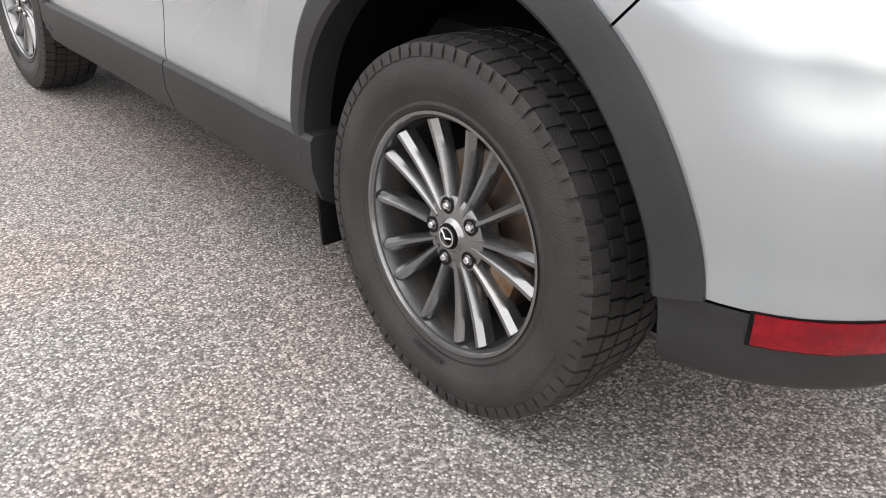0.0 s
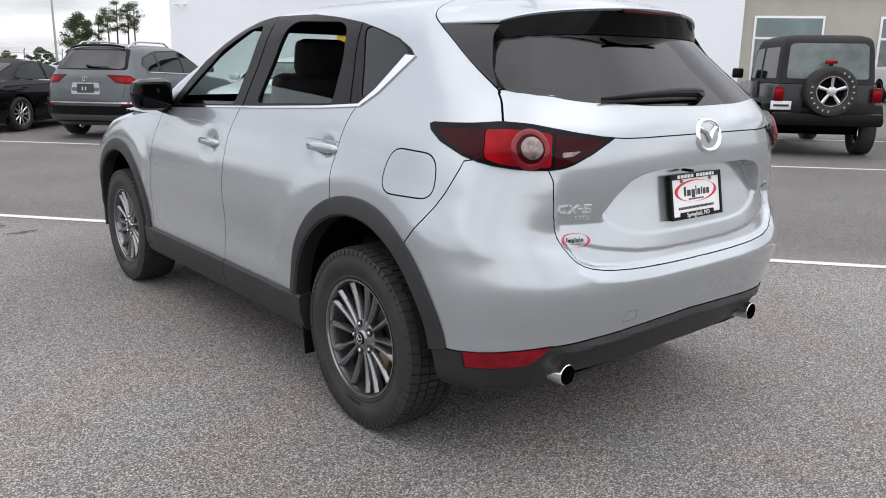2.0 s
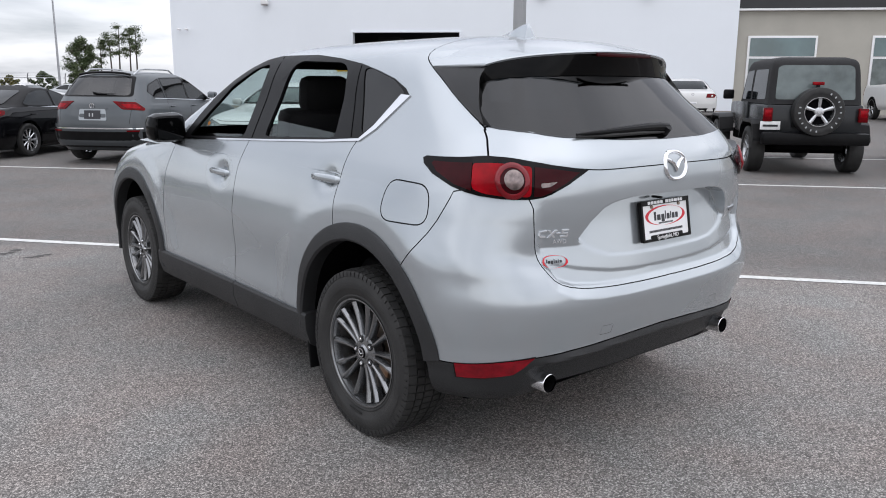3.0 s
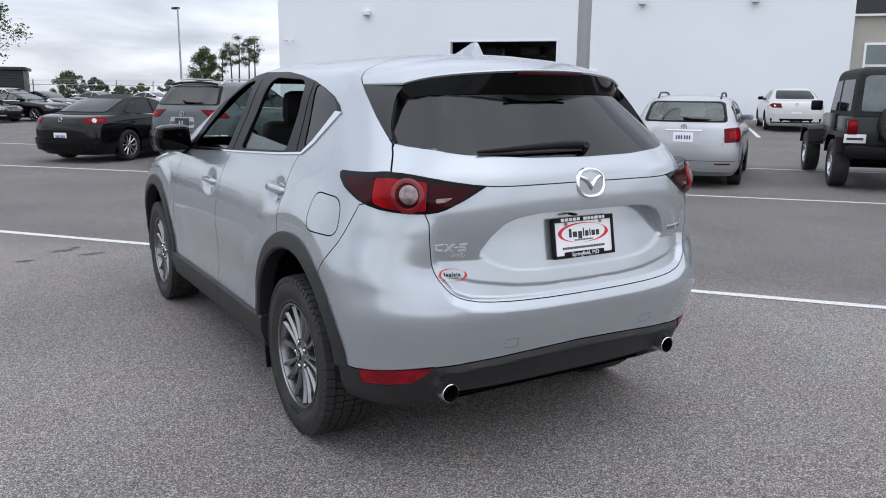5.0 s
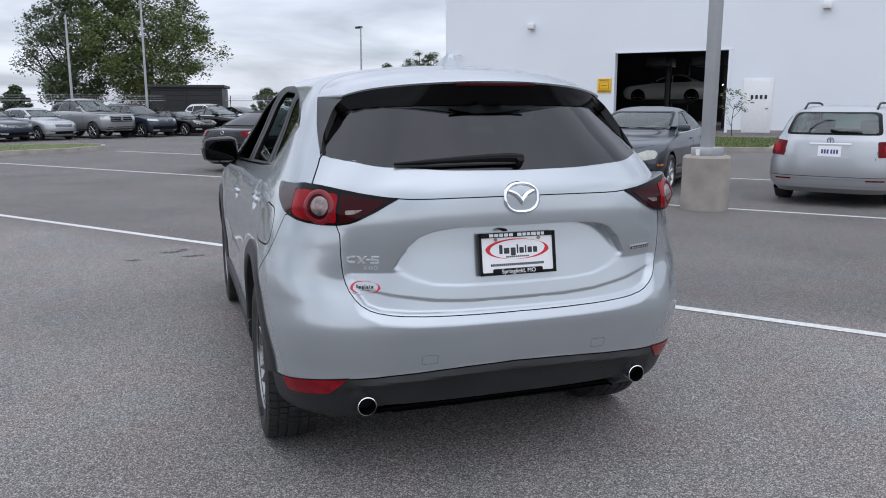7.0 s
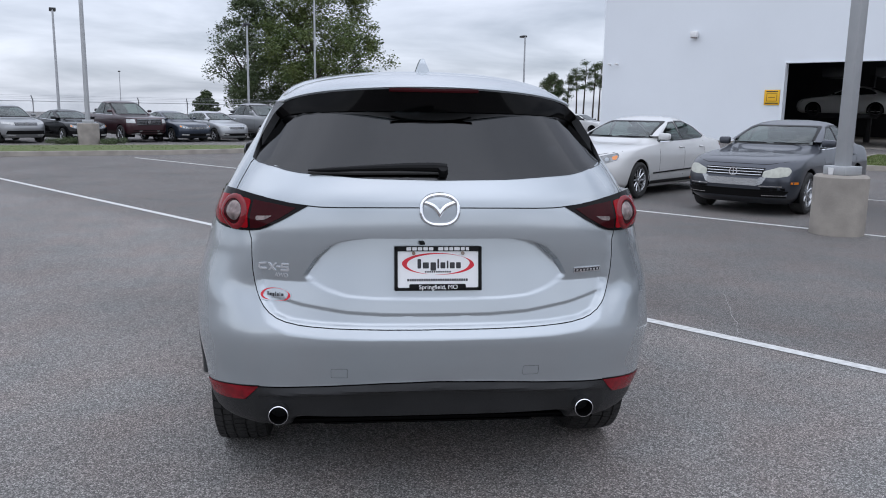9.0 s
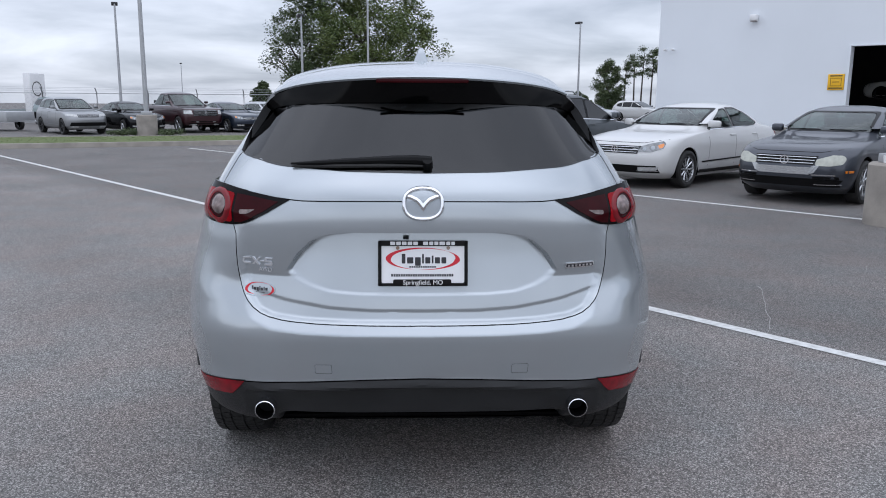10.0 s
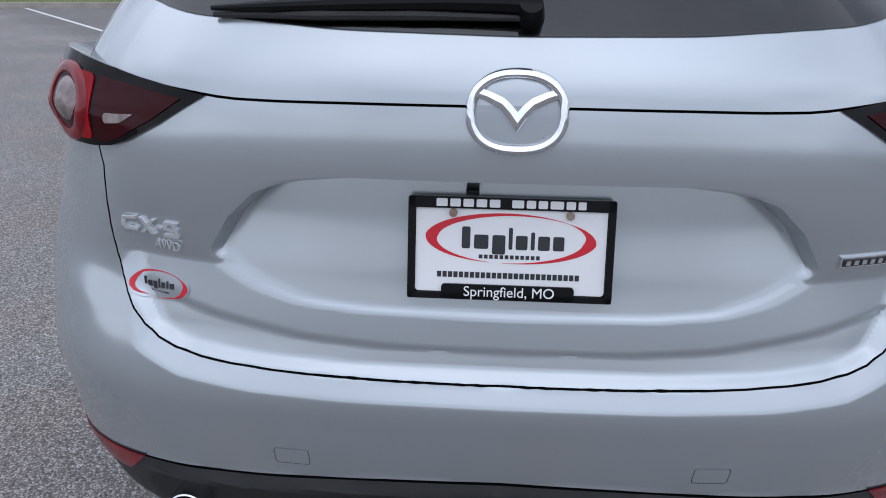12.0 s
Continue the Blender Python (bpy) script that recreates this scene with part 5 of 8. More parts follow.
for pts in ([(-0.605, 0.967), (-0.570, 0.971), (-0.570, 0.966), (-0.598, 0.962), (-0.600, 0.952), (-0.572, 0.949), (-0.572, 0.944), (-0.600, 0.945), (-0.608, 0.953)], [(-0.565, 0.970), (-0.556, 0.970), (-0.532, 0.943), (-0.541, 0.943)], [(-0.536, 0.970), (-0.527, 0.970), (-0.556, 0.943), (-0.565, 0.943)],
            [(-0.530, 0.959), (-0.512, 0.959), (-0.512, 0.955), (-0.530, 0.955)], [(-0.508, 0.970), (-0.478, 0.970), (-0.478, 0.966), (-0.500, 0.966), (-0.502, 0.960), (-0.480, 0.958), (-0.477, 0.946), (-0.482, 0.942), (-0.512, 0.942), (-0.512, 0.947), (-0.486, 0.948), (-0.485, 0.954), (-0.510, 0.955)]):
    part("badge", hero.patch([(-0.645 + (x + 0.605) * 0.88, z) for x, z in pts], "rear", 0.005, 0.006, 0.05), BADGE, HERO, "chrome badge stroke")


def words(name, text, size, mat, parent, m, depth=0.0012):
    cu = bpy.data.curves.new(name, "FONT")
    cu.body, cu.size, cu.extrude = text, size, depth
    cu.align_x, cu.align_y = "CENTER", "CENTER"
    tmp = bpy.data.objects.new(name, cu)
    scene.collection.objects.link(tmp)
    me = bpy.data.meshes.new_from_object(tmp.evaluated_get(bpy.context.evaluated_depsgraph_get()))
    bpy.data.objects.remove(tmp)
    bpy.data.curves.remove(cu)
    return part(name, me, mat, parent, at=m, smooth=0)


p, nrm = hero.hit(-0.562, 0.925, "rear")
words("drive_badge", "AWD", 0.022, BADGE, HERO, Matrix.Translation(p + Vector((0, -0.004, 0))) @ pose(0, 0, 0, 90, 0, -22))
part("engine_badge", hero.patch([(0.512, 0.951), (0.622, 0.951), (0.622, 0.933), (0.512, 0.933)], "rear", 0.005, 0.005, 0.05), CHROME, HERO, "chrome-edged badge")
part("engine_badge", hero.patch([(0.516, 0.948), (0.618, 0.948), (0.618, 0.936), (0.516, 0.936)], "rear", 0.0062, 0.002, 0.05), INK, HERO, "dark badge face")
for k in range(7):
    part("badge_mark", hero.patch([(0.520 + 0.014 * k, 0.946), (0.528 + 0.014 * k, 0.946), (0.528 + 0.014 * k, 0.938), (0.520 + 0.014 * k, 0.938)], "rear", 0.0072, 0.002, 0.05), CHROME, HERO)


def crescents(cx, cz, rx, rz, w):
    """Two red swooshes of an oval, in the picture plane."""
    out = []
    for a0, mid, a1 in ((0.60, 3.0, 4.55), (-1.75, -0.15, 0.85)):
        o, i_ = [], []
        for k in range(37):
            a = a0 + (a1 - a0) * k / 36
            t = (a - a0) / (mid - a0) if a < mid else (a1 - a) / (a1 - mid)
            ww = w * max(0.0, t) ** 1.3
            o.append((cx + (rx + ww / 2) * math.cos(a), cz + (rz + ww * 0.3) * math.sin(a)))
            i_.append((cx + (rx - ww / 2) * math.cos(a), cz + (rz - ww * 0.3) * math.sin(a)))
        out.append(o[1:-1] + i_[1:-1][::-1])
    return out


sticker = part("dealer_sticker", hero.patch([(-0.584 + 0.058 * math.cos(a), 0.853 + 0.027 * math.sin(a)) for a in np.linspace(0, 2 * math.pi, 28, endpoint=False)], "rear", 0.0025, 0.003, 0.010), SILVER, HERO, "oval sticker with red swooshes")
for poly in crescents(-0.584, 0.853, 0.050, 0.023, 0.010):
    part("red_swoosh", hero.patch(poly, "rear", 0.0036, 0.0025, 0.008), RED_INK, sticker, "red swoosh")
for x0, x1, z0, z1 in ((-0.608, -0.603, 0.849, 0.863), (-0.600, -0.592, 0.849, 0.858), (-0.589, -0.582, 0.846, 0.858), (-0.579, -0.576, 0.849, 0.863), (-0.573, -0.566, 0.849, 0.858), (-0.563, -0.560, 0.849, 0.861), (-0.557, -0.549, 0.849, 0.858), (-0.594, -0.560, 0.841, 0.843)):
    part("printed_bar", hero.patch([(x0 - 0.006, z0), (x1 - 0.006, z0), (x1 - 0.006, z1), (x0 - 0.006, z1)], "rear", 0.0036, 0.0025, 0.010), INK, sticker)

# number plate in its frame
plate = new("plate_frame")
plate.parent, plate.matrix_basis = HERO, pose(0.0, -0.850, 0.957, 80, 0, 0)


def flat_poly(name, pts, z0, z1, mat, parent, label=""):
    bm = bmesh.new()
    a = [bm.verts.new((x, y, z0)) for x, y in pts]
    b = [bm.verts.new((x, y, z1)) for x, y in pts]
    bm.faces.new(a[::-1])
    bm.faces.new(b)
    for i in range(len(pts)):
        j = (i + 1) % len(pts)
        bm.faces.new((a[i], a[j], b[j], b[i]))
    return part(name, bm, mat, parent, label, smooth=0)


def rect(x0, x1, y0, y1, r=0.0):
    p = [(x0, y0), (x1, y0), (x1, y1), (x0, y1)]
    return rounded(p, r) if r else p


flat_poly("frame_board", rect(-0.158, 0.158, -0.080, 0.080, 0.010), -0.010, 0.0, BLACK_TRIM, plate, "black plastic plate frame")
flat_poly("plate_panel", rect(-0.146, 0.146, -0.069, 0.069, 0.006), 0.0, 0.0015, WHITE, plate, "white paper plate")
flat_poly("frame_top", rect(-0.158, 0.158, 0.062, 0.080, 0.008), 0.0, 0.006, BLACK_TRIM, plate)
flat_poly("frame_bottom", rect(-0.105, 0.100, -0.080, -0.056, 0.006), 0.0, 0.006, BLACK_TRIM, plate)
flat_poly("frame_side", rect(-0.158, -0.147, -0.080, 0.080, 0.004), 0.0, 0.006, BLACK_TRIM, plate)
flat_poly("frame_side", rect(0.147, 0.158, -0.080, 0.080, 0.004), 0.0, 0.006, BLACK_TRIM, plate)
flat_poly("frame_edge", rect(-0.158, 0.158, -0.080, -0.070, 0.004), 0.0, 0.006, BLACK_TRIM, plate)
for poly in crescents(0.0, 0.016, 0.122, 0.038, 0.020):
    flat_poly("red_swoosh", poly, 0.0015, 0.0022, RED_INK, plate, "red swoosh")
for x0, x1, y0, y1 in ((-0.075, -0.062, 0.000, 0.034), (-0.056, -0.034, 0.0, 0.022), (-0.028, -0.008, -0.008, 0.022), (-0.003, 0.003, 0.0, 0.034), (0.008, 0.026, 0.0, 0.022), (0.031, 0.037, 0.0, 0.028), (0.042, 0.060, 0.0, 0.022), (0.065, 0.082, 0.0, 0.022)):
    flat_poly("printed_bar", rect(x0, x1, y0, y1, 0.003), 0.0015, 0.0023, INK, plate)
for k in range(12):
    flat_poly("printed_bar", rect(-0.048 + 0.008 * k, -0.0425 + 0.008 * k, -0.015, -0.009), 0.0015, 0.0023, INK, plate)
for k in range(26):
    flat_poly("printed_bar", rect(-0.112 + 0.0085 * k, -0.1055 + 0.0085 * k, -0.046, -0.037), 0.0015, 0.0023, INK, plate)
for x0, x1 in ((-0.115, -0.098), (-0.094, -0.078), (-0.074, -0.058), (-0.054, -0.038), (-0.034, -0.018), (0.0, 0.018), (0.022, 0.036), (0.040, 0.054), (0.058, 0.078), (0.082, 0.096), (0.100, 0.112)):
    flat_poly("printed_bar", rect(x0, x1, 0.065, 0.077, 0.002), 0.006, 0.0068, WHITE, plate)
words("frame_words", "Springfield, MO", 0.0225, WHITE, plate, pose(0.0, -0.0675, 0.0065), 0.0004)
for x in (-0.089, 0.089):
    bm = bmesh.new()
    tube(bm, [(x, 0.055, 0.001), (x, 0.055, 0.007)], 0.0065, 12)
    part("plate_screw", bm, STEEL, plate)
part("lock_button", boxed(-0.070, -0.050, -0.866, -0.826, 1.046, 1.054, 0.002), BLACK_TRIM, HERO, "black catch")

# wheels
for yc, steer in ((0.0, 0), (2.70, 0)):
    make_wheel(HERO, pose(-0.80, yc, 0.358, 18 + 25 * (yc > 1), 0, steer))
    make_wheel(HERO, pose(0.80, yc, 0.358, 40, 0, 180 + steer))

# cabin
def seat(x, y, wide, parent, name="seat"):
    s = new(name)
    s.parent, s.matrix_basis = parent, pose(x, y, 0)
    part("cushion", boxed(-wide / 2, wide / 2, -0.25, 0.28, 0.50, 0.68, 0.05), SEAT, s)
    part("backrest", boxed(-wide / 2, wide / 2, -0.10, 0.06, 0.0, 0.60 if wide > 0.7 else 0.74, 0.05), SEAT, s, at=pose(0, -0.25, 0.62, 12, 0, 0))
    for hx in ([0] if wide < 0.7 else [-0.36, 0.36]):
        h = part("headrest", boxed(-0.145, 0.145, -0.06, 0.05, 0.0, 0.19, 0.045), SEAT, s, at=pose(hx, -0.385 if wide > 0.7 else -0.40, 1.215 if wide > 0.7 else 1.325, 8, 0, 0))
        bm = bmesh.new()
        for q in (-0.05, 0.05):
            tube(bm, [(q, 0, -0.08), (q, 0, 0.03)], 0.007, 6)
        part("headrest_post", bm, CHROME, h)
    return s


seat(-0.37, 1.53, 0.52, HERO, "driver_seat")
seat(0.37, 1.53, 0.52, HERO, "passenger_seat")
seat(0.0, 0.22, 1.24, HERO, "rear_bench")
part("dashboard", boxed(-0.70, 0.70, 1.72, 2.15, 0.85, 1.10, 0.07), SEAT, HERO, "black dashboard")
v, f = lathe([(0.185 + 0.015 * math.cos(a), 0.015 * math.sin(a)) for a in np.linspace(0, 2 * math.pi, 10, endpoint=False)], 36, True)
part("steering_wheel", mesh_of("steering_wheel", v, f), SEAT, HERO, "black steering wheel", pose(-0.37, 1.62, 1.02, 0, 0, 90) @ pose(0, 0, 0, 0, -25, 0))
part("windscreen", hero.patch(scaled(WINDSCREEN, 1.02), "front", 0.001, 0.005, 0.1), CLEAR, HERO, "clear windscreen")


# ---- other vehicles ----
DIM_GLASS = material("dark_car_glass", (0.012, 0.015, 0.017), 0.05, 0, 0.3, 3, spec=0.3)
PALE_GLASS = material("pale_windscreen", (0.14, 0.17, 0.168), 0.08, 0, 0.45, 3)
HEADLAMP = material("headlamp_lens", (0.55, 0.56, 0.55), 0.10, 0.2, 0.35, 14, coat=1.0)
FAR_GLASS = material("far_windscreen", (0.035, 0.044, 0.046), 0.08, 0, 0.4, 3, spec=0.4)
HEAD_DARK = material("dark_headlamp_reflector", (0.30, 0.31, 0.315), 0.15, 0.5, 0.6, 16, spec=0.5)
CLOUDY = material("clouded_lamp_plastic", (0.52, 0.53, 0.46), 0.35, 0, 0.25, 14)
CAR_GLASS = glass("car_glass", (0.82, 0.92, 0.88), 0.72, 0.0, 0.09)
PRIVACY = glass("privacy_car_glass", (0.8, 0.86, 0.9), 0.22, 0.0, 0.09)
CAR_SEAT = material("grey_car_seat", (0.05, 0.052, 0.055), 0.7, 0, 0.2, 12, spec=0.2)
PLATE_BLUE = material("plate_blue", (0.05, 0.06, 0.22), 0.4, 0, 0.1, 10)
AMBER = material("amber_lens", (0.75, 0.22, 0.02), 0.2, 0, 0.2, 14, coat=1.0)
ALLOY = material("bright_alloy", (0.60, 0.61, 0.62), 0.25, 0.9, 0.1, 10)
BLACK_ALLOY = material("black_alloy", (0.02, 0.02, 0.022), 0.3, 0.3, 0.1, 10)
SOFT_TOP = material("black_soft_top", (0.016, 0.016, 0.017), 0.85, 0, 0.2, 12, 0.3, 300)
SHAPES = {
    "sedan": dict(wb=2.80, r=0.335, tw=0.80, rows=[(0.18, 0.80, -0.95, 3.50, 3.4), (0.30, 0.88, -1.08, 3.70, 3.4), (0.55, 0.915, -1.12, 3.75, 3.3), (0.72, 0.915, -1.12, 3.70, 3.2), (0.85, 0.90, -1.10, 3.55, 3.1), (0.93, 0.88, -1.07, 3.1, 3), (0.99, 0.86, -1.03, 2.5, 3), (1.03, 0.84, -0.90, 2.32, 3), (1.06, 0.82, -0.62, 2.25, 3), (1.20, 0.75, -0.28, 1.92, 3), (1.34, 0.67, 0.10, 1.52, 3), (1.42, 0.60, 0.40, 1.22, 2.8), (1.46, 0.48, 0.60, 1.05, 2.6), (1.485, 0.22, 0.75, 0.90, 2.5)],
                  side=[[(1.98, 1.03), (1.05, 1.05), (1.10, 1.37), (1.28, 1.36), (1.62, 1.22)], [(0.98, 1.05), (0.15, 1.08), (0.02, 1.12), (0.35, 1.30), (0.70, 1.385), (1.02, 1.385)]],
                  screen=[(-0.70, 1.08), (0.70, 1.08), (0.58, 1.385), (-0.58, 1.385)], back=[(-0.62, 1.10), (0.62, 1.10), (0.54, 1.375), (-0.54, 1.375)],
                  head=[(0.50, 0.66), (0.88, 0.71), (0.86, 0.80), (0.52, 0.755)], grille=[(-0.44, 0.62), (0.44, 0.62), (0.48, 0.745), (-0.48, 0.745)], intake=[(-0.78, 0.30), (0.78, 0.30), (0.74, 0.42), (-0.74, 0.42)],
                  tail=[(0.46, 0.80), (0.90, 0.80), (0.90, 0.95), (0.50, 0.94)], tail_corner=[(0.30, 0.98), (0.0, 1.0), (-0.16, 0.985), (-0.15, 0.91), (0.0, 0.855), (0.29, 0.86)], nose=[[(0.42, 0.645), (0.38, 0.705), (0.10, 0.79), (-0.13, 0.835), (-0.16, 0.80), (-0.11, 0.715), (0.10, 0.655)], [(0.30, 0.60), (0.27, 0.69), (0.06, 0.755), (-0.09, 0.75), (-0.12, 0.70), (-0.06, 0.625), (0.12, 0.598)]], bump=0.60, plate=0.585, seams=(0.10, 1.02, 2.06), handle=0.90, mirror=(1.92, 1.06)),
    "suv": dict(wb=2.79, r=0.355, tw=0.80, rows=[(0.25, 0.82, -0.80, 3.55, 3.4), (0.40, 0.90, -0.93, 3.66, 3.4), (0.65, 0.92, -0.96, 3.68, 3.3), (0.85, 0.915, -0.95, 3.62, 3.2), (0.98, 0.90, -0.93, 3.40, 3.1), (1.05, 0.88, -0.92, 2.8, 3), (1.09, 0.86, -0.91, 2.35, 3), (1.20, 0.82, -0.85, 2.12, 3), (1.40, 0.74, -0.70, 1.72, 3), (1.55, 0.67, -0.55, 1.38, 3), (1.62, 0.60, -0.42, 1.15, 2.8), (1.655, 0.45, -0.25, 0.95, 2.6), (1.67, 0.20, 0.0, 0.70, 2.5)],
                side=[[(2.0, 1.13), (1.10, 1.15), (1.14, 1.53), (1.30, 1.52), (1.66, 1.33)], [(1.04, 1.15), (0.24, 1.16), (0.24, 1.53), (1.08, 1.545)], [(0.16, 1.165), (-0.22, 1.20), (-0.38, 1.30), (-0.25, 1.42), (0.16, 1.52)]],
                screen=[(-0.74, 1.14), (0.74, 1.14), (0.62, 1.57), (-0.62, 1.57)], back=[(-0.66, 1.22), (0.66, 1.22), (0.56, 1.565), (-0.56, 1.565)],
                head=[(0.46, 0.80), (0.88, 0.84), (0.86, 0.93), (0.50, 0.90)], grille=[(-0.45, 0.78), (0.45, 0.78), (0.48, 0.90), (-0.48, 0.90)], intake=[(-0.80, 0.40), (0.80, 0.40), (0.74, 0.56), (-0.74, 0.56)],
                tail=[(0.42, 0.98), (0.84, 0.98), (0.84, 1.10), (0.44, 1.08)], tail_corner=[(0.36, 1.13), (0.0, 1.115), (-0.15, 1.0), (-0.13, 0.965), (0.24, 0.99)], bump=0.73, plate=0.895, seams=(0.20, 1.07, 2.1), handle=1.02, mirror=(1.95, 1.17)),
    "wagon": dict(wb=2.58, r=0.325, tw=0.77, rows=[(0.20, 0.79, -0.80, 3.30, 3.4), (0.33, 0.86, -0.93, 3.42, 3.4), (0.55, 0.885, -0.97, 3.46, 3.3), (0.75, 0.885, -0.96, 3.40, 3.2), (0.88, 0.87, -0.94, 3.15, 3.1), (0.97, 0.84, -0.92, 2.4, 3), (1.03, 0.81, -0.89, 2.15, 3), (1.20, 0.745, -0.80, 1.75, 3), (1.36, 0.665, -0.66, 1.35, 3), (1.43, 0.60, -0.52, 1.10, 2.8), (1.47, 0.48, -0.38, 0.90, 2.6), (1.495, 0.20, -0.10, 0.60, 2.5)],
                  side=[[(1.90, 1.02), (1.02, 1.04), (1.05, 1.36), (1.22, 1.35), (1.52, 1.22)], [(0.95, 1.04), (0.20, 1.05), (0.18, 1.36), (0.98, 1.375)], [(0.11, 1.05), (-0.50, 1.07), (-0.40, 1.30), (0.09, 1.355)]],
                  screen=[(-0.68, 1.06), (0.68, 1.06), (0.56, 1.38), (-0.56, 1.38)], back=[(-0.64, 1.07), (0.64, 1.07), (0.57, 1.36), (0.5, 1.385), (-0.5, 1.385), (-0.57, 1.36)],
                  head=[(0.50, 0.66), (0.85, 0.70), (0.82, 0.79), (0.50, 0.75)], grille=[(-0.42, 0.62), (0.42, 0.62), (0.46, 0.73), (-0.46, 0.73)], intake=[(-0.72, 0.30), (0.72, 0.30), (0.68, 0.42), (-0.68, 0.42)],
                  tail=[(0.62, 0.70), (0.84, 0.70), (0.84, 0.94), (0.66, 0.95)], tail_corner=[(0.16, 0.965), (-0.16, 0.985), (-0.19, 0.95), (-0.15, 0.79), (-0.10, 0.755), (0.18, 0.745)], bump=0.70, plate=0.825, seams=(0.14, 0.99, 1.98), handle=0.90, mirror=(1.84, 1.04)),
    "pickup": dict(wb=3.70, r=0.40, tw=0.86, rows=[(0.38, 0.90, -1.15, 4.50, 4), (0.55, 0.99, -1.25, 4.62, 4), (0.80, 1.00, -1.25, 4.63, 4), (1.05, 0.99, -1.24, 4.58, 3.8), (1.18, 0.97, -1.22, 4.35, 3.5), (1.24, 0.95, -1.20, 3.40, 3.3), (1.30, 0.92, 0.55, 3.10, 3.3), (1.50, 0.86, 0.75, 2.75, 3.2), (1.75, 0.78, 0.95, 2.30, 3), (1.88, 0.70, 1.10, 2.05, 2.8), (1.93, 0.50, 1.25, 1.85, 2.6), (1.95, 0.25, 1.40, 1.70, 2.5)],
                   side=[[(2.85, 1.30), (1.92, 1.32), (1.94, 1.80), (2.15, 1.78), (2.5, 1.58)], [(1.86, 1.32), (0.90, 1.33), (1.02, 1.78), (1.86, 1.82)]],
                   screen=[(-0.80, 1.30), (0.80, 1.30), (0.68, 1.83), (-0.68, 1.83)], back=[(-0.66, 1.36), (0.66, 1.36), (0.6, 1.76), (-0.6, 1.76)],
                   head=[(0.66, 0.90), (0.97, 0.92), (0.95, 1.08), (0.68, 1.08)], grille=[(-0.62, 0.82), (0.62, 0.82), (0.60, 1.10), (-0.60, 1.10)], intake=[(-0.80, 0.45), (0.80, 0.45), (0.76, 0.58), (-0.76, 0.58)],
                   tail=[(0.84, 0.85), (0.94, 0.85), (0.94, 1.18), (0.86, 1.18)], bump=0.60, plate=0.72, seams=(0.85, 1.90, 3.0), handle=1.16, mirror=(2.75, 1.40)),
}
def even_levels(rows, count):
    """Heights that step evenly along the profile, so that bonnet and roof are as smooth as the sides."""
    z, _, yr, yf, _ = (np.array(c) for c in zip(*rows))
    g = np.linspace(z[0], z[-1], 600)
    a, b = smooth_curve(z, yr)(g), smooth_curve(z, yf)(g)
    ds = np.sqrt(np.diff(g) ** 2 + (0.35 * np.diff(a)) ** 2 + (0.35 * np.diff(b)) ** 2)
    c = np.concatenate([[0], np.cumsum(ds)])
    return np.interp(np.linspace(0, c[-1], count), c, g)


def hollow(skin, cutters, paint_mat, root):
    """A car body with thickness, its windows and wheel arches cut through, lined dark inside."""
    me = mesh_of("body", skin.verts, skin.faces)
    nrm = np.array([v.normal for v in me.vertices])
    flip = np.mean(np.sum(nrm * (skin.verts - skin.verts.mean(axis=0)), axis=1)) < 0
    bpy.data.meshes.remove(me)
    nrm = -nrm if flip else nrm
    k = len(skin.verts)
    outer = [f[::-1] for f in skin.faces] if flip else list(skin.faces)
    me = mesh_of("body", np.vstack([skin.verts, skin.verts - nrm * 0.02]), outer + [tuple(i + k for i in f)[::-1] for f in outer])
    body = cut(me, cutters, "body")
    finish(body, 40)
    ob = part("body", body, paint_mat, root)
    body.materials.append(DARK)
    far = [(skin.bvh.find_nearest(v.co)[3] or 0) > 0.008 for v in body.vertices]
    body.polygons.foreach_set("material_index", [int(all(far[i] for i in p.vertices)) for p in body.polygons])
    return ob


def cabin(root, d, kx, ky, kz):
    zb = d["side"][0][0][1] * kz
    part("dashboard", boxed(-0.66 * kx, 0.66 * kx, 1.66 * ky, 2.0 * ky, zb - 0.35, zb - 0.04, 0.05), SEAT, root)
    part("cabin_floor", boxed(-0.70 * kx, 0.70 * kx, -0.35 * ky, 2.0 * ky, 0.42, 0.50), DARK, root)
    for x, y, w in ((-0.36, 0.95, 0.48), (0.36, 0.95, 0.48), (0.0, 0.15, 1.2)):
        st = new("seat")
        st.parent, st.matrix_basis = root, pose(x * kx, y * ky, zb - 0.62)
        part("backrest", boxed(-w / 2, w / 2, -0.07, 0.07, 0.1, 0.68, 0.05), CAR_SEAT, st, at=pose(0, 0, 0, 10, 0, 0))
        for hx in ([0] if w < 1 else [-0.36, 0.36]):
            part("headrest", boxed(-0.12, 0.12, -0.05, 0.05, 0.0, 0.15, 0.04), CAR_SEAT, st, at=pose(hx, -0.13, 0.71))


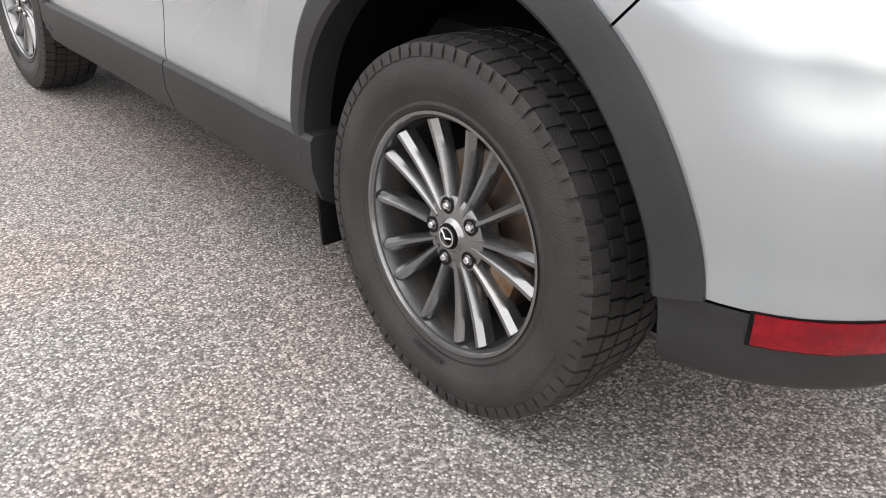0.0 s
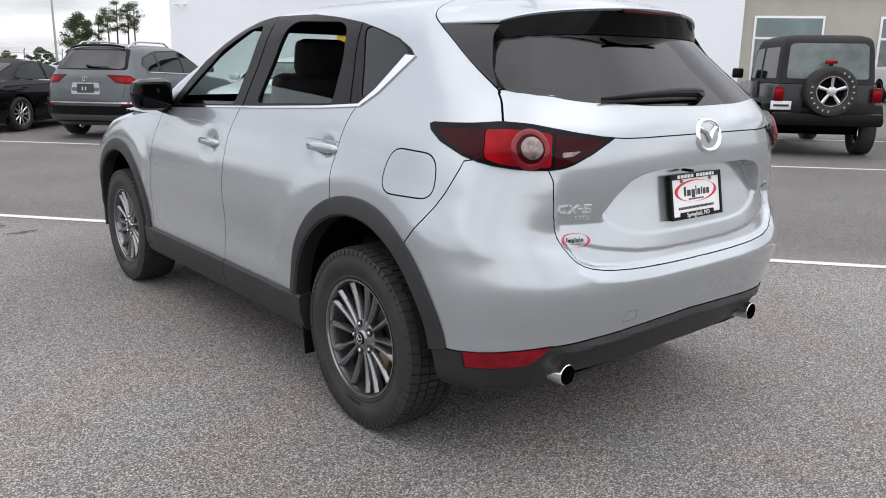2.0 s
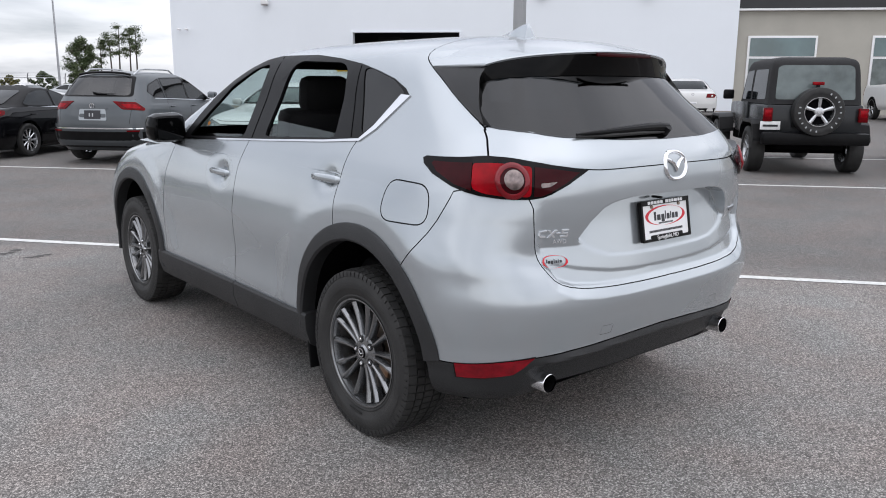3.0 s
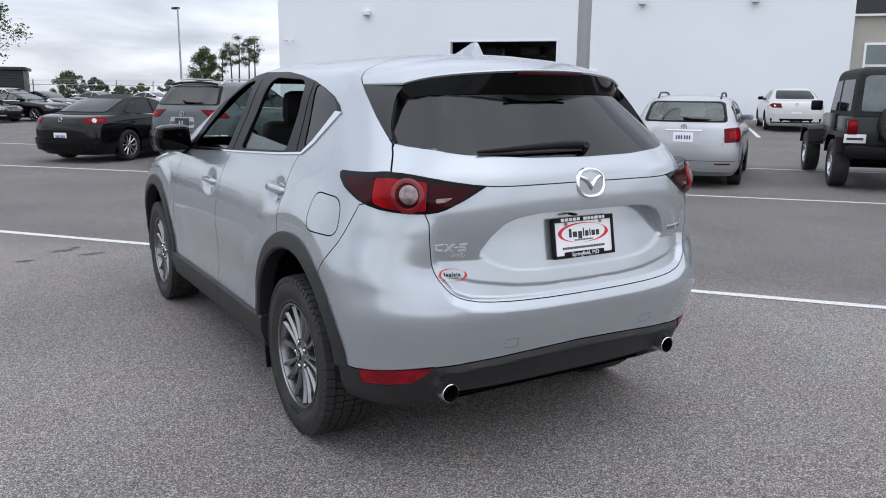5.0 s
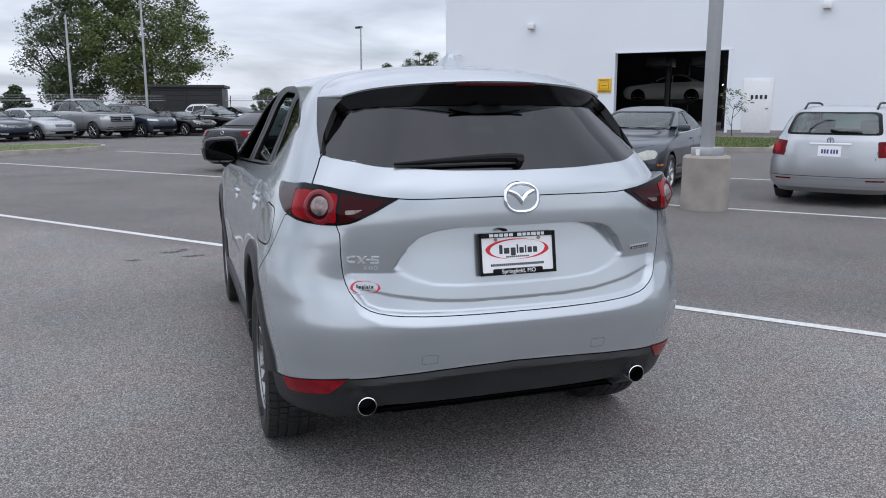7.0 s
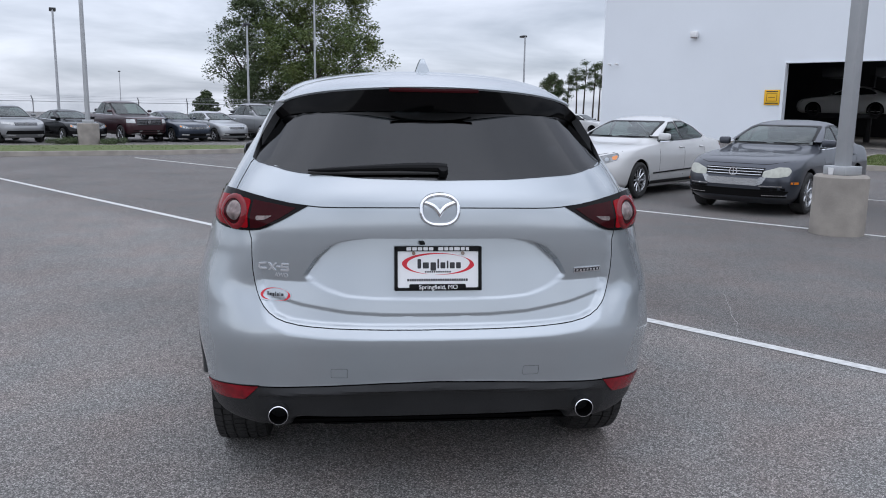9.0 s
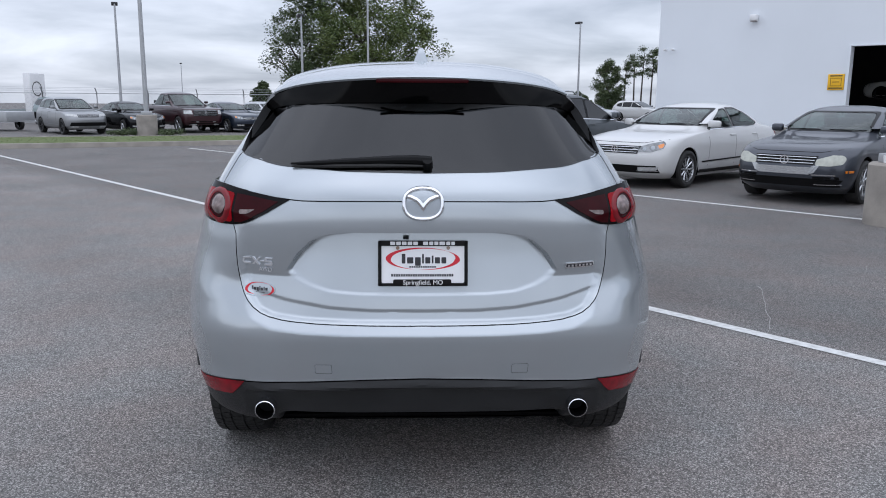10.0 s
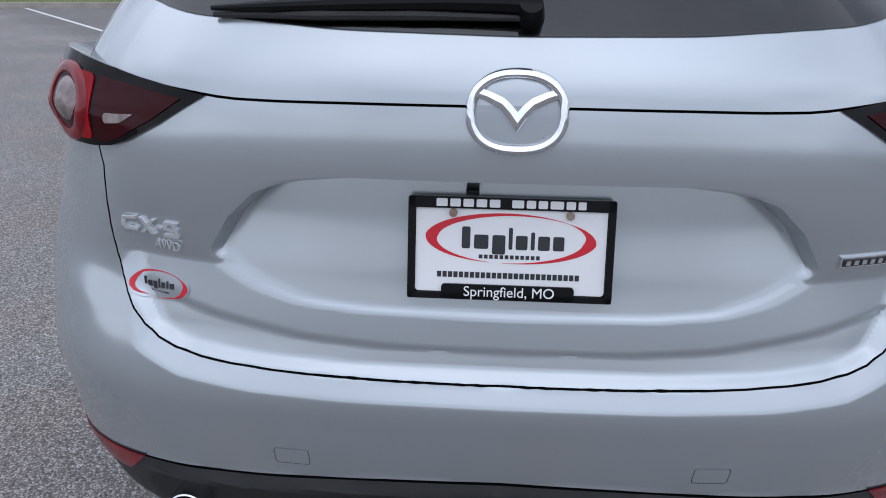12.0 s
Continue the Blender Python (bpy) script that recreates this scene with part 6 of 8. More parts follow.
def vehicle(name, label, kind, paint_mat, front_axle, heading, ky=1.0, kx=1.0, kz=1.0, near=False, rim=None, spokes=10, soft=False, facing="front", rails=False, category="car", group="", pane=None, lamp="dark"):
    """A parked vehicle with its front axle over a place of the lot. Its own frame: rear axle at the origin, bonnet along +y."""
    d = SHAPES[kind]
    h = Vector(heading).normalized()
    rear = Vector(front_axle) - h * d["wb"] * ky
    root = thing(name, label, category, Matrix.Translation((rear.x, rear.y, rise(rear.x, rear.y))) @ pose(0, 0, 0, 0, 0, math.degrees(math.atan2(-h.x, h.y))), group)
    rows = [(z * kz, w * kx, a * ky, b * ky, q) for z, w, a, b, q in d["rows"]]
    lo, hi = rows[0][0], rows[-1][0]
    skin = Skin(rows, even_levels(rows, 72 if near else 34), 30 if near else 14, 14 if near else 8, 14 if near else 8, 0.6, 0.7, shape=d.get("shape"))
    S = lambda pts: [(y * ky, z * kz) for y, z in pts]
    X = lambda pts: [(x * kx, z * kz) for x, z in pts]
    st, gs = (0.10, 0.07) if near else (0.3, 0.15)
    glassy = pane or (CAR_GLASS if near else None)
    see_through = near and not soft
    if near:
        tools = []
        for y in (0.0, d["wb"] * ky):
            w = d["r"] + 0.05
            arc = [(y + w * math.cos(a), d["r"] + w * math.sin(a)) for a in np.linspace(-0.4, math.pi + 0.4, 22)]
            tools += [prism(arc, "side", -1.3, -0.52), prism(arc, "side", 0.52, 1.3)]
        if see_through:
            tools += [prism(rounded(S(w), 0.03), "side", -1.3, 1.3) for w in d["side"]]
            tools.append(prism(rounded(X(d["screen"]), 0.06), "rear", 1.15 * ky, 4.0))
            tools.append(prism(rounded(X(d["back"]), 0.06), "rear", -2.0, 0.45 * ky if kind == "sedan" else -0.1))
        hollow(skin, tools, paint_mat, root)
        if see_through:
            cabin(root, d, kx, ky, kz)
    else:
        part("body", mesh_of("body", skin.verts, skin.faces, 40), paint_mat, root)
    panes = skin
    if soft:
        panes = Skin([(z, w + 0.006, a - 0.006, b + 0.004, q) for z, w, a, b, q in rows], np.linspace(1.05 * kz, hi + 0.004, 16), 14, 10, 10, 0.6, 0.7)
        part("soft_top", mesh_of("soft_top", panes.verts, panes.faces), SOFT_TOP, root, "folding black fabric roof")
    lift = 0.001 if see_through else 0.010
    side_mat = glassy if see_through else DIM_GLASS
    for view in ("left", "right"):
        sg = -1 if view == "left" else 1
        for w in d["side"]:
            part("side_window", panes.patch(rounded(scaled(S(w), 1.02), 0.03), view, lift, 0.004 if see_through else 0.02, gs), side_mat, root)
            if near:
                o = rounded(scaled(S(w), 1.07, 1.11), 0.035)
                part("window_trim", panes.patch(o, view, lift + 0.002, 0.006, gs, [rounded(S(w), 0.03, 2)]), BLACK_TRIM, root, "black window trim")
        if near:
            for y in d["seams"]:
                part("door_joint", skin.patch(S([(y, 0.36), (y + 0.007, 0.36), (y - 0.02, d["handle"] - 0.1), (y + 0.01, d["handle"] + 0.11), (y + 0.003, d["handle"] + 0.11), (y - 0.027, d["handle"] - 0.1)]), view, 0.0015, 0.004, 0.12), BLACK_TRIM, root)
            for y in d["seams"][:2]:
                q, nr = skin.hit((y + 0.13) * ky, d["handle"] * kz, view)
                bm = bmesh.new()
                tube(bm, [q + Vector((nr.x * 0.004, -0.09, 0)), q + Vector((nr.x * 0.026, -0.06, 0)), q + Vector((nr.x * 0.026, 0.06, 0)), q + Vector((nr.x * 0.004, 0.09, 0))], 0.012, 8)
                part("door_handle", bm, paint_mat, root)
            part("sill_trim", skin.patch(S([(0.46, 0.24), (d["wb"] - 0.46, 0.24), (d["wb"] - 0.46, 0.30), (0.46, 0.30)]), view, 0.010, 0.02, 0.3), BLACK_TRIM, root)
            part("side_moulding", skin.patch(S([(0.50, 0.46), (d["wb"] - 0.50, 0.43), (d["wb"] - 0.50, 0.455), (0.50, 0.485)]), view, 0.008, 0.012, 0.2), MIRROR_GREY if kind == "suv" else BLACK_TRIM, root)
            b = [(d["side"][0][0][0] + 0.03, d["side"][0][0][1] - 0.030), (d["side"][-1][1][0], d["side"][-1][1][1] - 0.030), (d["side"][-1][1][0], d["side"][-1][1][1] - 0.016), (d["side"][0][0][0] + 0.03, d["side"][0][0][1] - 0.016)]
            part("belt_trim", skin.patch(S(b), view, 0.006, 0.01, 0.2), CHROME, root, "bright belt trim")
        my, mz = d["mirror"]
        q, nr = skin.hit(my * ky, mz * kz, view)
        bm = boxed(-0.11, 0.10, -0.06, 0.06, -0.065, 0.065, 0.04)
        for v in bm.verts:
            v.co.z *= 1.0 - 1.2 * max(0.0, sg * v.co.x)
            v.co.y -= 0.25 * sg * v.co.x
        mir = part("door_mirror", bm, paint_mat if near else BLACK_TRIM, root, at=pose(q.x + sg * 0.13, my * ky, mz * kz + 0.05))
        if near:
            part("mirror_glass", boxed(-0.08, 0.08, -0.064, -0.058, -0.045, 0.045, 0.002), MIRROR_GREY, mir, at=pose(0, 0, 0, 0, 0, -14 * sg))
        for y in (0.0, d["wb"] * ky):
            w = d["r"] + 0.05
            q, nr = skin.hit(y, d["r"] + w + 0.02, view)
            e = abs(q.x)
            if near:
                verts, faces = [], []
                for i, a in enumerate(np.linspace(-0.35, math.pi + 0.35, 20)):
                    for x in (e - 0.01, 0.50):
                        verts.append((sg * x, y + (w + 0.003) * math.cos(a), d["r"] + (w + 0.003) * math.sin(a)))
                faces = [(2 * i, 2 * i + 1, 2 * i + 3, 2 * i + 2) for i in range(19)] + [tuple(2 * i + 1 for i in range(20))]
                part("wheel_liner", bm_from(verts, faces), DARK, root)
            else:
                arc = [(y + w * math.cos(a), d["r"] + w * math.sin(a)) for a in np.linspace(-0.1, math.pi + 0.1, 20)]
                arc = [(y + w, lo + 0.02)] + arc + [(y - w, lo + 0.02)]
                part("wheel_well", skin.patch([(a, max(b, lo + 0.01)) for a, b in arc], view, 0.010, 0.03, 0.12), DARK, root)
            make_wheel(root, pose(sg * (e - 0.10), y, d["r"], 20, 0, 0 if sg < 0 else 180), d["r"], 0.22, d["r"] * 0.67, "plain", rim or ALLOY, spokes)
    # lamps
    row = min(rows, key=lambda r: abs(r[0] - d["head"][0][1]))
    for sg in (1, -1):
        if near and "nose" in d and facing == "front":
            y0 = row[3] - 0.137 - 0.805 * row[1]
            nv = (sg, y0)
            o = d["nose"][0 if lamp == "dark" else 1]
            hl = part("headlamp", skin.patch(rounded(o, 0.03), nv, 0.008, 0.03, 0.04), HEAD_DARK if lamp == "dark" else CLOUDY, root, "clear lamp with a dark reflector" if lamp == "dark" else "clouded yellowed headlamp")
            if lamp == "dark":
                for r0, z0, rad in ((0.20, 0.700, 0.030), (0.07, 0.722, 0.036)):
                    q, nr = skin.hit(r0, z0 * kz, nv)
                    v, f = lathe([(0.0, 0.012), (rad * 0.55, 0.011), (rad, 0.010), (rad * 1.1, 0.006)], 20)
                    part("projector", mesh_of("projector", v, f), MIRROR_GREY, hl, at=Matrix.Translation(q) @ nr.to_track_quat("X", "Z").to_matrix().to_4x4())
                part("amber_cell", skin.patch([(-0.02, 0.765), (-0.115, 0.795), (-0.125, 0.77), (-0.09, 0.725), (-0.03, 0.715)], nv, 0.0095, 0.004, 0.04), AMBER, hl, "amber indicator")
        else:
            f = [(sg * x, z) for x, z in X(d["head"])]
            part("headlamp", skin.patch(f, "front", 0.014, 0.04, 0.05 if near else 0.12), HEADLAMP, root, "clear headlamp")
        if near and facing == "rear":
            cv = "corner_right" if sg > 0 else "corner_left"
            tl = part("tail_lamp", skin.patch(rounded([(r, z * kz) for r, z in d["tail_corner"]], 0.02), cv, 0.010, 0.03, 0.04), DEEP_RED, root, "dark red tail lamp")
            part("bright_cell", skin.patch(rounded(scaled([(r, z * kz) for r, z in d["tail_corner"]], 0.62, 0.5), 0.02), cv, 0.012, 0.004, 0.04), RED_LENS, tl, "bright red cell")
            if soft:
                part("reversing_lens", skin.patch([(0.10 + 0.045 * math.cos(a), 0.93 * kz + 0.045 * math.sin(a)) for a in np.linspace(0, 2 * math.pi, 16, endpoint=False)], cv, 0.014, 0.004, 0.04), HEADLAMP, tl, "round clear lens")
        else:
            f = [(sg * x, z) for x, z in X(d["tail"])]
            part("tail_lamp", skin.patch(f, "rear", 0.016, 0.05, 0.12), DEEP_RED, root, "red tail lamp")
    part("windscreen", panes.patch(rounded(scaled(X(d["screen"]), 1.02), 0.06), "front", 0.001 if see_through else 0.014, 0.004 if see_through else 0.02, 0.08), glassy if see_through else FAR_GLASS, root)
    part("back_window", panes.patch(rounded(scaled(X(d["back"]), 1.02), 0.06), "rear", 0.001 if see_through else 0.014, 0.004 if see_through else 0.02, 0.07), glassy if see_through else DIM_GLASS, root)
    if see_through:
        for vw, k in (("front", "screen"), ("rear", "back")):
            part("glass_border", panes.patch(rounded(scaled(X(d[k]), 1.03, 1.05), 0.06), vw, 0.003, 0.006, gs, [rounded(scaled(X(d[k]), 0.955, 0.92), 0.06, 2)]), BLACK_TRIM, root)
    if facing == "front":
        gr = part("grille", skin.patch(X(d["grille"]), "front", 0.012, 0.025, gs), BLACK_TRIM, root, "black grille")
        part("air_intake", skin.patch(X(d["intake"]), "front", 0.012, 0.025, gs), BLACK_TRIM, root, "black lower intake")
        gx = d["grille"]
        zc = (gx[0][1] + gx[2][1]) / 2 * kz
        n = 3
        for k in range(n):
            t = (k + 0.5) / n
            z = (gx[0][1] + (gx[2][1] - gx[0][1]) * t) * kz
            wx = (gx[1][0] + (gx[2][0] - gx[1][0]) * t) * kx * 0.97
            part("grille_bar", skin.patch([(-wx, z - 0.0045), (wx, z - 0.0045), (wx, z + 0.0045), (-wx, z + 0.0045)], "front", 0.018, 0.012, 0.07), ALLOY, gr, "chrome grille bar")
        q, nr = skin.hit(0, zc, "front")
        v, f = lathe([(0.050, 0.0), (0.056, -0.008), (0.064, -0.008), (0.066, 0.010), (0.050, 0.010)], 24, True)
        bd = part("front_badge", mesh_of("front_badge", v, f), CHROME, root, "round chrome badge", Matrix.Translation(q + Vector((0, 0.022, 0))) @ pose(0, 0, 0, 0, 0, 90))
        part("badge_bar", boxed(-0.004, 0.006, -0.008, 0.008, -0.05, 0.05), CHROME, bd)
        if near:
            for sg in (1, -1):
                fg = part("fog_lamp", skin.patch(rounded([(sg * 0.46, 0.335), (sg * 0.74, 0.345), (sg * 0.78, 0.40), (sg * 0.46, 0.395)], 0.015), "front", 0.016, 0.02, 0.08), HEADLAMP if lamp == "dark" else BLACK_TRIM, root, "fog lamp in the bumper")
                part("fog_trim", skin.patch([(sg * 0.44, 0.325), (sg * 0.76, 0.330), (sg * 0.76, 0.338), (sg * 0.44, 0.334)], "front", 0.019, 0.02, 0.08), CHROME, fg, "chrome strip")
            part("bonnet_joint", skin.patch(X([(-0.80, 0.86), (-0.5, 0.80), (0.5, 0.80), (0.80, 0.86), (0.80, 0.868), (0.5, 0.807), (-0.5, 0.807), (-0.80, 0.868)]), "front", 0.0015, 0.004, 0.1), BLACK_TRIM, root)
            for sg in (1, -1):
                q, nr = skin.hit(0.35 * sg, d["screen"][0][1] * kz + 0.012, "front")
                bm = bmesh.new()
                tube(bm, [q + nr * 0.012 + Vector((x, 0, 0)) for x in (-0.28, 0.28)], 0.008, 6)
                part("wiper", bm, BLACK_TRIM, root)
    else:
        z = d["plate"] * kz
        bz = d["bump"] * kz
        bp = [(-0.82, 0.34), (0.82, 0.34), (0.83, bz - 0.03), (0.81, bz), (-0.81, bz), (-0.83, bz - 0.03)]
        rb = part("rear_bumper", skin.patch(X(bp), "rear", 0.032, 0.05, 0.06 if near else 0.15), paint_mat, root)
        if kind != "suv":
            part("bumper_trim", skin.patch(X([(-0.76, 0.30), (0.76, 0.30), (0.80, 0.44), (-0.80, 0.44)]), "rear", 0.036, 0.02, st), BLACK_TRIM if kind != "wagon" else paint_mat, root, "dark lower bumper" if kind != "wagon" else "")
        if kind == "suv":
            part("bumper_strip", skin.patch(X([(-0.84, 0.645), (0.84, 0.645), (0.84, 0.665), (-0.84, 0.665)]), "rear", 0.038, 0.012, 0.08), CHROME, rb, "bright bumper strip")
            part("bumper_panel", skin.patch(X([(-0.84, 0.34), (0.84, 0.34), (0.86, 0.60), (-0.86, 0.60)]), "rear", 0.037, 0.02, 0.1), BLACK_TRIM, rb, "dark plastic lower bumper")
            bm = bmesh.new()
            q = [skin.hit(x, -0.34, "top")[0] for x in np.linspace(-0.50, 0.50, 9)]
            for p in q:
                p.z += 0.01
            tube(bm, [p + Vector((0, -0.10, -0.01)) for p in q], 0.022, 8)
            part("roof_spoiler", bm, BLACK_TRIM, root, "black roof spoiler")
            for sg in (1, -1):
                part("bumper_reflector", skin.patch([(sg * 0.62, 0.60), (sg * 0.80, 0.60), (sg * 0.80, 0.625), (sg * 0.62, 0.625)], "rear", 0.038, 0.01, 0.08), DEEP_RED, rb)
        if kind == "wagon":
            part("bumper_joint", skin.patch(X([(-0.86, 0.455), (0.86, 0.455), (0.86, 0.462), (-0.86, 0.462)]), "rear", 0.034, 0.006, 0.08), BLACK_TRIM, rb)
            for sg in (1, -1):
                part("bumper_reflector", skin.patch([(sg * 0.50, 0.405), (sg * 0.72, 0.405), (sg * 0.72, 0.425), (sg * 0.50, 0.425)], "rear", 0.038, 0.01, 0.08), DEEP_RED, rb)
        # boot lid or tailgate joints and plate recess
        if near:
            tx = 0.60 if kind != "suv" else 0.66
            zt = d["back"][1][1] * kz - 0.05
            for sg in (1, -1):
                part("tailgate_joint", skin.patch([(sg * tx, bz + 0.01), (sg * (tx + 0.006), bz + 0.01), (sg * (tx + 0.056), zt), (sg * (tx + 0.05), zt)], "rear", 0.0015, 0.004, 0.08), BLACK_TRIM, root)
            part("plate_recess", skin.patch(rounded([(-0.27, z - 0.10), (0.27, z - 0.10), (0.25, z + 0.10), (-0.25, z + 0.10)], 0.03), "rear", 0.003, 0.004, 0.1), MIRROR_GREY if kind == "suv" else paint_mat, root)
            part("plate_lip", skin.patch([(-0.28, z + 0.10), (0.28, z + 0.10), (0.28, z + 0.118), (-0.28, z + 0.118)], "rear", 0.014, 0.016, 0.1), CHROME if kind == "wagon" else paint_mat, root)
        dark_plate = kind == "suv"
        pl = part("rear_plate", skin.patch([(-0.155, z - 0.075), (0.155, z - 0.075), (0.155, z + 0.075), (-0.155, z + 0.075)], "rear", 0.010, 0.012, 0.2), INK if dark_plate else WHITE, root, "black plate frame with a pale mark" if dark_plate else "white number plate with dark bars")
        for k in range(2 if dark_plate else 6):
            x = -0.06 + 0.06 * k if dark_plate else -0.11 + 0.038 * k + (0.012 if k > 2 else 0)
            part("plate_bar", skin.patch([(x, z - 0.035), (x + 0.024, z - 0.035), (x + 0.024, z + 0.025), (x, z + 0.025)], "rear", 0.0125, 0.002, 0.2), GALV if dark_plate else PLATE_BLUE, pl)
        q, nr = skin.hit(0, z + (0.155 if kind != "sedan" else 0.33), "rear")
        v, f = lathe([(0.036, 0.0), (0.040, -0.006), (0.048, -0.006), (0.050, 0.008), (0.036, 0.008)], 20, True)
        bd = part("rear_badge", mesh_of("rear_badge", v, f), CHROME, root, "round chrome badge", Matrix.Translation(q + Vector((0, -0.012, 0))) @ pose(0, 0, 0, 0, 0, 90))
        part("badge_bar", boxed(-0.002, 0.006, -0.006, 0.006, -0.038, 0.038), CHROME, bd)
        bm = bmesh.new()
        zb = d["back"][1][1] * kz + 0.05
        pts = []
        for x in (-0.02, 0.10, 0.25, 0.40):
            q, nr = skin.hit(x, zb - 0.02 * (x > 0), "rear")
            pts.append(q + nr * 0.02)
        tube(bm, pts, [0.020, 0.014, 0.011, 0.006], 6)
        if not soft and kind != "sedan":
            part("rear_wiper", bm, BLACK_TRIM, root)
        else:
            bm.free()
    if rails:
        for sg in (-1, 1):
            bm = bmesh.new()
            pts = []
            for i, y in enumerate(np.linspace(-0.35 * ky, 1.2 * ky, 8)):
                q, nr = skin.hit(sg * 0.50 * kx, y, "top")
                pts.append(q + Vector((0, 0, 0.06 if 0 < i < 7 else 0.0)))
            tube(bm, pts, 0.016, 8)
            part("roof_rail", bm, BLACK_TRIM if rails == "black" else ALLOY, root)
    return root, skin


BLACK_PAINT = material("black_paint", (0.004, 0.004, 0.005), 0.06, 0.0, 0.1, 3.0, spec=0.35)
GREY_PAINT = paint("grey_green_paint", (0.068, 0.077, 0.084), 0.6, 0.35)
WHITE_PAINT = paint("white_paint", (0.60, 0.60, 0.59), 0.0, 0.40)
STEEL_PAINT = paint("steel_blue_paint", (0.052, 0.058, 0.072), 0.6, 0.38)
BRIGHT_SILVER = paint("bright_silver_paint", (0.42, 0.435, 0.45), 0.6, 0.36)
MAROON = paint("maroon_paint", (0.035, 0.008, 0.012), 0.3, 0.3)
RED_PAINT = paint("red_paint", (0.28, 0.02, 0.025), 0.3, 0.3)
NAVY = paint("navy_paint", (0.025, 0.035, 0.055), 0.5, 0.3)
MID_GREY = paint("mid_grey_paint", (0.29, 0.297, 0.303), 0.7, 0.36)
TEAL = paint("teal_paint", (0.05, 0.12, 0.12), 0.4, 0.3)

# the row across the lane: tails towards the lane, then two that face it
vehicle("convertible_car", "black convertible with its fabric roof up, tail to the lane", "sedan", BLACK_PAINT, lot(-11.1, 10.55 + 2.58), N, 0.92, 0.95, 0.93, True, ALLOY, 10, True, "rear")
vehicle("sport_utility_car", "dark grey sport utility car with silver roof rails", "suv", GREY_PAINT, lot(-8.1, 10.3 + 2.79), N, 1.0, 1.0, 1.0, True, ALLOY, 5, False, "rear", "silver", pane=PRIVACY)
vehicle("saloon_car", "white saloon car parked nose to the lane", "sedan", WHITE_PAINT, lot(-5.28, 10.4), -N, 1.0, 1.0, 1.0, True, ALLOY, 10)
jetta, jskin = vehicle("saloon_car", "steel grey saloon car with cloudy headlamps", "sedan", STEEL_PAINT, lot(-2.31, 10.38), -N, 0.93, 0.96, 0.985, True, ALLOY, 7, lamp="cloudy")
vehicle("estate_car", "bright silver estate car with black roof rails", "wagon", BRIGHT_SILVER, lot(1.13, 10.6) + Vector((N.x * 0.9945 + N.y * 0.1045, N.y * 0.9945 - N.x * 0.1045, 0)) * 2.58, Vector((N.x * 0.9945 + N.y * 0.1045, N.y * 0.9945 - N.x * 0.1045, 0)), 1.0, 1.0, 1.0, True, ALLOY, 10, False, "rear", "black")
vehicle("sport_utility_car", "black sport utility car at the end of the row", "suv", BLACK_PAINT, lot(7.9, 10.9 + 2.79), N, 1.0, 1.02, 1.02, True, BLACK_ALLOY, 5, False, "rear", pane=PRIVACY)
vehicle("saloon_car", "white saloon car parked by the workshop wall", "sedan", WHITE_PAINT, lot(4.75, 26.9 + 2.8), N, 1.0, 1.0, 1.0, False, ALLOY, 10, False, "rear")
vehicle("pickup_truck", "white pickup truck parked by the showroom", "pickup", WHITE_PAINT, lot(12.6, 24.5), -N, 1.0, 1.0, 1.0, False, ALLOY, 6, category="truck")

# the far row, noses out
far_row = [("sport_utility_car", "silver sport utility car with black wheels", "suv", MID_GREY, 11.0, 1.0, BLACK_ALLOY), ("saloon_car", "black saloon car in the far row", "sedan", BLACK_PAINT, 13.5, 1.0, ALLOY), ("pickup_truck", "maroon pickup truck with a chrome bumper", "pickup", MAROON, 16.0, 1.0, ALLOY),
           ("saloon_car", "black saloon car beside a maroon truck", "sedan", NAVY, 18.2, 1.0, ALLOY), ("hatchback_car", "silver hatchback car in the far row", "wagon", BRIGHT_SILVER, 20.2, 0.92, ALLOY), ("pickup_truck", "grey pickup truck with a black grille", "pickup", MID_GREY, 22.8, 1.0, ALLOY),
           ("sport_utility_car", "dark blue sport utility car", "suv", NAVY, 25.1, 0.98, ALLOY), ("coupe_car", "black low sports car", "sedan", BLACK_PAINT, 27.4, 0.9, ALLOY), ("saloon_car", "black saloon car by the fence", "sedan", BLACK_PAINT, 29.8, 1.0, ALLOY)]
for nm, lb, kd, pm, n_, ky, rm in far_row:
    vehicle(nm, lb, kd, pm, lot(-35.0 + (n_ - 11) * 0.25, n_), U, ky, 1.0 if kd != "wagon" else 0.96, 0.90 if nm == "coupe_car" else 1.0, True, rm, 6, category="truck" if kd == "pickup" else "car", group="far row of parked cars")
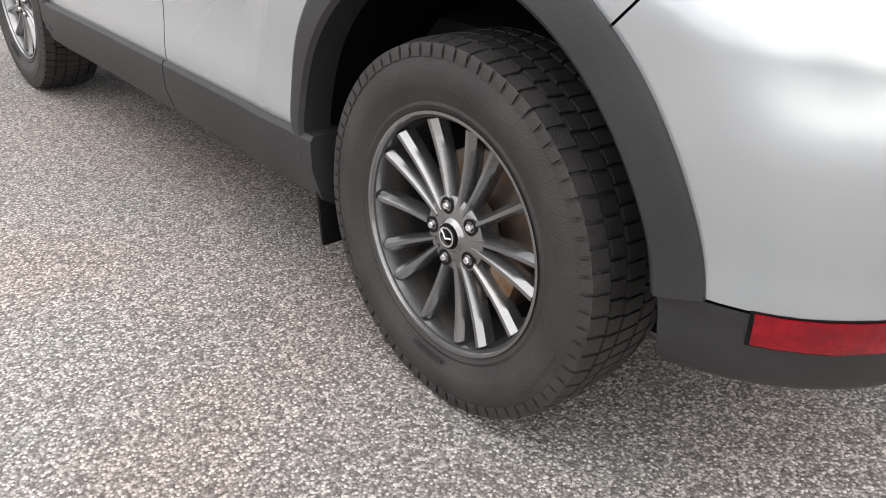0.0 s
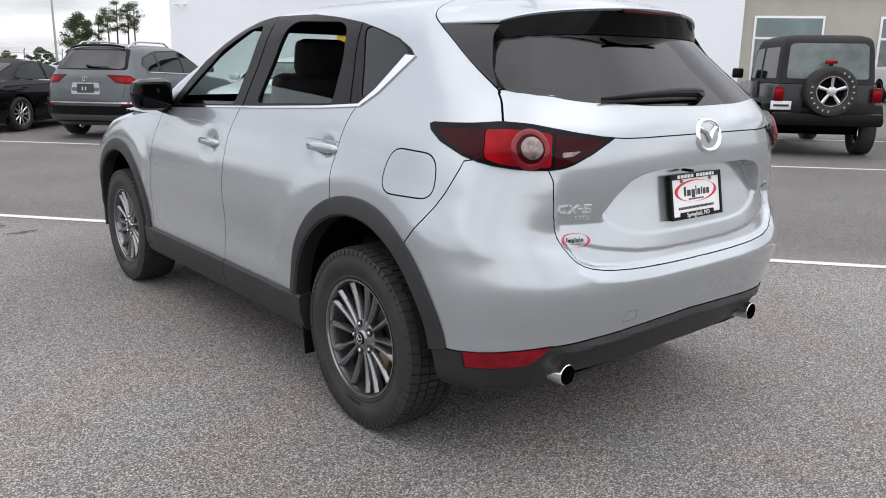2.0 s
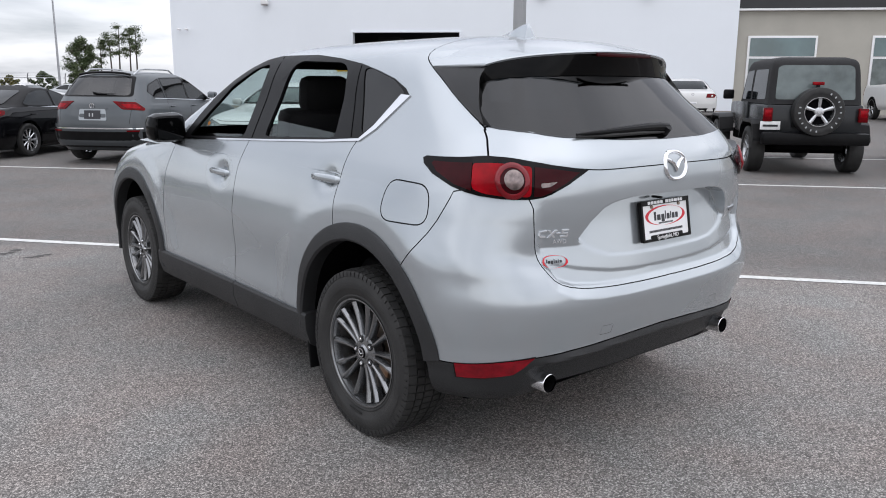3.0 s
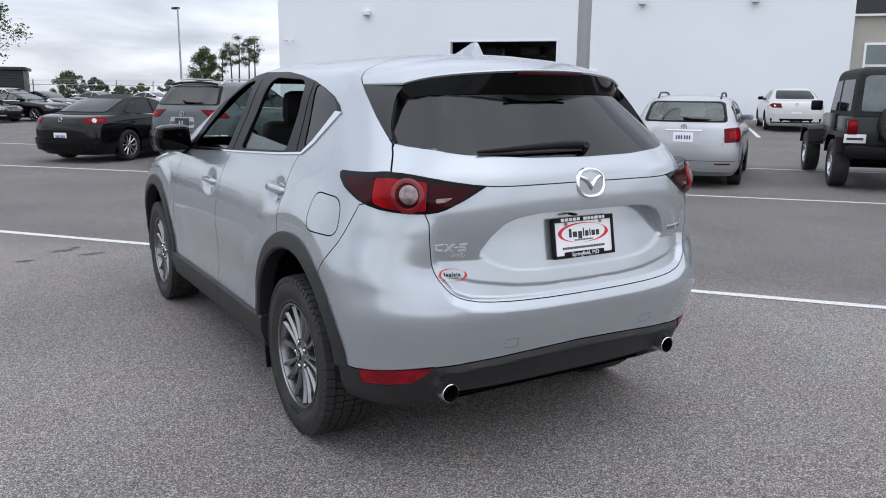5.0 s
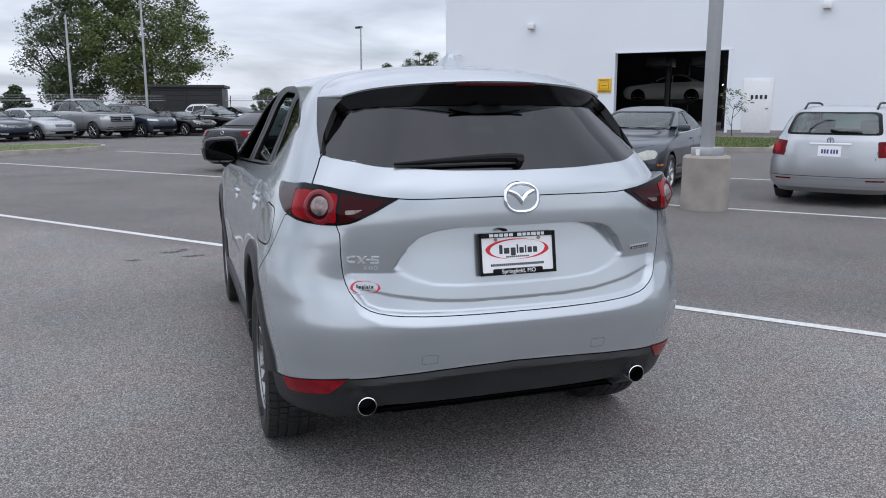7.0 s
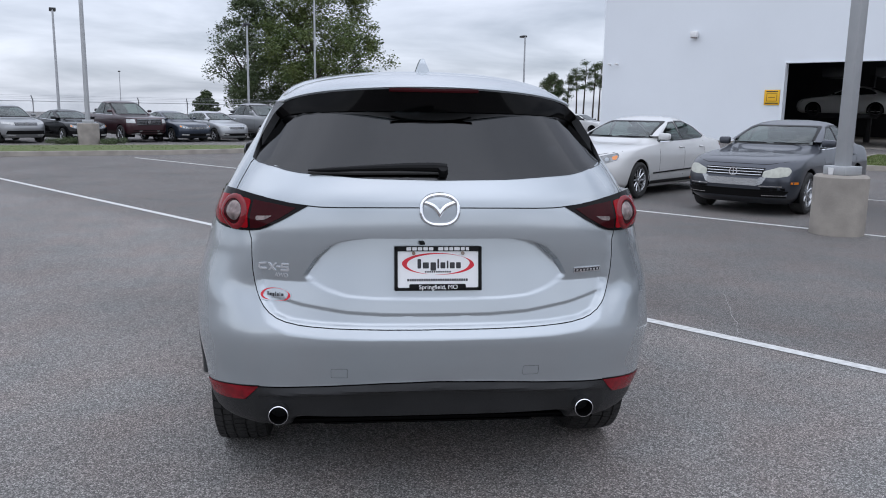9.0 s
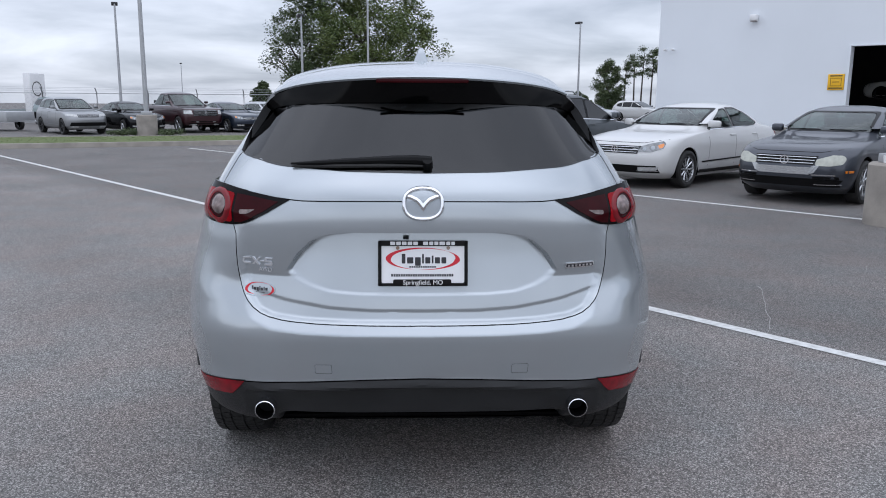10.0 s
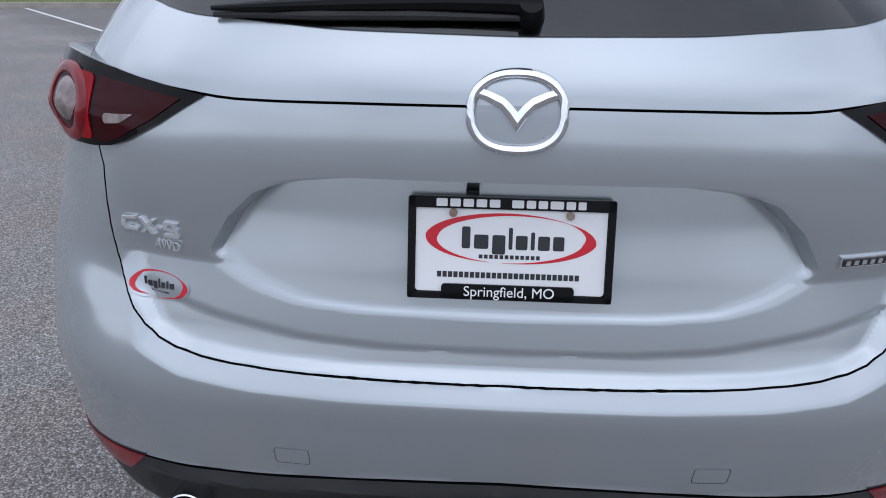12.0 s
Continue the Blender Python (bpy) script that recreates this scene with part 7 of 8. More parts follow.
for nm, lb, kd, pm, s_, n_ in (("sport_utility_car", "red sport utility car behind the far row", "suv", RED_PAINT, -41.5, 33.5), ("sport_utility_car", "white sport utility car behind the far row", "suv", WHITE_PAINT, -37.0, 36.0), ("saloon_car", "brown saloon car behind the far row", "sedan", paint("brown_paint", (0.06, 0.045, 0.04), 0.4), -37.5, 39.2),
                               ("sport_utility_car", "teal sport utility car behind the far row", "suv", TEAL, -47.5, 14.6), ("pickup_truck", "dark pickup truck beside a trailer", "pickup", BLACK_PAINT, -47.0, 8.2), ("van_car", "grey van behind the far row", "suv", GREY_PAINT, -42.0, 29.5), ("saloon_car", "silver saloon car behind the far row", "sedan", MID_GREY, -36.0, 42.6), ("saloon_car", "white saloon car far down the lot", "sedan", WHITE_PAINT, -35.0, 47.0), ("saloon_car", "pale saloon car far down the lot", "sedan", BRIGHT_SILVER, -34.0, 51.0), ("sport_utility_car", "white sport utility car far down the lot", "suv", WHITE_PAINT, -32.0, 55.0)):
    vehicle(nm, lb, kd, pm, lot(s_, n_), U, 1.0, 1.0, 1.08 if nm == "van_car" else 1.0, False, ALLOY, 6, category="truck" if kd == "pickup" else "car")

# amber repeaters and cloudy lamps of the steel grey car
part("lower_grille_frame", jskin.patch([(-0.44, 0.50), (-0.36, 0.47), (0.36, 0.47), (0.44, 0.50), (0.50, 0.60), (0.42, 0.60), (0.38, 0.575), (-0.38, 0.575), (-0.42, 0.60), (-0.50, 0.60)], "front", 0.018, 0.02, 0.08), ALLOY, jetta, "brushed metal frame below the grille")
for sg in (1, -1):
    part("side_marker", jskin.patch([(sg * 0.80, 0.50), (sg * 0.86, 0.50), (sg * 0.86, 0.535), (sg * 0.80, 0.535)], "front", 0.008, 0.012, 0.1), AMBER, jetta, "amber marker")
    part("bumper_strip", jskin.patch([(sg * 0.40, 0.46), (sg * 0.70, 0.46), (sg * 0.70, 0.475), (sg * 0.40, 0.475)], "front", 0.012, 0.014, 0.1), CHROME, jetta, "chrome bumper strip")
    part("fog_intake", jskin.patch([(sg * 0.42, 0.32), (sg * 0.74, 0.32), (sg * 0.74, 0.445), (sg * 0.42, 0.445)], "front", 0.006, 0.012, 0.1), BLACK_TRIM, jetta, "black side intake")


def open_jeep():
    """The boxy off-road car with a soft top and a spare wheel on its tail."""
    rear = lot(4.35, 10.9)
    j = thing("offroad_car", "dark grey boxy off-road car with a black soft top", "car", Matrix.Translation((rear.x, rear.y, 0)) @ pose(0, 0, 0, 0, 0, math.degrees(math.atan2(-N.x, N.y))))
    jp = material("dark_grey_paint", (0.022, 0.024, 0.026), 0.22, 0.0, 0.1, 3.0, spec=0.35)
    part("body", boxed(-0.76, 0.76, -0.62, 1.75, 0.62, 1.18, 0.04), jp, j)
    part("bonnet", boxed(-0.62, 0.62, 1.74, 3.05, 0.70, 1.16, 0.05), jp, j)
    for x in (-1, 1):
        for y in (0.0, 2.95):
            bm = bmesh.new()
            pts = [(x * 0.80, y + a, z) for a, z in ((-0.56, 0.62), (-0.44, 0.86), (-0.30, 0.93), (0.30, 0.93), (0.44, 0.86), (0.56, 0.62))]
            verts, faces = [], []
            for px, py, pz in pts:
                verts += [(x * 0.66, py, pz), (x * 0.94, py, pz - 0.02), (x * 0.94, py, pz - 0.07), (x * 0.66, py, pz - 0.05)]
            for i in range(5):
                for k in range(4):
                    faces.append((i * 4 + k, i * 4 + (k + 1) % 4, i * 4 + 4 + (k + 1) % 4, i * 4 + 4 + k))
            bm.free()
            part("fender_flare", bm_from(verts, faces), BLACK_TRIM, j, "black fender flare")
            make_wheel(j, pose(x * 0.80, y, 0.40, 10, 0, 0 if x < 0 else 180), 0.40, 0.26, 0.235, "plain", ALLOY, 5)
        tl = part("tail_lamp", boxed(-0.075, 0.075, -0.035, 0.035, -0.115, 0.115, 0.015), DEEP_RED, j, "dark red tail lamp in a black surround", pose(x * 0.75, -0.645, 1.01))
        part("bright_cell", boxed(-0.05, 0.05, -0.038, -0.034, -0.03, 0.08, 0.001), RED_LENS, tl)
        part("door_mirror", boxed(-0.10, 0.10, -0.04, 0.04, -0.09, 0.09, 0.03), BLACK_TRIM, j, "black mirror", pose(x * 0.96, 1.62, 1.32))
        part("door", boxed(-0.02, 0.02, 0.75, 1.70, 0.66, 1.19, 0.015), jp, j, at=pose(x * 0.775, 0, 0))
    # soft top with windows
    rows = [(1.18, 0.745, -0.61, 1.55), (1.48, 0.725, -0.56, 1.42), (1.84, 0.685, -0.50, 1.26), (1.925, 0.63, -0.42, 1.15), (1.955, 0.52, -0.32, 1.05)]
    sk = Skin([(z, w, a, b, 9) for z, w, a, b in rows], np.linspace(1.18, 1.955, 20), 14, 12, 10, 0.30, 0.3)
    part("soft_top", mesh_of("soft_top", sk.verts, sk.faces), SOFT_TOP, j, "black fabric top")
    part("back_window", sk.patch(rounded([(-0.64, 1.26), (0.62, 1.26), (0.59, 1.78), (0.52, 1.82), (-0.54, 1.82), (-0.61, 1.78)], 0.05), "rear", 0.006, 0.012, 0.06), PALE_GLASS, j, "clear plastic back window")
    for v in ("left", "right"):
        part("side_window", sk.patch(rounded([(-0.35, 1.26), (0.62, 1.24), (0.60, 1.76), (-0.30, 1.76)], 0.05), v, 0.006, 0.012, 0.08), DIM_GLASS, j)
        part("side_window", sk.patch(rounded([(0.76, 1.24), (1.40, 1.24), (1.22, 1.74), (0.74, 1.76)], 0.05), v, 0.006, 0.012, 0.08), DIM_GLASS, j)
    part("rear_bumper", boxed(-0.84, 0.84, -0.82, -0.64, 0.52, 0.72, 0.03), BLACK_TRIM, j, "black plastic bumper")
    spare = make_wheel(j, pose(-0.01, -0.80, 1.07, 0, 0, 90), 0.40, 0.25, 0.235, "plain", ALLOY, 5)
    spare.name = "spare_wheel"
    for k in range(15):
        a = math.pi * (0.15 + 0.09 * k) + (0.5 if k > 7 else 0)
        part("tyre_letter", boxed(-0.002, 0.002, -0.010, 0.010, -0.016, 0.016), GALV, spare, at=Matrix.Rotation(a, 4, "X") @ Matrix.Translation((-0.1285, 0, 0.318)), smooth=0)
    part("high_brake_lamp", boxed(-0.09, 0.09, -0.72, -0.66, 1.50, 1.55, 0.01), RED_LENS, j, "red high brake lamp", pose(-0.01, 0, 0))
    part("lamp_bracket", boxed(-0.03, 0.03, -0.70, -0.66, 1.10, 1.51, 0.005), BLACK_TRIM, j, at=pose(-0.01, 0, 0))
    pl = part("rear_plate", boxed(-0.16, 0.16, -0.665, -0.645, 0.76, 0.90, 0.004), WHITE, j, "white paper plate with dark marks", pose(-0.70, 0, 0))
    part("plate_bar", boxed(-0.12, 0.12, -0.672, -0.666, 0.81, 0.845), INK, pl)
    part("tailgate_hinge", boxed(-0.02, 0.04, -0.67, -0.62, 0.80, 1.08, 0.008), BLACK_TRIM, j, at=pose(-0.34, 0, 0))
    part("underbody", boxed(-0.55, 0.55, -0.5, 3.0, 0.42, 0.62, 0.03), DARK, j)
    part("axle", boxed(-0.70, 0.70, -0.06, 0.06, 0.33, 0.45, 0.03), DARK, j)


open_jeep()


# ---- workshop, showroom ----
def build_workshop():
    g = 0.3
    b = thing("workshop_building", "tall white metal workshop with an open bay", "building", Matrix.Translation(lot(0, 0)) @ pose(0, 0, 0, 0, 0, LOT_YAW), kind="structure")
    # own frame: x along the wall, y away from the lane
    T, D, H = 0.25, 22.0, 9.0
    bay0, bay1, bay_h = -9.4, -4.42, 3.72
    part("wall", boxed(-18.1, bay0, 32.0, 32 + T, 0.0, H), WALL_WHITE, b)
    part("wall", boxed(bay1, 7.35, 32.0, 32 + T, 0.0, H), WALL_WHITE, b)
    part("wall", boxed(bay0, bay1, 32.0, 32 + T, bay_h, H), WALL_WHITE, b)
    part("wall", boxed(-18.1, -18.1 + T, 32 + T, 32 + D, 0.0, H), WALL_WHITE, b)
    part("wall", boxed(7.35 - T, 7.35, 32 + T, 32 + D, 0.0, H), WALL_WHITE, b)
    # the back wall's charcoal puts the open bay's dimness into its colour
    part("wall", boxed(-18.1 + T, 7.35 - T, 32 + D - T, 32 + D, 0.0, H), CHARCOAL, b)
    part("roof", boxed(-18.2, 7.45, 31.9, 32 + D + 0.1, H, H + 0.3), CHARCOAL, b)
    part("wall_base", boxed(-18.12, bay0, 31.97, 32.0, 0.0, g + 0.12), CONCRETE, b)
    part("wall_base", boxed(bay1, 7.36, 31.97, 32.0, 0.0, g + 0.12), CONCRETE, b)
    # standing ribs of the metal cladding
    x = -17.9
    rib = mesh_of("wall_rib", *prism([(-0.003, 0.0), (0.003, 0.0), (0.003, 1.0), (-0.003, 1.0)], "rear", 31.9975, 31.999), smooth=0)
    rib.materials.append(WALL_WHITE)
    k = 0
    while x < 7.2:
        z0 = bay_h if bay0 - 0.05 < x < bay1 + 0.05 else g + 0.12
        ob = new("wall_rib", rib)
        ob.parent, ob.matrix_basis = b, pose(x, 0, z0) @ Matrix.Diagonal((1, 1, H - z0, 1))
        x += 1.02
    # bay frame, interior
    for x in (bay0, bay1):
        part("bay_frame", boxed(x - 0.06, x + 0.06, 31.93, 32.3, g, bay_h + 0.06), WALL_WHITE, b)
    part("bay_frame", boxed(bay0 - 0.06, bay1 + 0.06, 31.97, 32.3, bay_h, bay_h + 0.05), WALL_WHITE, b)
    part("bay_floor", boxed(-17.8, 7.0, 32.25, 53.6, g - 0.1, g + 0.02), CONCRETE, b)
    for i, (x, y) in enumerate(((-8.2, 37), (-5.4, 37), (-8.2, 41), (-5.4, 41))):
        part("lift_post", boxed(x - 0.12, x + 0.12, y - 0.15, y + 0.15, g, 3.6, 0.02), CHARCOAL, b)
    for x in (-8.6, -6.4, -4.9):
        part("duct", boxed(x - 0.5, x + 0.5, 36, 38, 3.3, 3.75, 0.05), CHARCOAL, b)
    lamp_m = material("strip_lamp", (0.95, 0.97, 1.0), 0.5, emit=16.0)
    for x, y in ((-6.9, 47), (-8.9, 44), (-4.8, 46)):
        part("strip_lamp", boxed(x - 0.5, x + 0.5, y - 0.05, y + 0.05, 2.6, 2.66), lamp_m, b)
    # side door with its number as bars
    part("door_frame", boxed(-3.80, -2.66, 31.955, 31.999, g, 2.52, 0.01), WHITE, b)
    dr = part("side_door", boxed(-3.72, -2.74, 31.935, 31.954, g + 0.02, 2.44, 0.006), WHITE, b, "white steel side door")
    for k in range(4):
        part("number_bar", boxed(-3.50 + 0.18 * k, -3.40 + 0.18 * k, 31.925, 31.934, 1.70, 1.86), INK, dr)
    part("door_lever", boxed(-2.90, -2.80, 31.90, 31.93, 1.30, 1.34, 0.008), STEEL, dr)
    for x, z in ((-13.42, 5.08), (-0.89, 5.30), (3.6, 5.3)):
        L = part("wall_lamp", boxed(x - 0.16, x + 0.16, 31.72, 31.97, z - 0.14, z + 0.14, 0.05), WHITE, b, "white wall light")
        part("lamp_lens", boxed(x - 0.12, x + 0.12, 31.74, 31.92, z - 0.165, z - 0.145), LENS, L)
    for x in (-17.63, -17.25):
        c = part("security_camera", boxed(x - 0.06, x + 0.06, 31.70, 31.90, 3.84, 3.92, 0.03), WHITE, b, "small white camera")
        part("camera_bracket", boxed(x - 0.02, x + 0.02, 31.88, 31.97, 3.83, 3.87), WHITE, c)
    sg = part("warning_sign", boxed(-10.13, -9.49, 31.95, 31.985, 2.00, 2.63, 0.004), YELLOW, b, "yellow warning sign with dark marks")
    for z0, z1, w in ((2.54, 2.58, 0.24), (2.05, 2.09, 0.27)):
        part("sign_bar", boxed(-9.81 - w, -9.81 + w, 31.943, 31.949, z0, z1), INK, sg)
    for x0, x1, z0, z1 in ((-10.03, -9.59, 2.46, 2.48), (-10.03, -9.59, 2.15, 2.17), (-10.03, -10.01, 2.17, 2.46), (-9.61, -9.59, 2.17, 2.46), (-9.95, -9.68, 2.30, 2.33)):
        part("sign_bar", boxed(x0, x1, 31.943, 31.949, z0, z1), material("sign_brown", (0.25, 0.12, 0.01), 0.6), sg)
    # showroom wing
    s = thing("showroom_building", "beige showroom with a charcoal fascia and white window frames", "building", b.matrix_basis.copy(), kind="structure")
    part("wall", boxed(7.36, 46, 32.3, 32.6, 0.0, 4.62), BEIGE, s)
    part("fascia", boxed(7.36, 46, 32.1, 32.6, 4.66, 6.2), CHARCOAL, s)
    part("fascia_trim", boxed(7.36, 46, 32.06, 32.4, 4.58, 4.66), WHITE, s)
    part("side_wall", boxed(45.7, 46, 32.6, 50, 0.0, 6.2), BEIGE, s)
    part("roof", boxed(7.36, 46, 32.6, 50, 5.9, 6.1), CHARCOAL, s)
    part("back_wall", boxed(7.36, 46, 50, 50.3, 0.0, 6.2), BEIGE, s)
    for x0, x1 in ((7.85, 10.65), (12.8, 16.4), (18.4, 22.0), (24.0, 27.6)):
        w = part("window_frame", boxed(x0, x1, 32.24, 32.30, 0.9, 3.56, 0.01), WHITE, s, "white window frame")
        part("pane", boxed(x0 + 0.09, x1 - 0.09, 32.22, 32.236, 2.72, 3.47), material("blue_green_glass", (0.10, 0.17, 0.18), 0.05, 0, 0.4, 0.8, coat=1.0), w)
        part("pane", boxed(x0 + 0.09, x1 - 0.09, 32.22, 32.236, 0.99, 2.62), PALE_GLASS, w)


build_workshop()
# a white car on the lift inside the bay
lifted, _ = vehicle("saloon_car", "white saloon car raised on a workshop lift", "sedan", WHITE_PAINT, lot(-10.3, 40.0), -U, 1.0, 1.0, 1.0, False, BLACK_ALLOY, 6)
lifted.matrix_basis = Matrix.Translation((0, 0, 1.25)) @ lifted.matrix_basis
part("lift_arm", boxed(-0.5, 0.5, 0.2, 2.6, -0.05, 0.18, 0.02), CHARCOAL, lifted)
part("lift_leg", boxed(-0.15, 0.15, 1.2, 1.5, -1.25, -0.05, 0.02), CHARCOAL, lifted)


# ---- poles, islands, fence, hut, sign ----
def light_pole(x, y, height, radius, base_r, base_h, square=False, heads=True, label="grey steel light pole on a concrete base"):
    z = rise(x, y)
    t = thing("light_pole", label, "street lamp", Matrix.Translation((x, y, z)) @ pose(0, 0, 0, 0, 0, 20), group="lot lighting")
    if base_h:
        v, f = lathe([(0, 0.0), (base_r, 0.0), (base_r, base_h - 0.03), (base_r - 0.03, base_h), (0, base_h)], 40)
        bm = bm_from(v, f)
        bmesh.ops.rotate(bm, verts=bm.verts, matrix=Matrix.Rotation(radians(-90), 3, "Y"))
        part("base", bm, CONCRETE, t, "cast concrete base")
        part("base_plate", boxed(-radius * 2.2, radius * 2.2, -radius * 2.2, radius * 2.2, base_h, base_h + 0.12 * (base_r / 0.35), 0.01), GALV, t)
    bm = bmesh.new()
    if square:
        box(bm, -radius, radius, -radius, radius, base_h, height, 0.012)
    else:
        tube(bm, [(0, 0, base_h), (0, 0, height * 0.5), (0, 0, height)], [radius, radius * 0.8, radius * 0.6], 12)
    part("pole", bm, GALV, t)
    if heads:
        h = part("lamp_head", boxed(-0.18, 0.18, -0.05, 0.65, height - 0.06, height + 0.10, 0.03), CHARCOAL, t, "dark flat lamp head")
        part("lamp_lens", boxed(-0.13, 0.13, 0.15, 0.58, height - 0.075, height - 0.062), LENS, h)
    return t


p = lot(-0.49, 8.55)
light_pole(p.x, p.y, 9.5, 0.075, 0.335, 0.78, True)
cup = thing("paper_cup", "small white paper cup on a concrete lamp base", "cup", Matrix.Translation((p.x - 0.17, p.y - 0.02, 0.781)))
bm = bmesh.new()
tube(bm, [(0, 0, 0), (0, 0, 0.09)], [0.030, 0.040], 14)
part("cup_body", bm, WHITE, cup)
light_pole(-11.3, 30.6, 11.0, 0.10, 0.42, 0.95)
light_pole(-17.65, 45.4, 7.1, 0.09, 0.3, 0.4)
light_pole(-6.8, 46.1, 6.6, 0.085, 0.3, 0.4)
light_pole(-2.9, 48.4, 9.5, 0.085, 0.3, 0.4)
light_pole(14.15, 64.7, 8.1, 0.10, 0.3, 0.4)
light_pole(-38, 130, 8.0, 0.08, 0.3, 0.3)


def island(name, outline, height, label):
    """A kerbed grass bed: a concrete rim and a mound of grass."""
    t = thing(name, label, "planting bed", kind="structure")
    z = [rise(x, y) for x, y in outline]
    cx, cy = sum(p[0] for p in outline) / len(outline), sum(p[1] for p in outline) / len(outline)

    def inset(d):
        out = []
        for i, p in enumerate(outline):
            a, b = Vector(outline[i - 1]), Vector(outline[(i + 1) % len(outline)])
            q = Vector(p)
            n1, n2 = (q - a).normalized(), (b - q).normalized()
            m = Vector((-(n1.y + n2.y), n1.x + n2.x)).normalized()
            out.append(q + m * d)
        return out
    rings = [(inset(0), 0.0), (inset(0.02), height), (inset(0.16), height + 0.005), (inset(0.17), height - 0.02)]
    n = len(outline)
    verts = [(p[0], p[1], zz + h) for ring, h in rings for p, zz in zip(ring, z)]
    faces = [(k * n + i, k * n + (i + 1) % n, (k + 1) * n + (i + 1) % n, (k + 1) * n + i) for k in range(3) for i in range(n)]
    part("kerb", mesh_of("kerb", verts, faces), CONCRETE, t, "pale concrete kerb")
    bm = bmesh.new()
    f = bm.faces.new([bm.verts.new((p[0], p[1], zz + height - 0.012)) for p, zz in zip(inset(0.165), z)])
    part("turf", bm, GRASS, t, "mown grass")
    # blades that break the edge and the surface
    rng = random.Random(len(outline) * 7)
    ins = inset(0.2)
    xs, ys = [p[0] for p in ins], [p[1] for p in ins]
    verts, faces = [], []

    def inside(x, y):
        c = False
        for i in range(n):
            x1, y1, x2, y2 = *ins[i - 1], *ins[i]
            if (y1 > y) != (y2 > y) and x < (x2 - x1) * (y - y1) / (y2 - y1) + x1:
                c = not c
        return c
    k = 0
    while k < 14000:
        x, y = rng.uniform(max(min(xs), -26), max(xs)), rng.uniform(min(ys), max(ys))
        k += 1
        if inside(x, y):
            a, h, w = rng.uniform(0, 6.28), rng.uniform(0.015, 0.045), rng.uniform(0.006, 0.014)
            b = len(verts)
            zz = rise(x, y) + height - 0.012
            verts += [(x - w * math.cos(a), y - w * math.sin(a), zz), (x + w * math.cos(a), y + w * math.sin(a), zz), (x + rng.uniform(-0.03, 0.03), y + rng.uniform(-0.03, 0.03), zz + h)]
            faces.append((b, b + 1, b + 2))
    tagged(part("grass_tufts", mesh_of("grass_tufts", verts, faces, 0), GRASS, t), kind="stuff")
    return t


island("grass_island", [(-40, 8.8), (-12.55, 19.84), (-6.3, 22.3), (-4.4, 23.6), (-3.5, 24.8), (-3.6, 26.0), (-4.6, 27.0), (-7.5, 27.4), (-14.96, 24.4), (-40, 14.3)], 0.14, "kerbed grass strip along the lane")
e0, e1, e2, e3 = lot(-4.25, 21.0), lot(-1.2, 21.4), lot(-1.2, 26.0), lot(-4.25, 26.0)
island("grass_bed", [(e0.x, e0.y), (e1.x, e1.y), (e2.x, e2.y), (e3.x, e3.y)], 0.14, "kerbed grass bed by the workshop door")


def leaf_mesh(centres, count, spread, size, seed):
    rng = random.Random(seed)
    verts, faces = [], []
    for c, sp in centres:
        for _ in range(count):
            d = Vector((rng.gauss(0, 1), rng.gauss(0, 1), rng.gauss(0, 0.7)))
            if d.length > 1.7:
                d *= 1.7 / d.length * rng.random()
            p = Vector(c) + d * sp * spread
            a, b = Vector((rng.uniform(-1, 1), rng.uniform(-1, 1), rng.uniform(-0.6, 0.6))).normalized(), Vector((rng.uniform(-1, 1), rng.uniform(-1, 1), rng.uniform(-1, 1))).normalized()
            s = size * rng.uniform(0.6, 1.4)
            k = len(verts)
            verts += [p - a * s, p + b * s * 0.5, p + a * s, p - b * s * 0.5]
            faces.append((k, k + 1, k + 2, k + 3))
    return verts, faces


LEAF = {c: material(n, col, 0.6, 0, 0.5, 0.6, color2=col2) for c, n, col, col2 in (("green", "summer_leaves", (0.070, 0.108, 0.024), (0.115, 0.135, 0.034)), ("dark", "dark_leaves", (0.055, 0.085, 0.030), (0.08, 0.10, 0.04)), ("dry", "yellowing_leaves", (0.16, 0.14, 0.04), (0.08, 0.10, 0.03)))}
BARK = material("grey_brown_bark", (0.07, 0.058, 0.048), 0.9, 0, 0.4, 3, 0.5, 30)


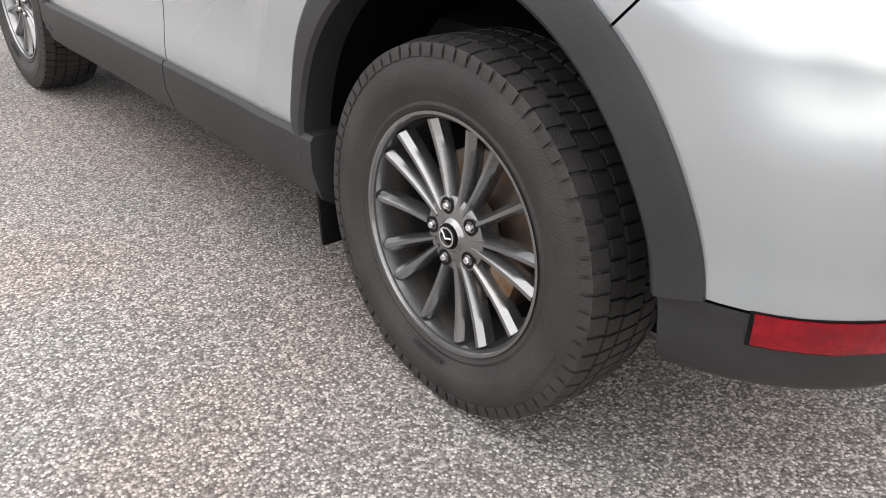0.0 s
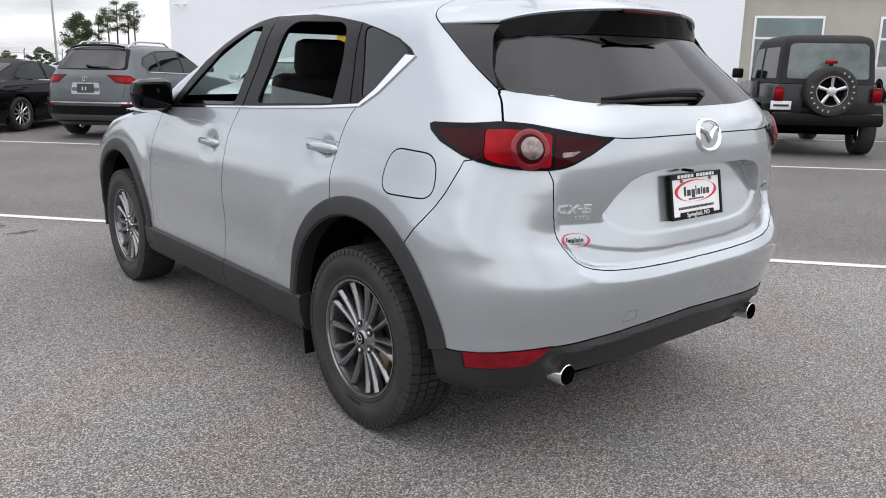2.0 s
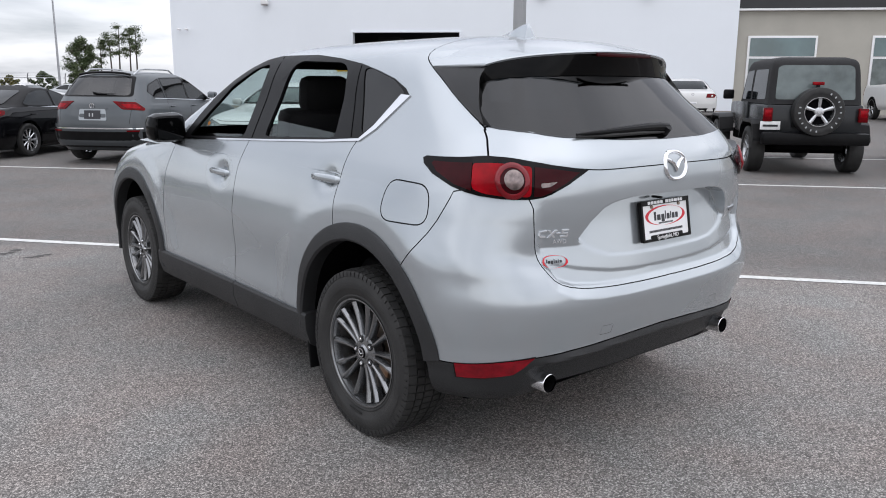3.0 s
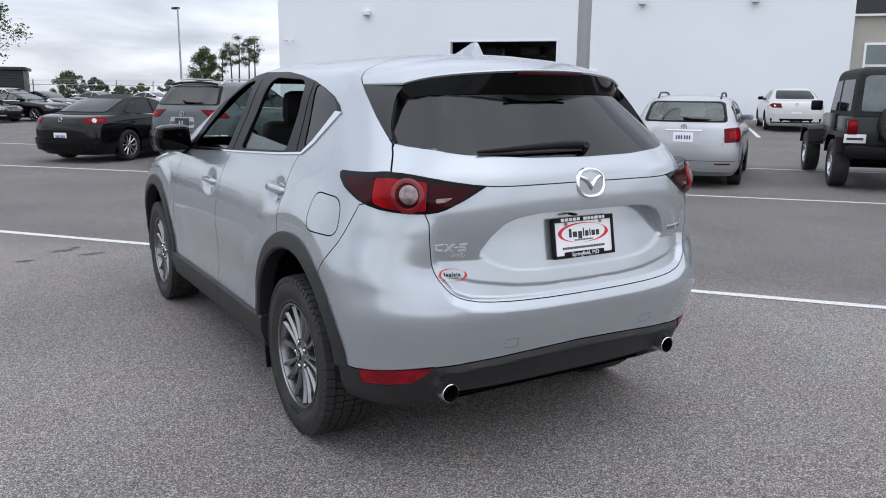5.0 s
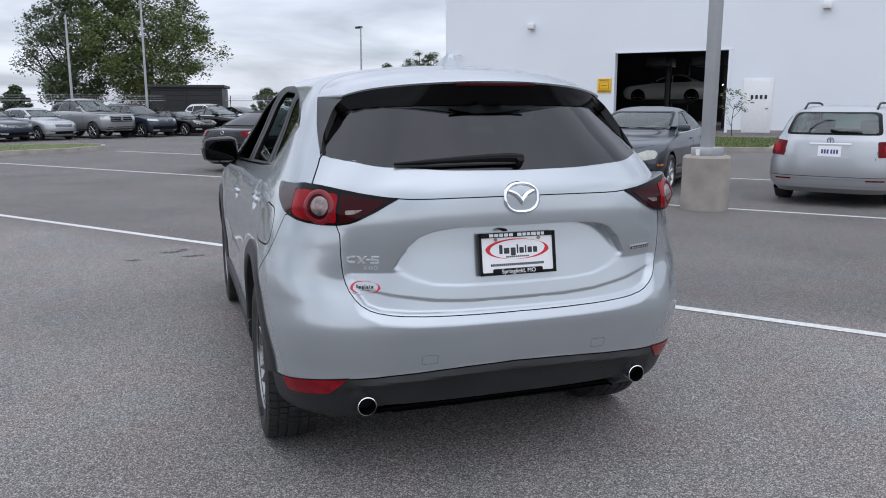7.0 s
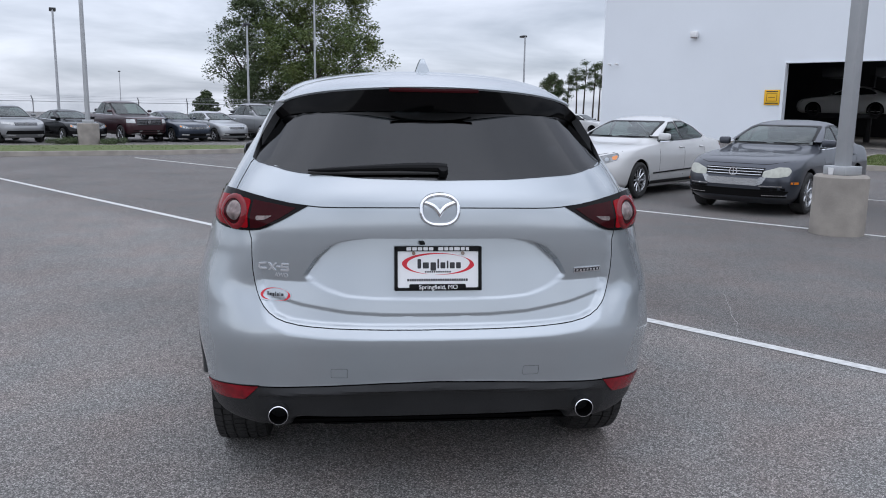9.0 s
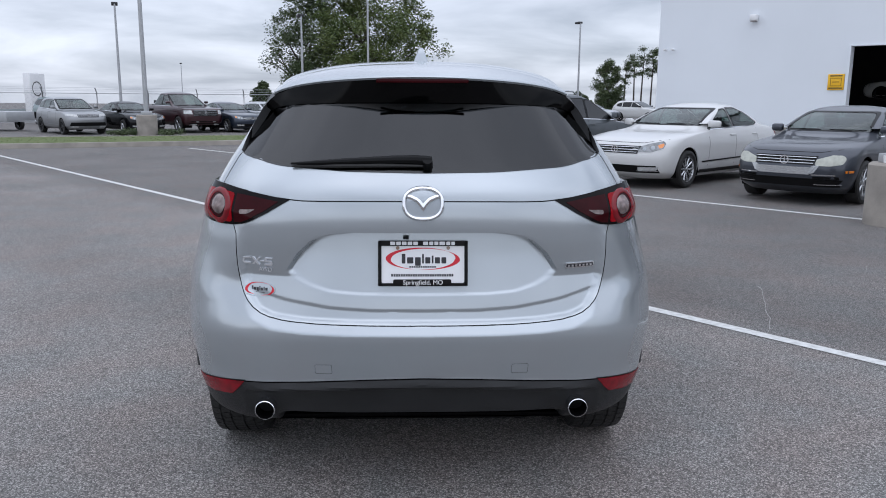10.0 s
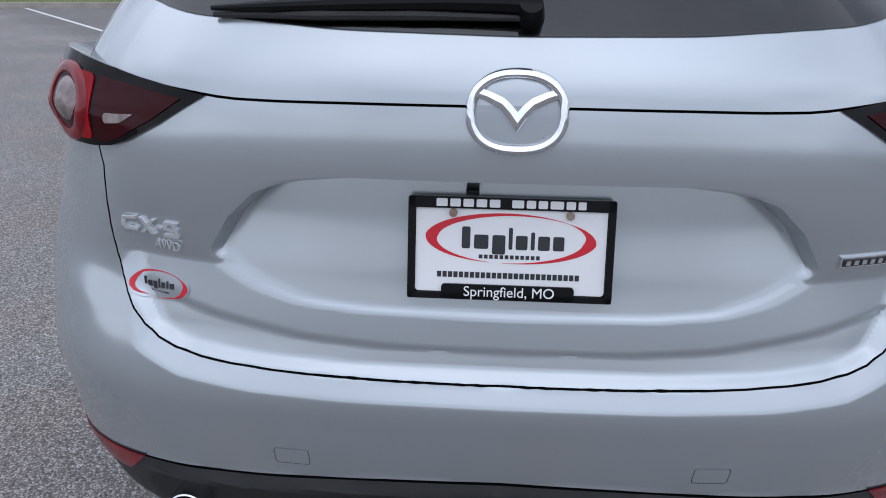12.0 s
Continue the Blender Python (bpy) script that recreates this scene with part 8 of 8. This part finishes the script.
def tree(x, y, height, width, label, seed, leaf="green", clumps=70, leaves=60, size=0.22, trunk=0.22, low=0.22, droop=0.0, name="tree"):
    rng = random.Random(seed)
    z = rise(x, y)
    t = thing(name, label, "tree", Matrix.Translation((x, y, z - 0.05)))
    tips = []
    bm = bmesh.new()

    def limb(p, d, length, r, depth):
        pts = [p]
        for i in range(3):
            d = (d + Vector((rng.uniform(-0.25, 0.25), rng.uniform(-0.25, 0.25), rng.uniform(-0.05, 0.15) - droop))).normalized()
            pts.append(pts[-1] + d * length / 3)
        tube(bm, pts, [r, r * 0.85, r * 0.65, r * 0.45], 6 if depth else 10, False)
        tips.append((pts[-1], depth))
        if depth < 3:
            for k in range(3 if depth else 6):
                base = pts[rng.choice((1, 2, 3))]
                a = rng.uniform(0, 6.28)
                out = Vector((math.cos(a), math.sin(a), rng.uniform(0.15, 0.8))).normalized()
                limb(base, (out + d * 0.35).normalized(), length * rng.uniform(0.36, 0.55), r * 0.5, depth + 1)
    limb(Vector((0, 0, 0)), Vector((0, 0, 1)), height * 0.55, trunk, 0)
    part("trunk", bm, BARK, t)
    pts = [q for q, dep in tips if dep >= 1]
    zs = [q.z for q in pts]
    # fit the limbs' ends to the crown's size
    centres = []
    for k in range(clumps):
        q = rng.choice(pts)
        a, u = rng.uniform(0, 6.28), rng.random() ** 0.5
        zz = rng.uniform(low, 1.0)
        prof = math.sin(math.pi * min(1, max(0.0, (zz - low) / (1 - low))) ** 0.75) ** 0.6
        c = Vector((width / 2 * u * prof * math.cos(a), width / 2 * u * prof * math.sin(a), height * zz))
        c = c * 0.8 + Vector((q.x * 0.2, q.y * 0.2, c.z * 0.2))
        centres.append((c, rng.uniform(0.6, 1.3)))
    v, f = leaf_mesh(centres, leaves, height * 0.052, size, seed + 1)
    tagged(part("crown", mesh_of("crown", v, f, 0), LEAF[leaf], t), kind="stuff")
    return t


tree(-2.9, 66.0, 14.5, 13.0, "broad green maple behind the fence", 3, "green", 230, 260, 0.12, 0.34, 0.13)
tree(-9.0, 67.0, 11.5, 8.5, "green maple with thin lower limbs", 8, "dark", 140, 210, 0.115, 0.25, 0.14)
tree(24.0, 93.5, 6.6, 4.8, "small dense green tree beyond the lot", 11, "dark", 130, 200, 0.10, 0.2, 0.0)


def pine(x, y, height, seed):
    """A bare-stemmed pine: a straight trunk, short limbs in its upper half and tufts of needles at their ends."""
    rng = random.Random(seed)
    t = thing("pine_tree", "thin ragged pine with a bare trunk", "tree", Matrix.Translation((x, y, rise(x, y) - 0.05)))
    bm = bmesh.new()
    lean = rng.uniform(-0.25, 0.25)
    stem = [(lean * k * k, 0.1 * lean * k, height * k) for k in (0, 0.3, 0.6, 0.85, 1.0)]
    tube(bm, stem, [0.13, 0.11, 0.08, 0.05, 0.02], 8)
    centres = [(Vector(stem[-1]), 0.8)]
    for k in range(17):
        h = rng.uniform(0.52, 0.98) ** 0.8
        a, ln = rng.uniform(0, 6.28), height * rng.uniform(0.06, 0.20) * (1.35 - h)
        p = Vector((lean * h * h, 0.1 * lean * h, height * h))
        q = p + Vector((ln * math.cos(a), ln * math.sin(a), 0.35 * ln))
        tube(bm, [p, p.lerp(q, 0.6) + Vector((0, 0, 0.05)), q], [0.03, 0.022, 0.012], 5, False)
        centres += [(q, rng.uniform(0.5, 1.0)), (p.lerp(q, 0.7), rng.uniform(0.3, 0.7))]
    part("trunk", bm, BARK, t)
    v, f = leaf_mesh(centres, 75, 0.40, 0.075, seed + 1)
    tagged(part("crown", mesh_of("crown", v, f, 0), LEAF["dark"], t), kind="stuff")


for k, (x, y, h) in enumerate(((25.7, 93.0, 6.6), (26.8, 92.6, 7.4), (27.9, 93.4, 8.3), (28.8, 92.4, 8.0), (29.7, 92.8, 8.2))):
    pine(x, y, h, 20 + k)
for k, (x, y, h, w, lf) in enumerate(((11.5, 116, 4.6, 6, "dark"), (15.0, 118, 3.6, 5, "dark"), (20.5, 115, 2.9, 5, "dry"), (25.0, 116, 3.4, 6, "dark"), (17.8, 114, 2.6, 4, "dark"), (-14.5, 75, 3.2, 3.2, "dark"))):
    tree(x, y, h, w, "low bushy tree on the skyline", 40 + k, lf, 90, 150, 0.12, 0.12, 0.0)
q = lot(-3.65, 29.0)
tree(q.x, q.y, 1.95, 1.7, "thin young tree with sparse leaves", 60, "green", 26, 9, 0.05, 0.022, 0.45, name="young_tree")


def shrub(x, y, w, seed):
    t = thing("low_shrub", "low spreading juniper shrub at a lamp base", "shrub", Matrix.Translation((x, y, rise(x, y) + 0.10)))
    rng = random.Random(seed)
    bm = bmesh.new()
    centres = []
    for k in range(22):
        a, r = rng.uniform(0, 6.28), rng.random() * w
        c = Vector((r * math.cos(a), r * 0.6 * math.sin(a), 0.06 + 0.12 * rng.random()))
        centres.append((c, 1.0))
        tube(bm, [(0, 0, 0), tuple(c * 0.6), tuple(c)], [0.02, 0.012, 0.006], 5, False)
    part("stems", bm, BARK, t)
    v, f = leaf_mesh(centres, 120, 0.10, 0.03, seed)
    tagged(part("foliage", mesh_of("foliage", v, f, 0), LEAF["dark"], t), kind="stuff")


shrub(-12.2, 30.2, 0.65, 70)
shrub(-10.4, 30.5, 0.65, 71)


def build_fence():
    t = thing("wire_fence", "galvanised wire fence with barbed strands behind the lot", "fence", kind="structure")
    a, b = Vector((-60, 31.5)), Vector((14, 62.5))
    n = 26
    d = (b - a) / n
    pm = None
    for i in range(n + 1):
        p = a + d * i
        bm = bmesh.new()
        tube(bm, [(0, 0, -0.3), (0, 0, 1.95), (0.0, -0.25, 2.25)], 0.035, 8)
        z = rise(p.x, p.y)
        if pm is None:
            ob = part("post", bm, GALV, t, at=Matrix.Translation((p.x, p.y, z)))
            pm = ob.data
        else:
            bm.free()
            ob = new("post", pm)
            ob.parent, ob.matrix_basis = t, Matrix.Translation((p.x, p.y, z))
    for z, r in ((1.9, 0.025), (0.1, 0.012), (2.05, 0.007), (2.16, 0.007), (2.25, 0.007)):
        bm = bmesh.new()
        tube(bm, [(a.x, a.y, z - 0.18), (b.x, b.y, z - 0.18)], r, 6)
        part("rail" if r > 0.02 else "wire", bm, GALV, t)
    verts, faces = [], []
    L = (b - a).length
    u = (b - a).normalized()
    k = 0
    step = 0.30
    while k * step < L:
        for sg in (0, 1):
            x0 = k * step
            x1 = min(L, x0 + 1.8)
            z0, z1 = (0, 1.75) if sg else (1.75, 0)
            p0, p1 = a + u * x0, a + u * x1
            i = len(verts)
            w = 0.004
            verts += [(p0.x, p0.y, z0 - w), (p1.x, p1.y, z1 - w), (p1.x, p1.y, z1 + w), (p0.x, p0.y, z0 + w)]
            faces.append((i, i + 1, i + 2, i + 3))
        k += 1
    tagged(part("wire_mesh", mesh_of("wire_mesh", verts, faces, 0), GALV, t), kind="stuff")


build_fence()


def build_hut():
    t = thing("slatted_enclosure", "dark slatted bin enclosure with a flat roof", "shed", Matrix.Translation((-0.5, 55.5, -0.18)) @ pose(0, 0, 0, 0, 0, -8))
    part("inner_wall", boxed(-2.42, 2.42, 0.12, 5.0, 0.0, 2.75), CHARCOAL, t)
    part("roof", boxed(-2.6, 2.6, -0.25, 5.2, 2.78, 2.98, 0.02), CHARCOAL, t)
    sl = mesh_of("slat", *prism([(-1.2, 0.0), (1.2, 0.0), (1.2, 0.13), (-1.2, 0.13)], "rear", 0.0, 0.06), smooth=0)
    sl.materials.append(CHARCOAL)
    sr = mesh_of("slat", *prism([(-1.2, 0.0), (1.2, 0.0), (1.2, 0.13), (-1.2, 0.13)], "rear", 0.0, 0.06), smooth=0)
    sr.materials.append(CHARCOAL)
    for k in range(16):
        for me, x in ((sl, -1.24), (sr, 1.24)):
            ob = new("slat", me)
            ob.parent, ob.matrix_basis = t, pose(x, 0.02 if me is sl else -0.04, 0.05 + 0.17 * k)
    # a near-black panel stands for the shade inside an opening in the slats
    part("opening_shade", boxed(0.6, 2.1, -0.06, -0.03, 0.6, 1.5), DARK, t)


build_hut()
sign = thing("monument_sign", "tall pale grey monument sign slab", "sign", Matrix.Translation((-25.3, 51.0, -0.2)) @ pose(0, 0, 0, 0, 0, 78))
part("slab", boxed(-0.75, 0.75, -0.25, 0.25, 0.0, 3.2, 0.03), WHITE, sign)
v, f = lathe([(0.42, 0.0), (0.48, 0.0), (0.48, 0.03), (0.42, 0.03)], 32, True)
part("round_mark", mesh_of("round_mark", v, f), CHARCOAL, sign, "dark ring mark", pose(-0.1, -0.26, 2.2, 0, 0, 90))
trailer = thing("utility_trailer", "small grey utility trailer parked on the grass", "trailer", Matrix.Translation((-20.5, 37.0, -0.18)) @ pose(0, 0, 0, 0, 0, 60))
part("bed", boxed(-0.75, 0.75, -1.4, 1.4, 0.45, 0.95, 0.03), GALV, trailer)
part("drawbar", boxed(-0.04, 0.04, -2.6, -1.35, 0.45, 0.53), GALV, trailer)
for sg in (-1, 1):
    make_wheel(trailer, pose(sg * 0.85, 0, 0.30, 0, 0, 0 if sg < 0 else 180), 0.30, 0.18, 0.19, "plain", ALLOY, 8)


def skyline(name, dist, a0, a1, hgt, seed, mat, label):
    """A far uneven band of woods."""
    rng = random.Random(seed)
    verts, faces = [], []
    n = 160
    for i in range(n + 1):
        a = radians(a0 + (a1 - a0) * i / n)
        h = hgt * (0.5 + 0.6 * noise.noise((i * 0.13, seed, 0)) + 0.35 * noise.noise((i * 0.9, seed, 5)))
        x, y = dist * math.sin(a), dist * math.cos(a)
        z = rise(x, y)
        verts += [(x, y, z - 2), (x, y, z + max(0.5, h)), (x * 1.05, y * 1.05, z - 2)]
    for i in range(n):
        b = 3 * i
        faces += [(b, b + 3, b + 4, b + 1), (b + 1, b + 4, b + 5, b + 2)]
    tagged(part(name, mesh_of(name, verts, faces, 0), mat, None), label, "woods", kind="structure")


# distance haze is put into the woods' pale blue-grey colour
skyline("backdrop_woods", 260, -80, 60, 1.3, 5, material("haze_tinted_woods", (0.30, 0.335, 0.34), 0.9, 0, 0.3, 0.05), "hazy low woods on the horizon")
# cracks in the asphalt
CRACK = material("sealed_crack", (0.46, 0.45, 0.43), 0.8, 0, 0.4, 20)
for pts in ([(5.1, 2.4), (4.2, 1.75), (3.5, 1.0), (2.95, 0.47), (2.5, 0.2), (2.24, 0.02)], [(2.85, 2.75), (2.60, 2.10), (2.47, 1.55), (2.37, 1.33)], [(5.13, 4.37), (4.4, 3.75), (4.0, 3.2), (3.65, 3.0)]):
    cr = random.Random(int(pts[0][0] * 100))
    line = chaikin([Vector((x + cr.uniform(-0.08, 0.08), y + cr.uniform(-0.08, 0.08))) for x, y in pts], 2, False)
    line = [q + Vector((cr.uniform(-0.015, 0.015), cr.uniform(-0.015, 0.015))) for q in line]
    verts, faces = [], []
    for i, q in enumerate(line):
        w = cr.uniform(0.0018, 0.0048)
        verts += [(q.x - w, q.y - w, 0.003), (q.x + w, q.y + w, 0.003)]
    for i in range(len(line) - 1):
        faces.append((2 * i, 2 * i + 1, 2 * i + 3, 2 * i + 2))
    tagged(part("asphalt_crack", mesh_of("asphalt_crack", verts, faces), CRACK, None), "thin pale crack in the asphalt", "crack", kind="structure")


# dark scuffs in the worn asphalt beside the car
SCUFF = material("dark_tar", (0.075, 0.070, 0.066), 0.75, 0, 0.4, 25)
for sx, sy, ln, an in ((-1.34, 4.93, 0.24, 4), (-1.13, 4.64, 0.26, 12), (-1.70, 4.59, 0.20, -6), (-1.22, 5.02, 0.12, 8)):
    cr = random.Random(int(sy * 100) + 7)
    verts, faces = [], []
    d = Vector((math.cos(radians(an)), math.sin(radians(an))))
    for i in range(15):
        q = Vector((sx, sy)) + d * ln * (i / 14 - 0.5)
        w = math.sin(math.pi * i / 14) * cr.uniform(0.01, 0.06)
        v = cr.uniform(-0.015, 0.015)
        verts += [(q.x - d.y * (v - w), q.y + d.x * (v - w), 0.003), (q.x - d.y * (v + w), q.y + d.x * (v + w), 0.003)]
    for i in range(14):
        faces.append((2 * i, 2 * i + 2, 2 * i + 3, 2 * i + 1))
    tagged(part("asphalt_scuff", mesh_of("asphalt_scuff", verts, faces), SCUFF, None), "dark worn scuff in the asphalt", "scuff", kind="structure")
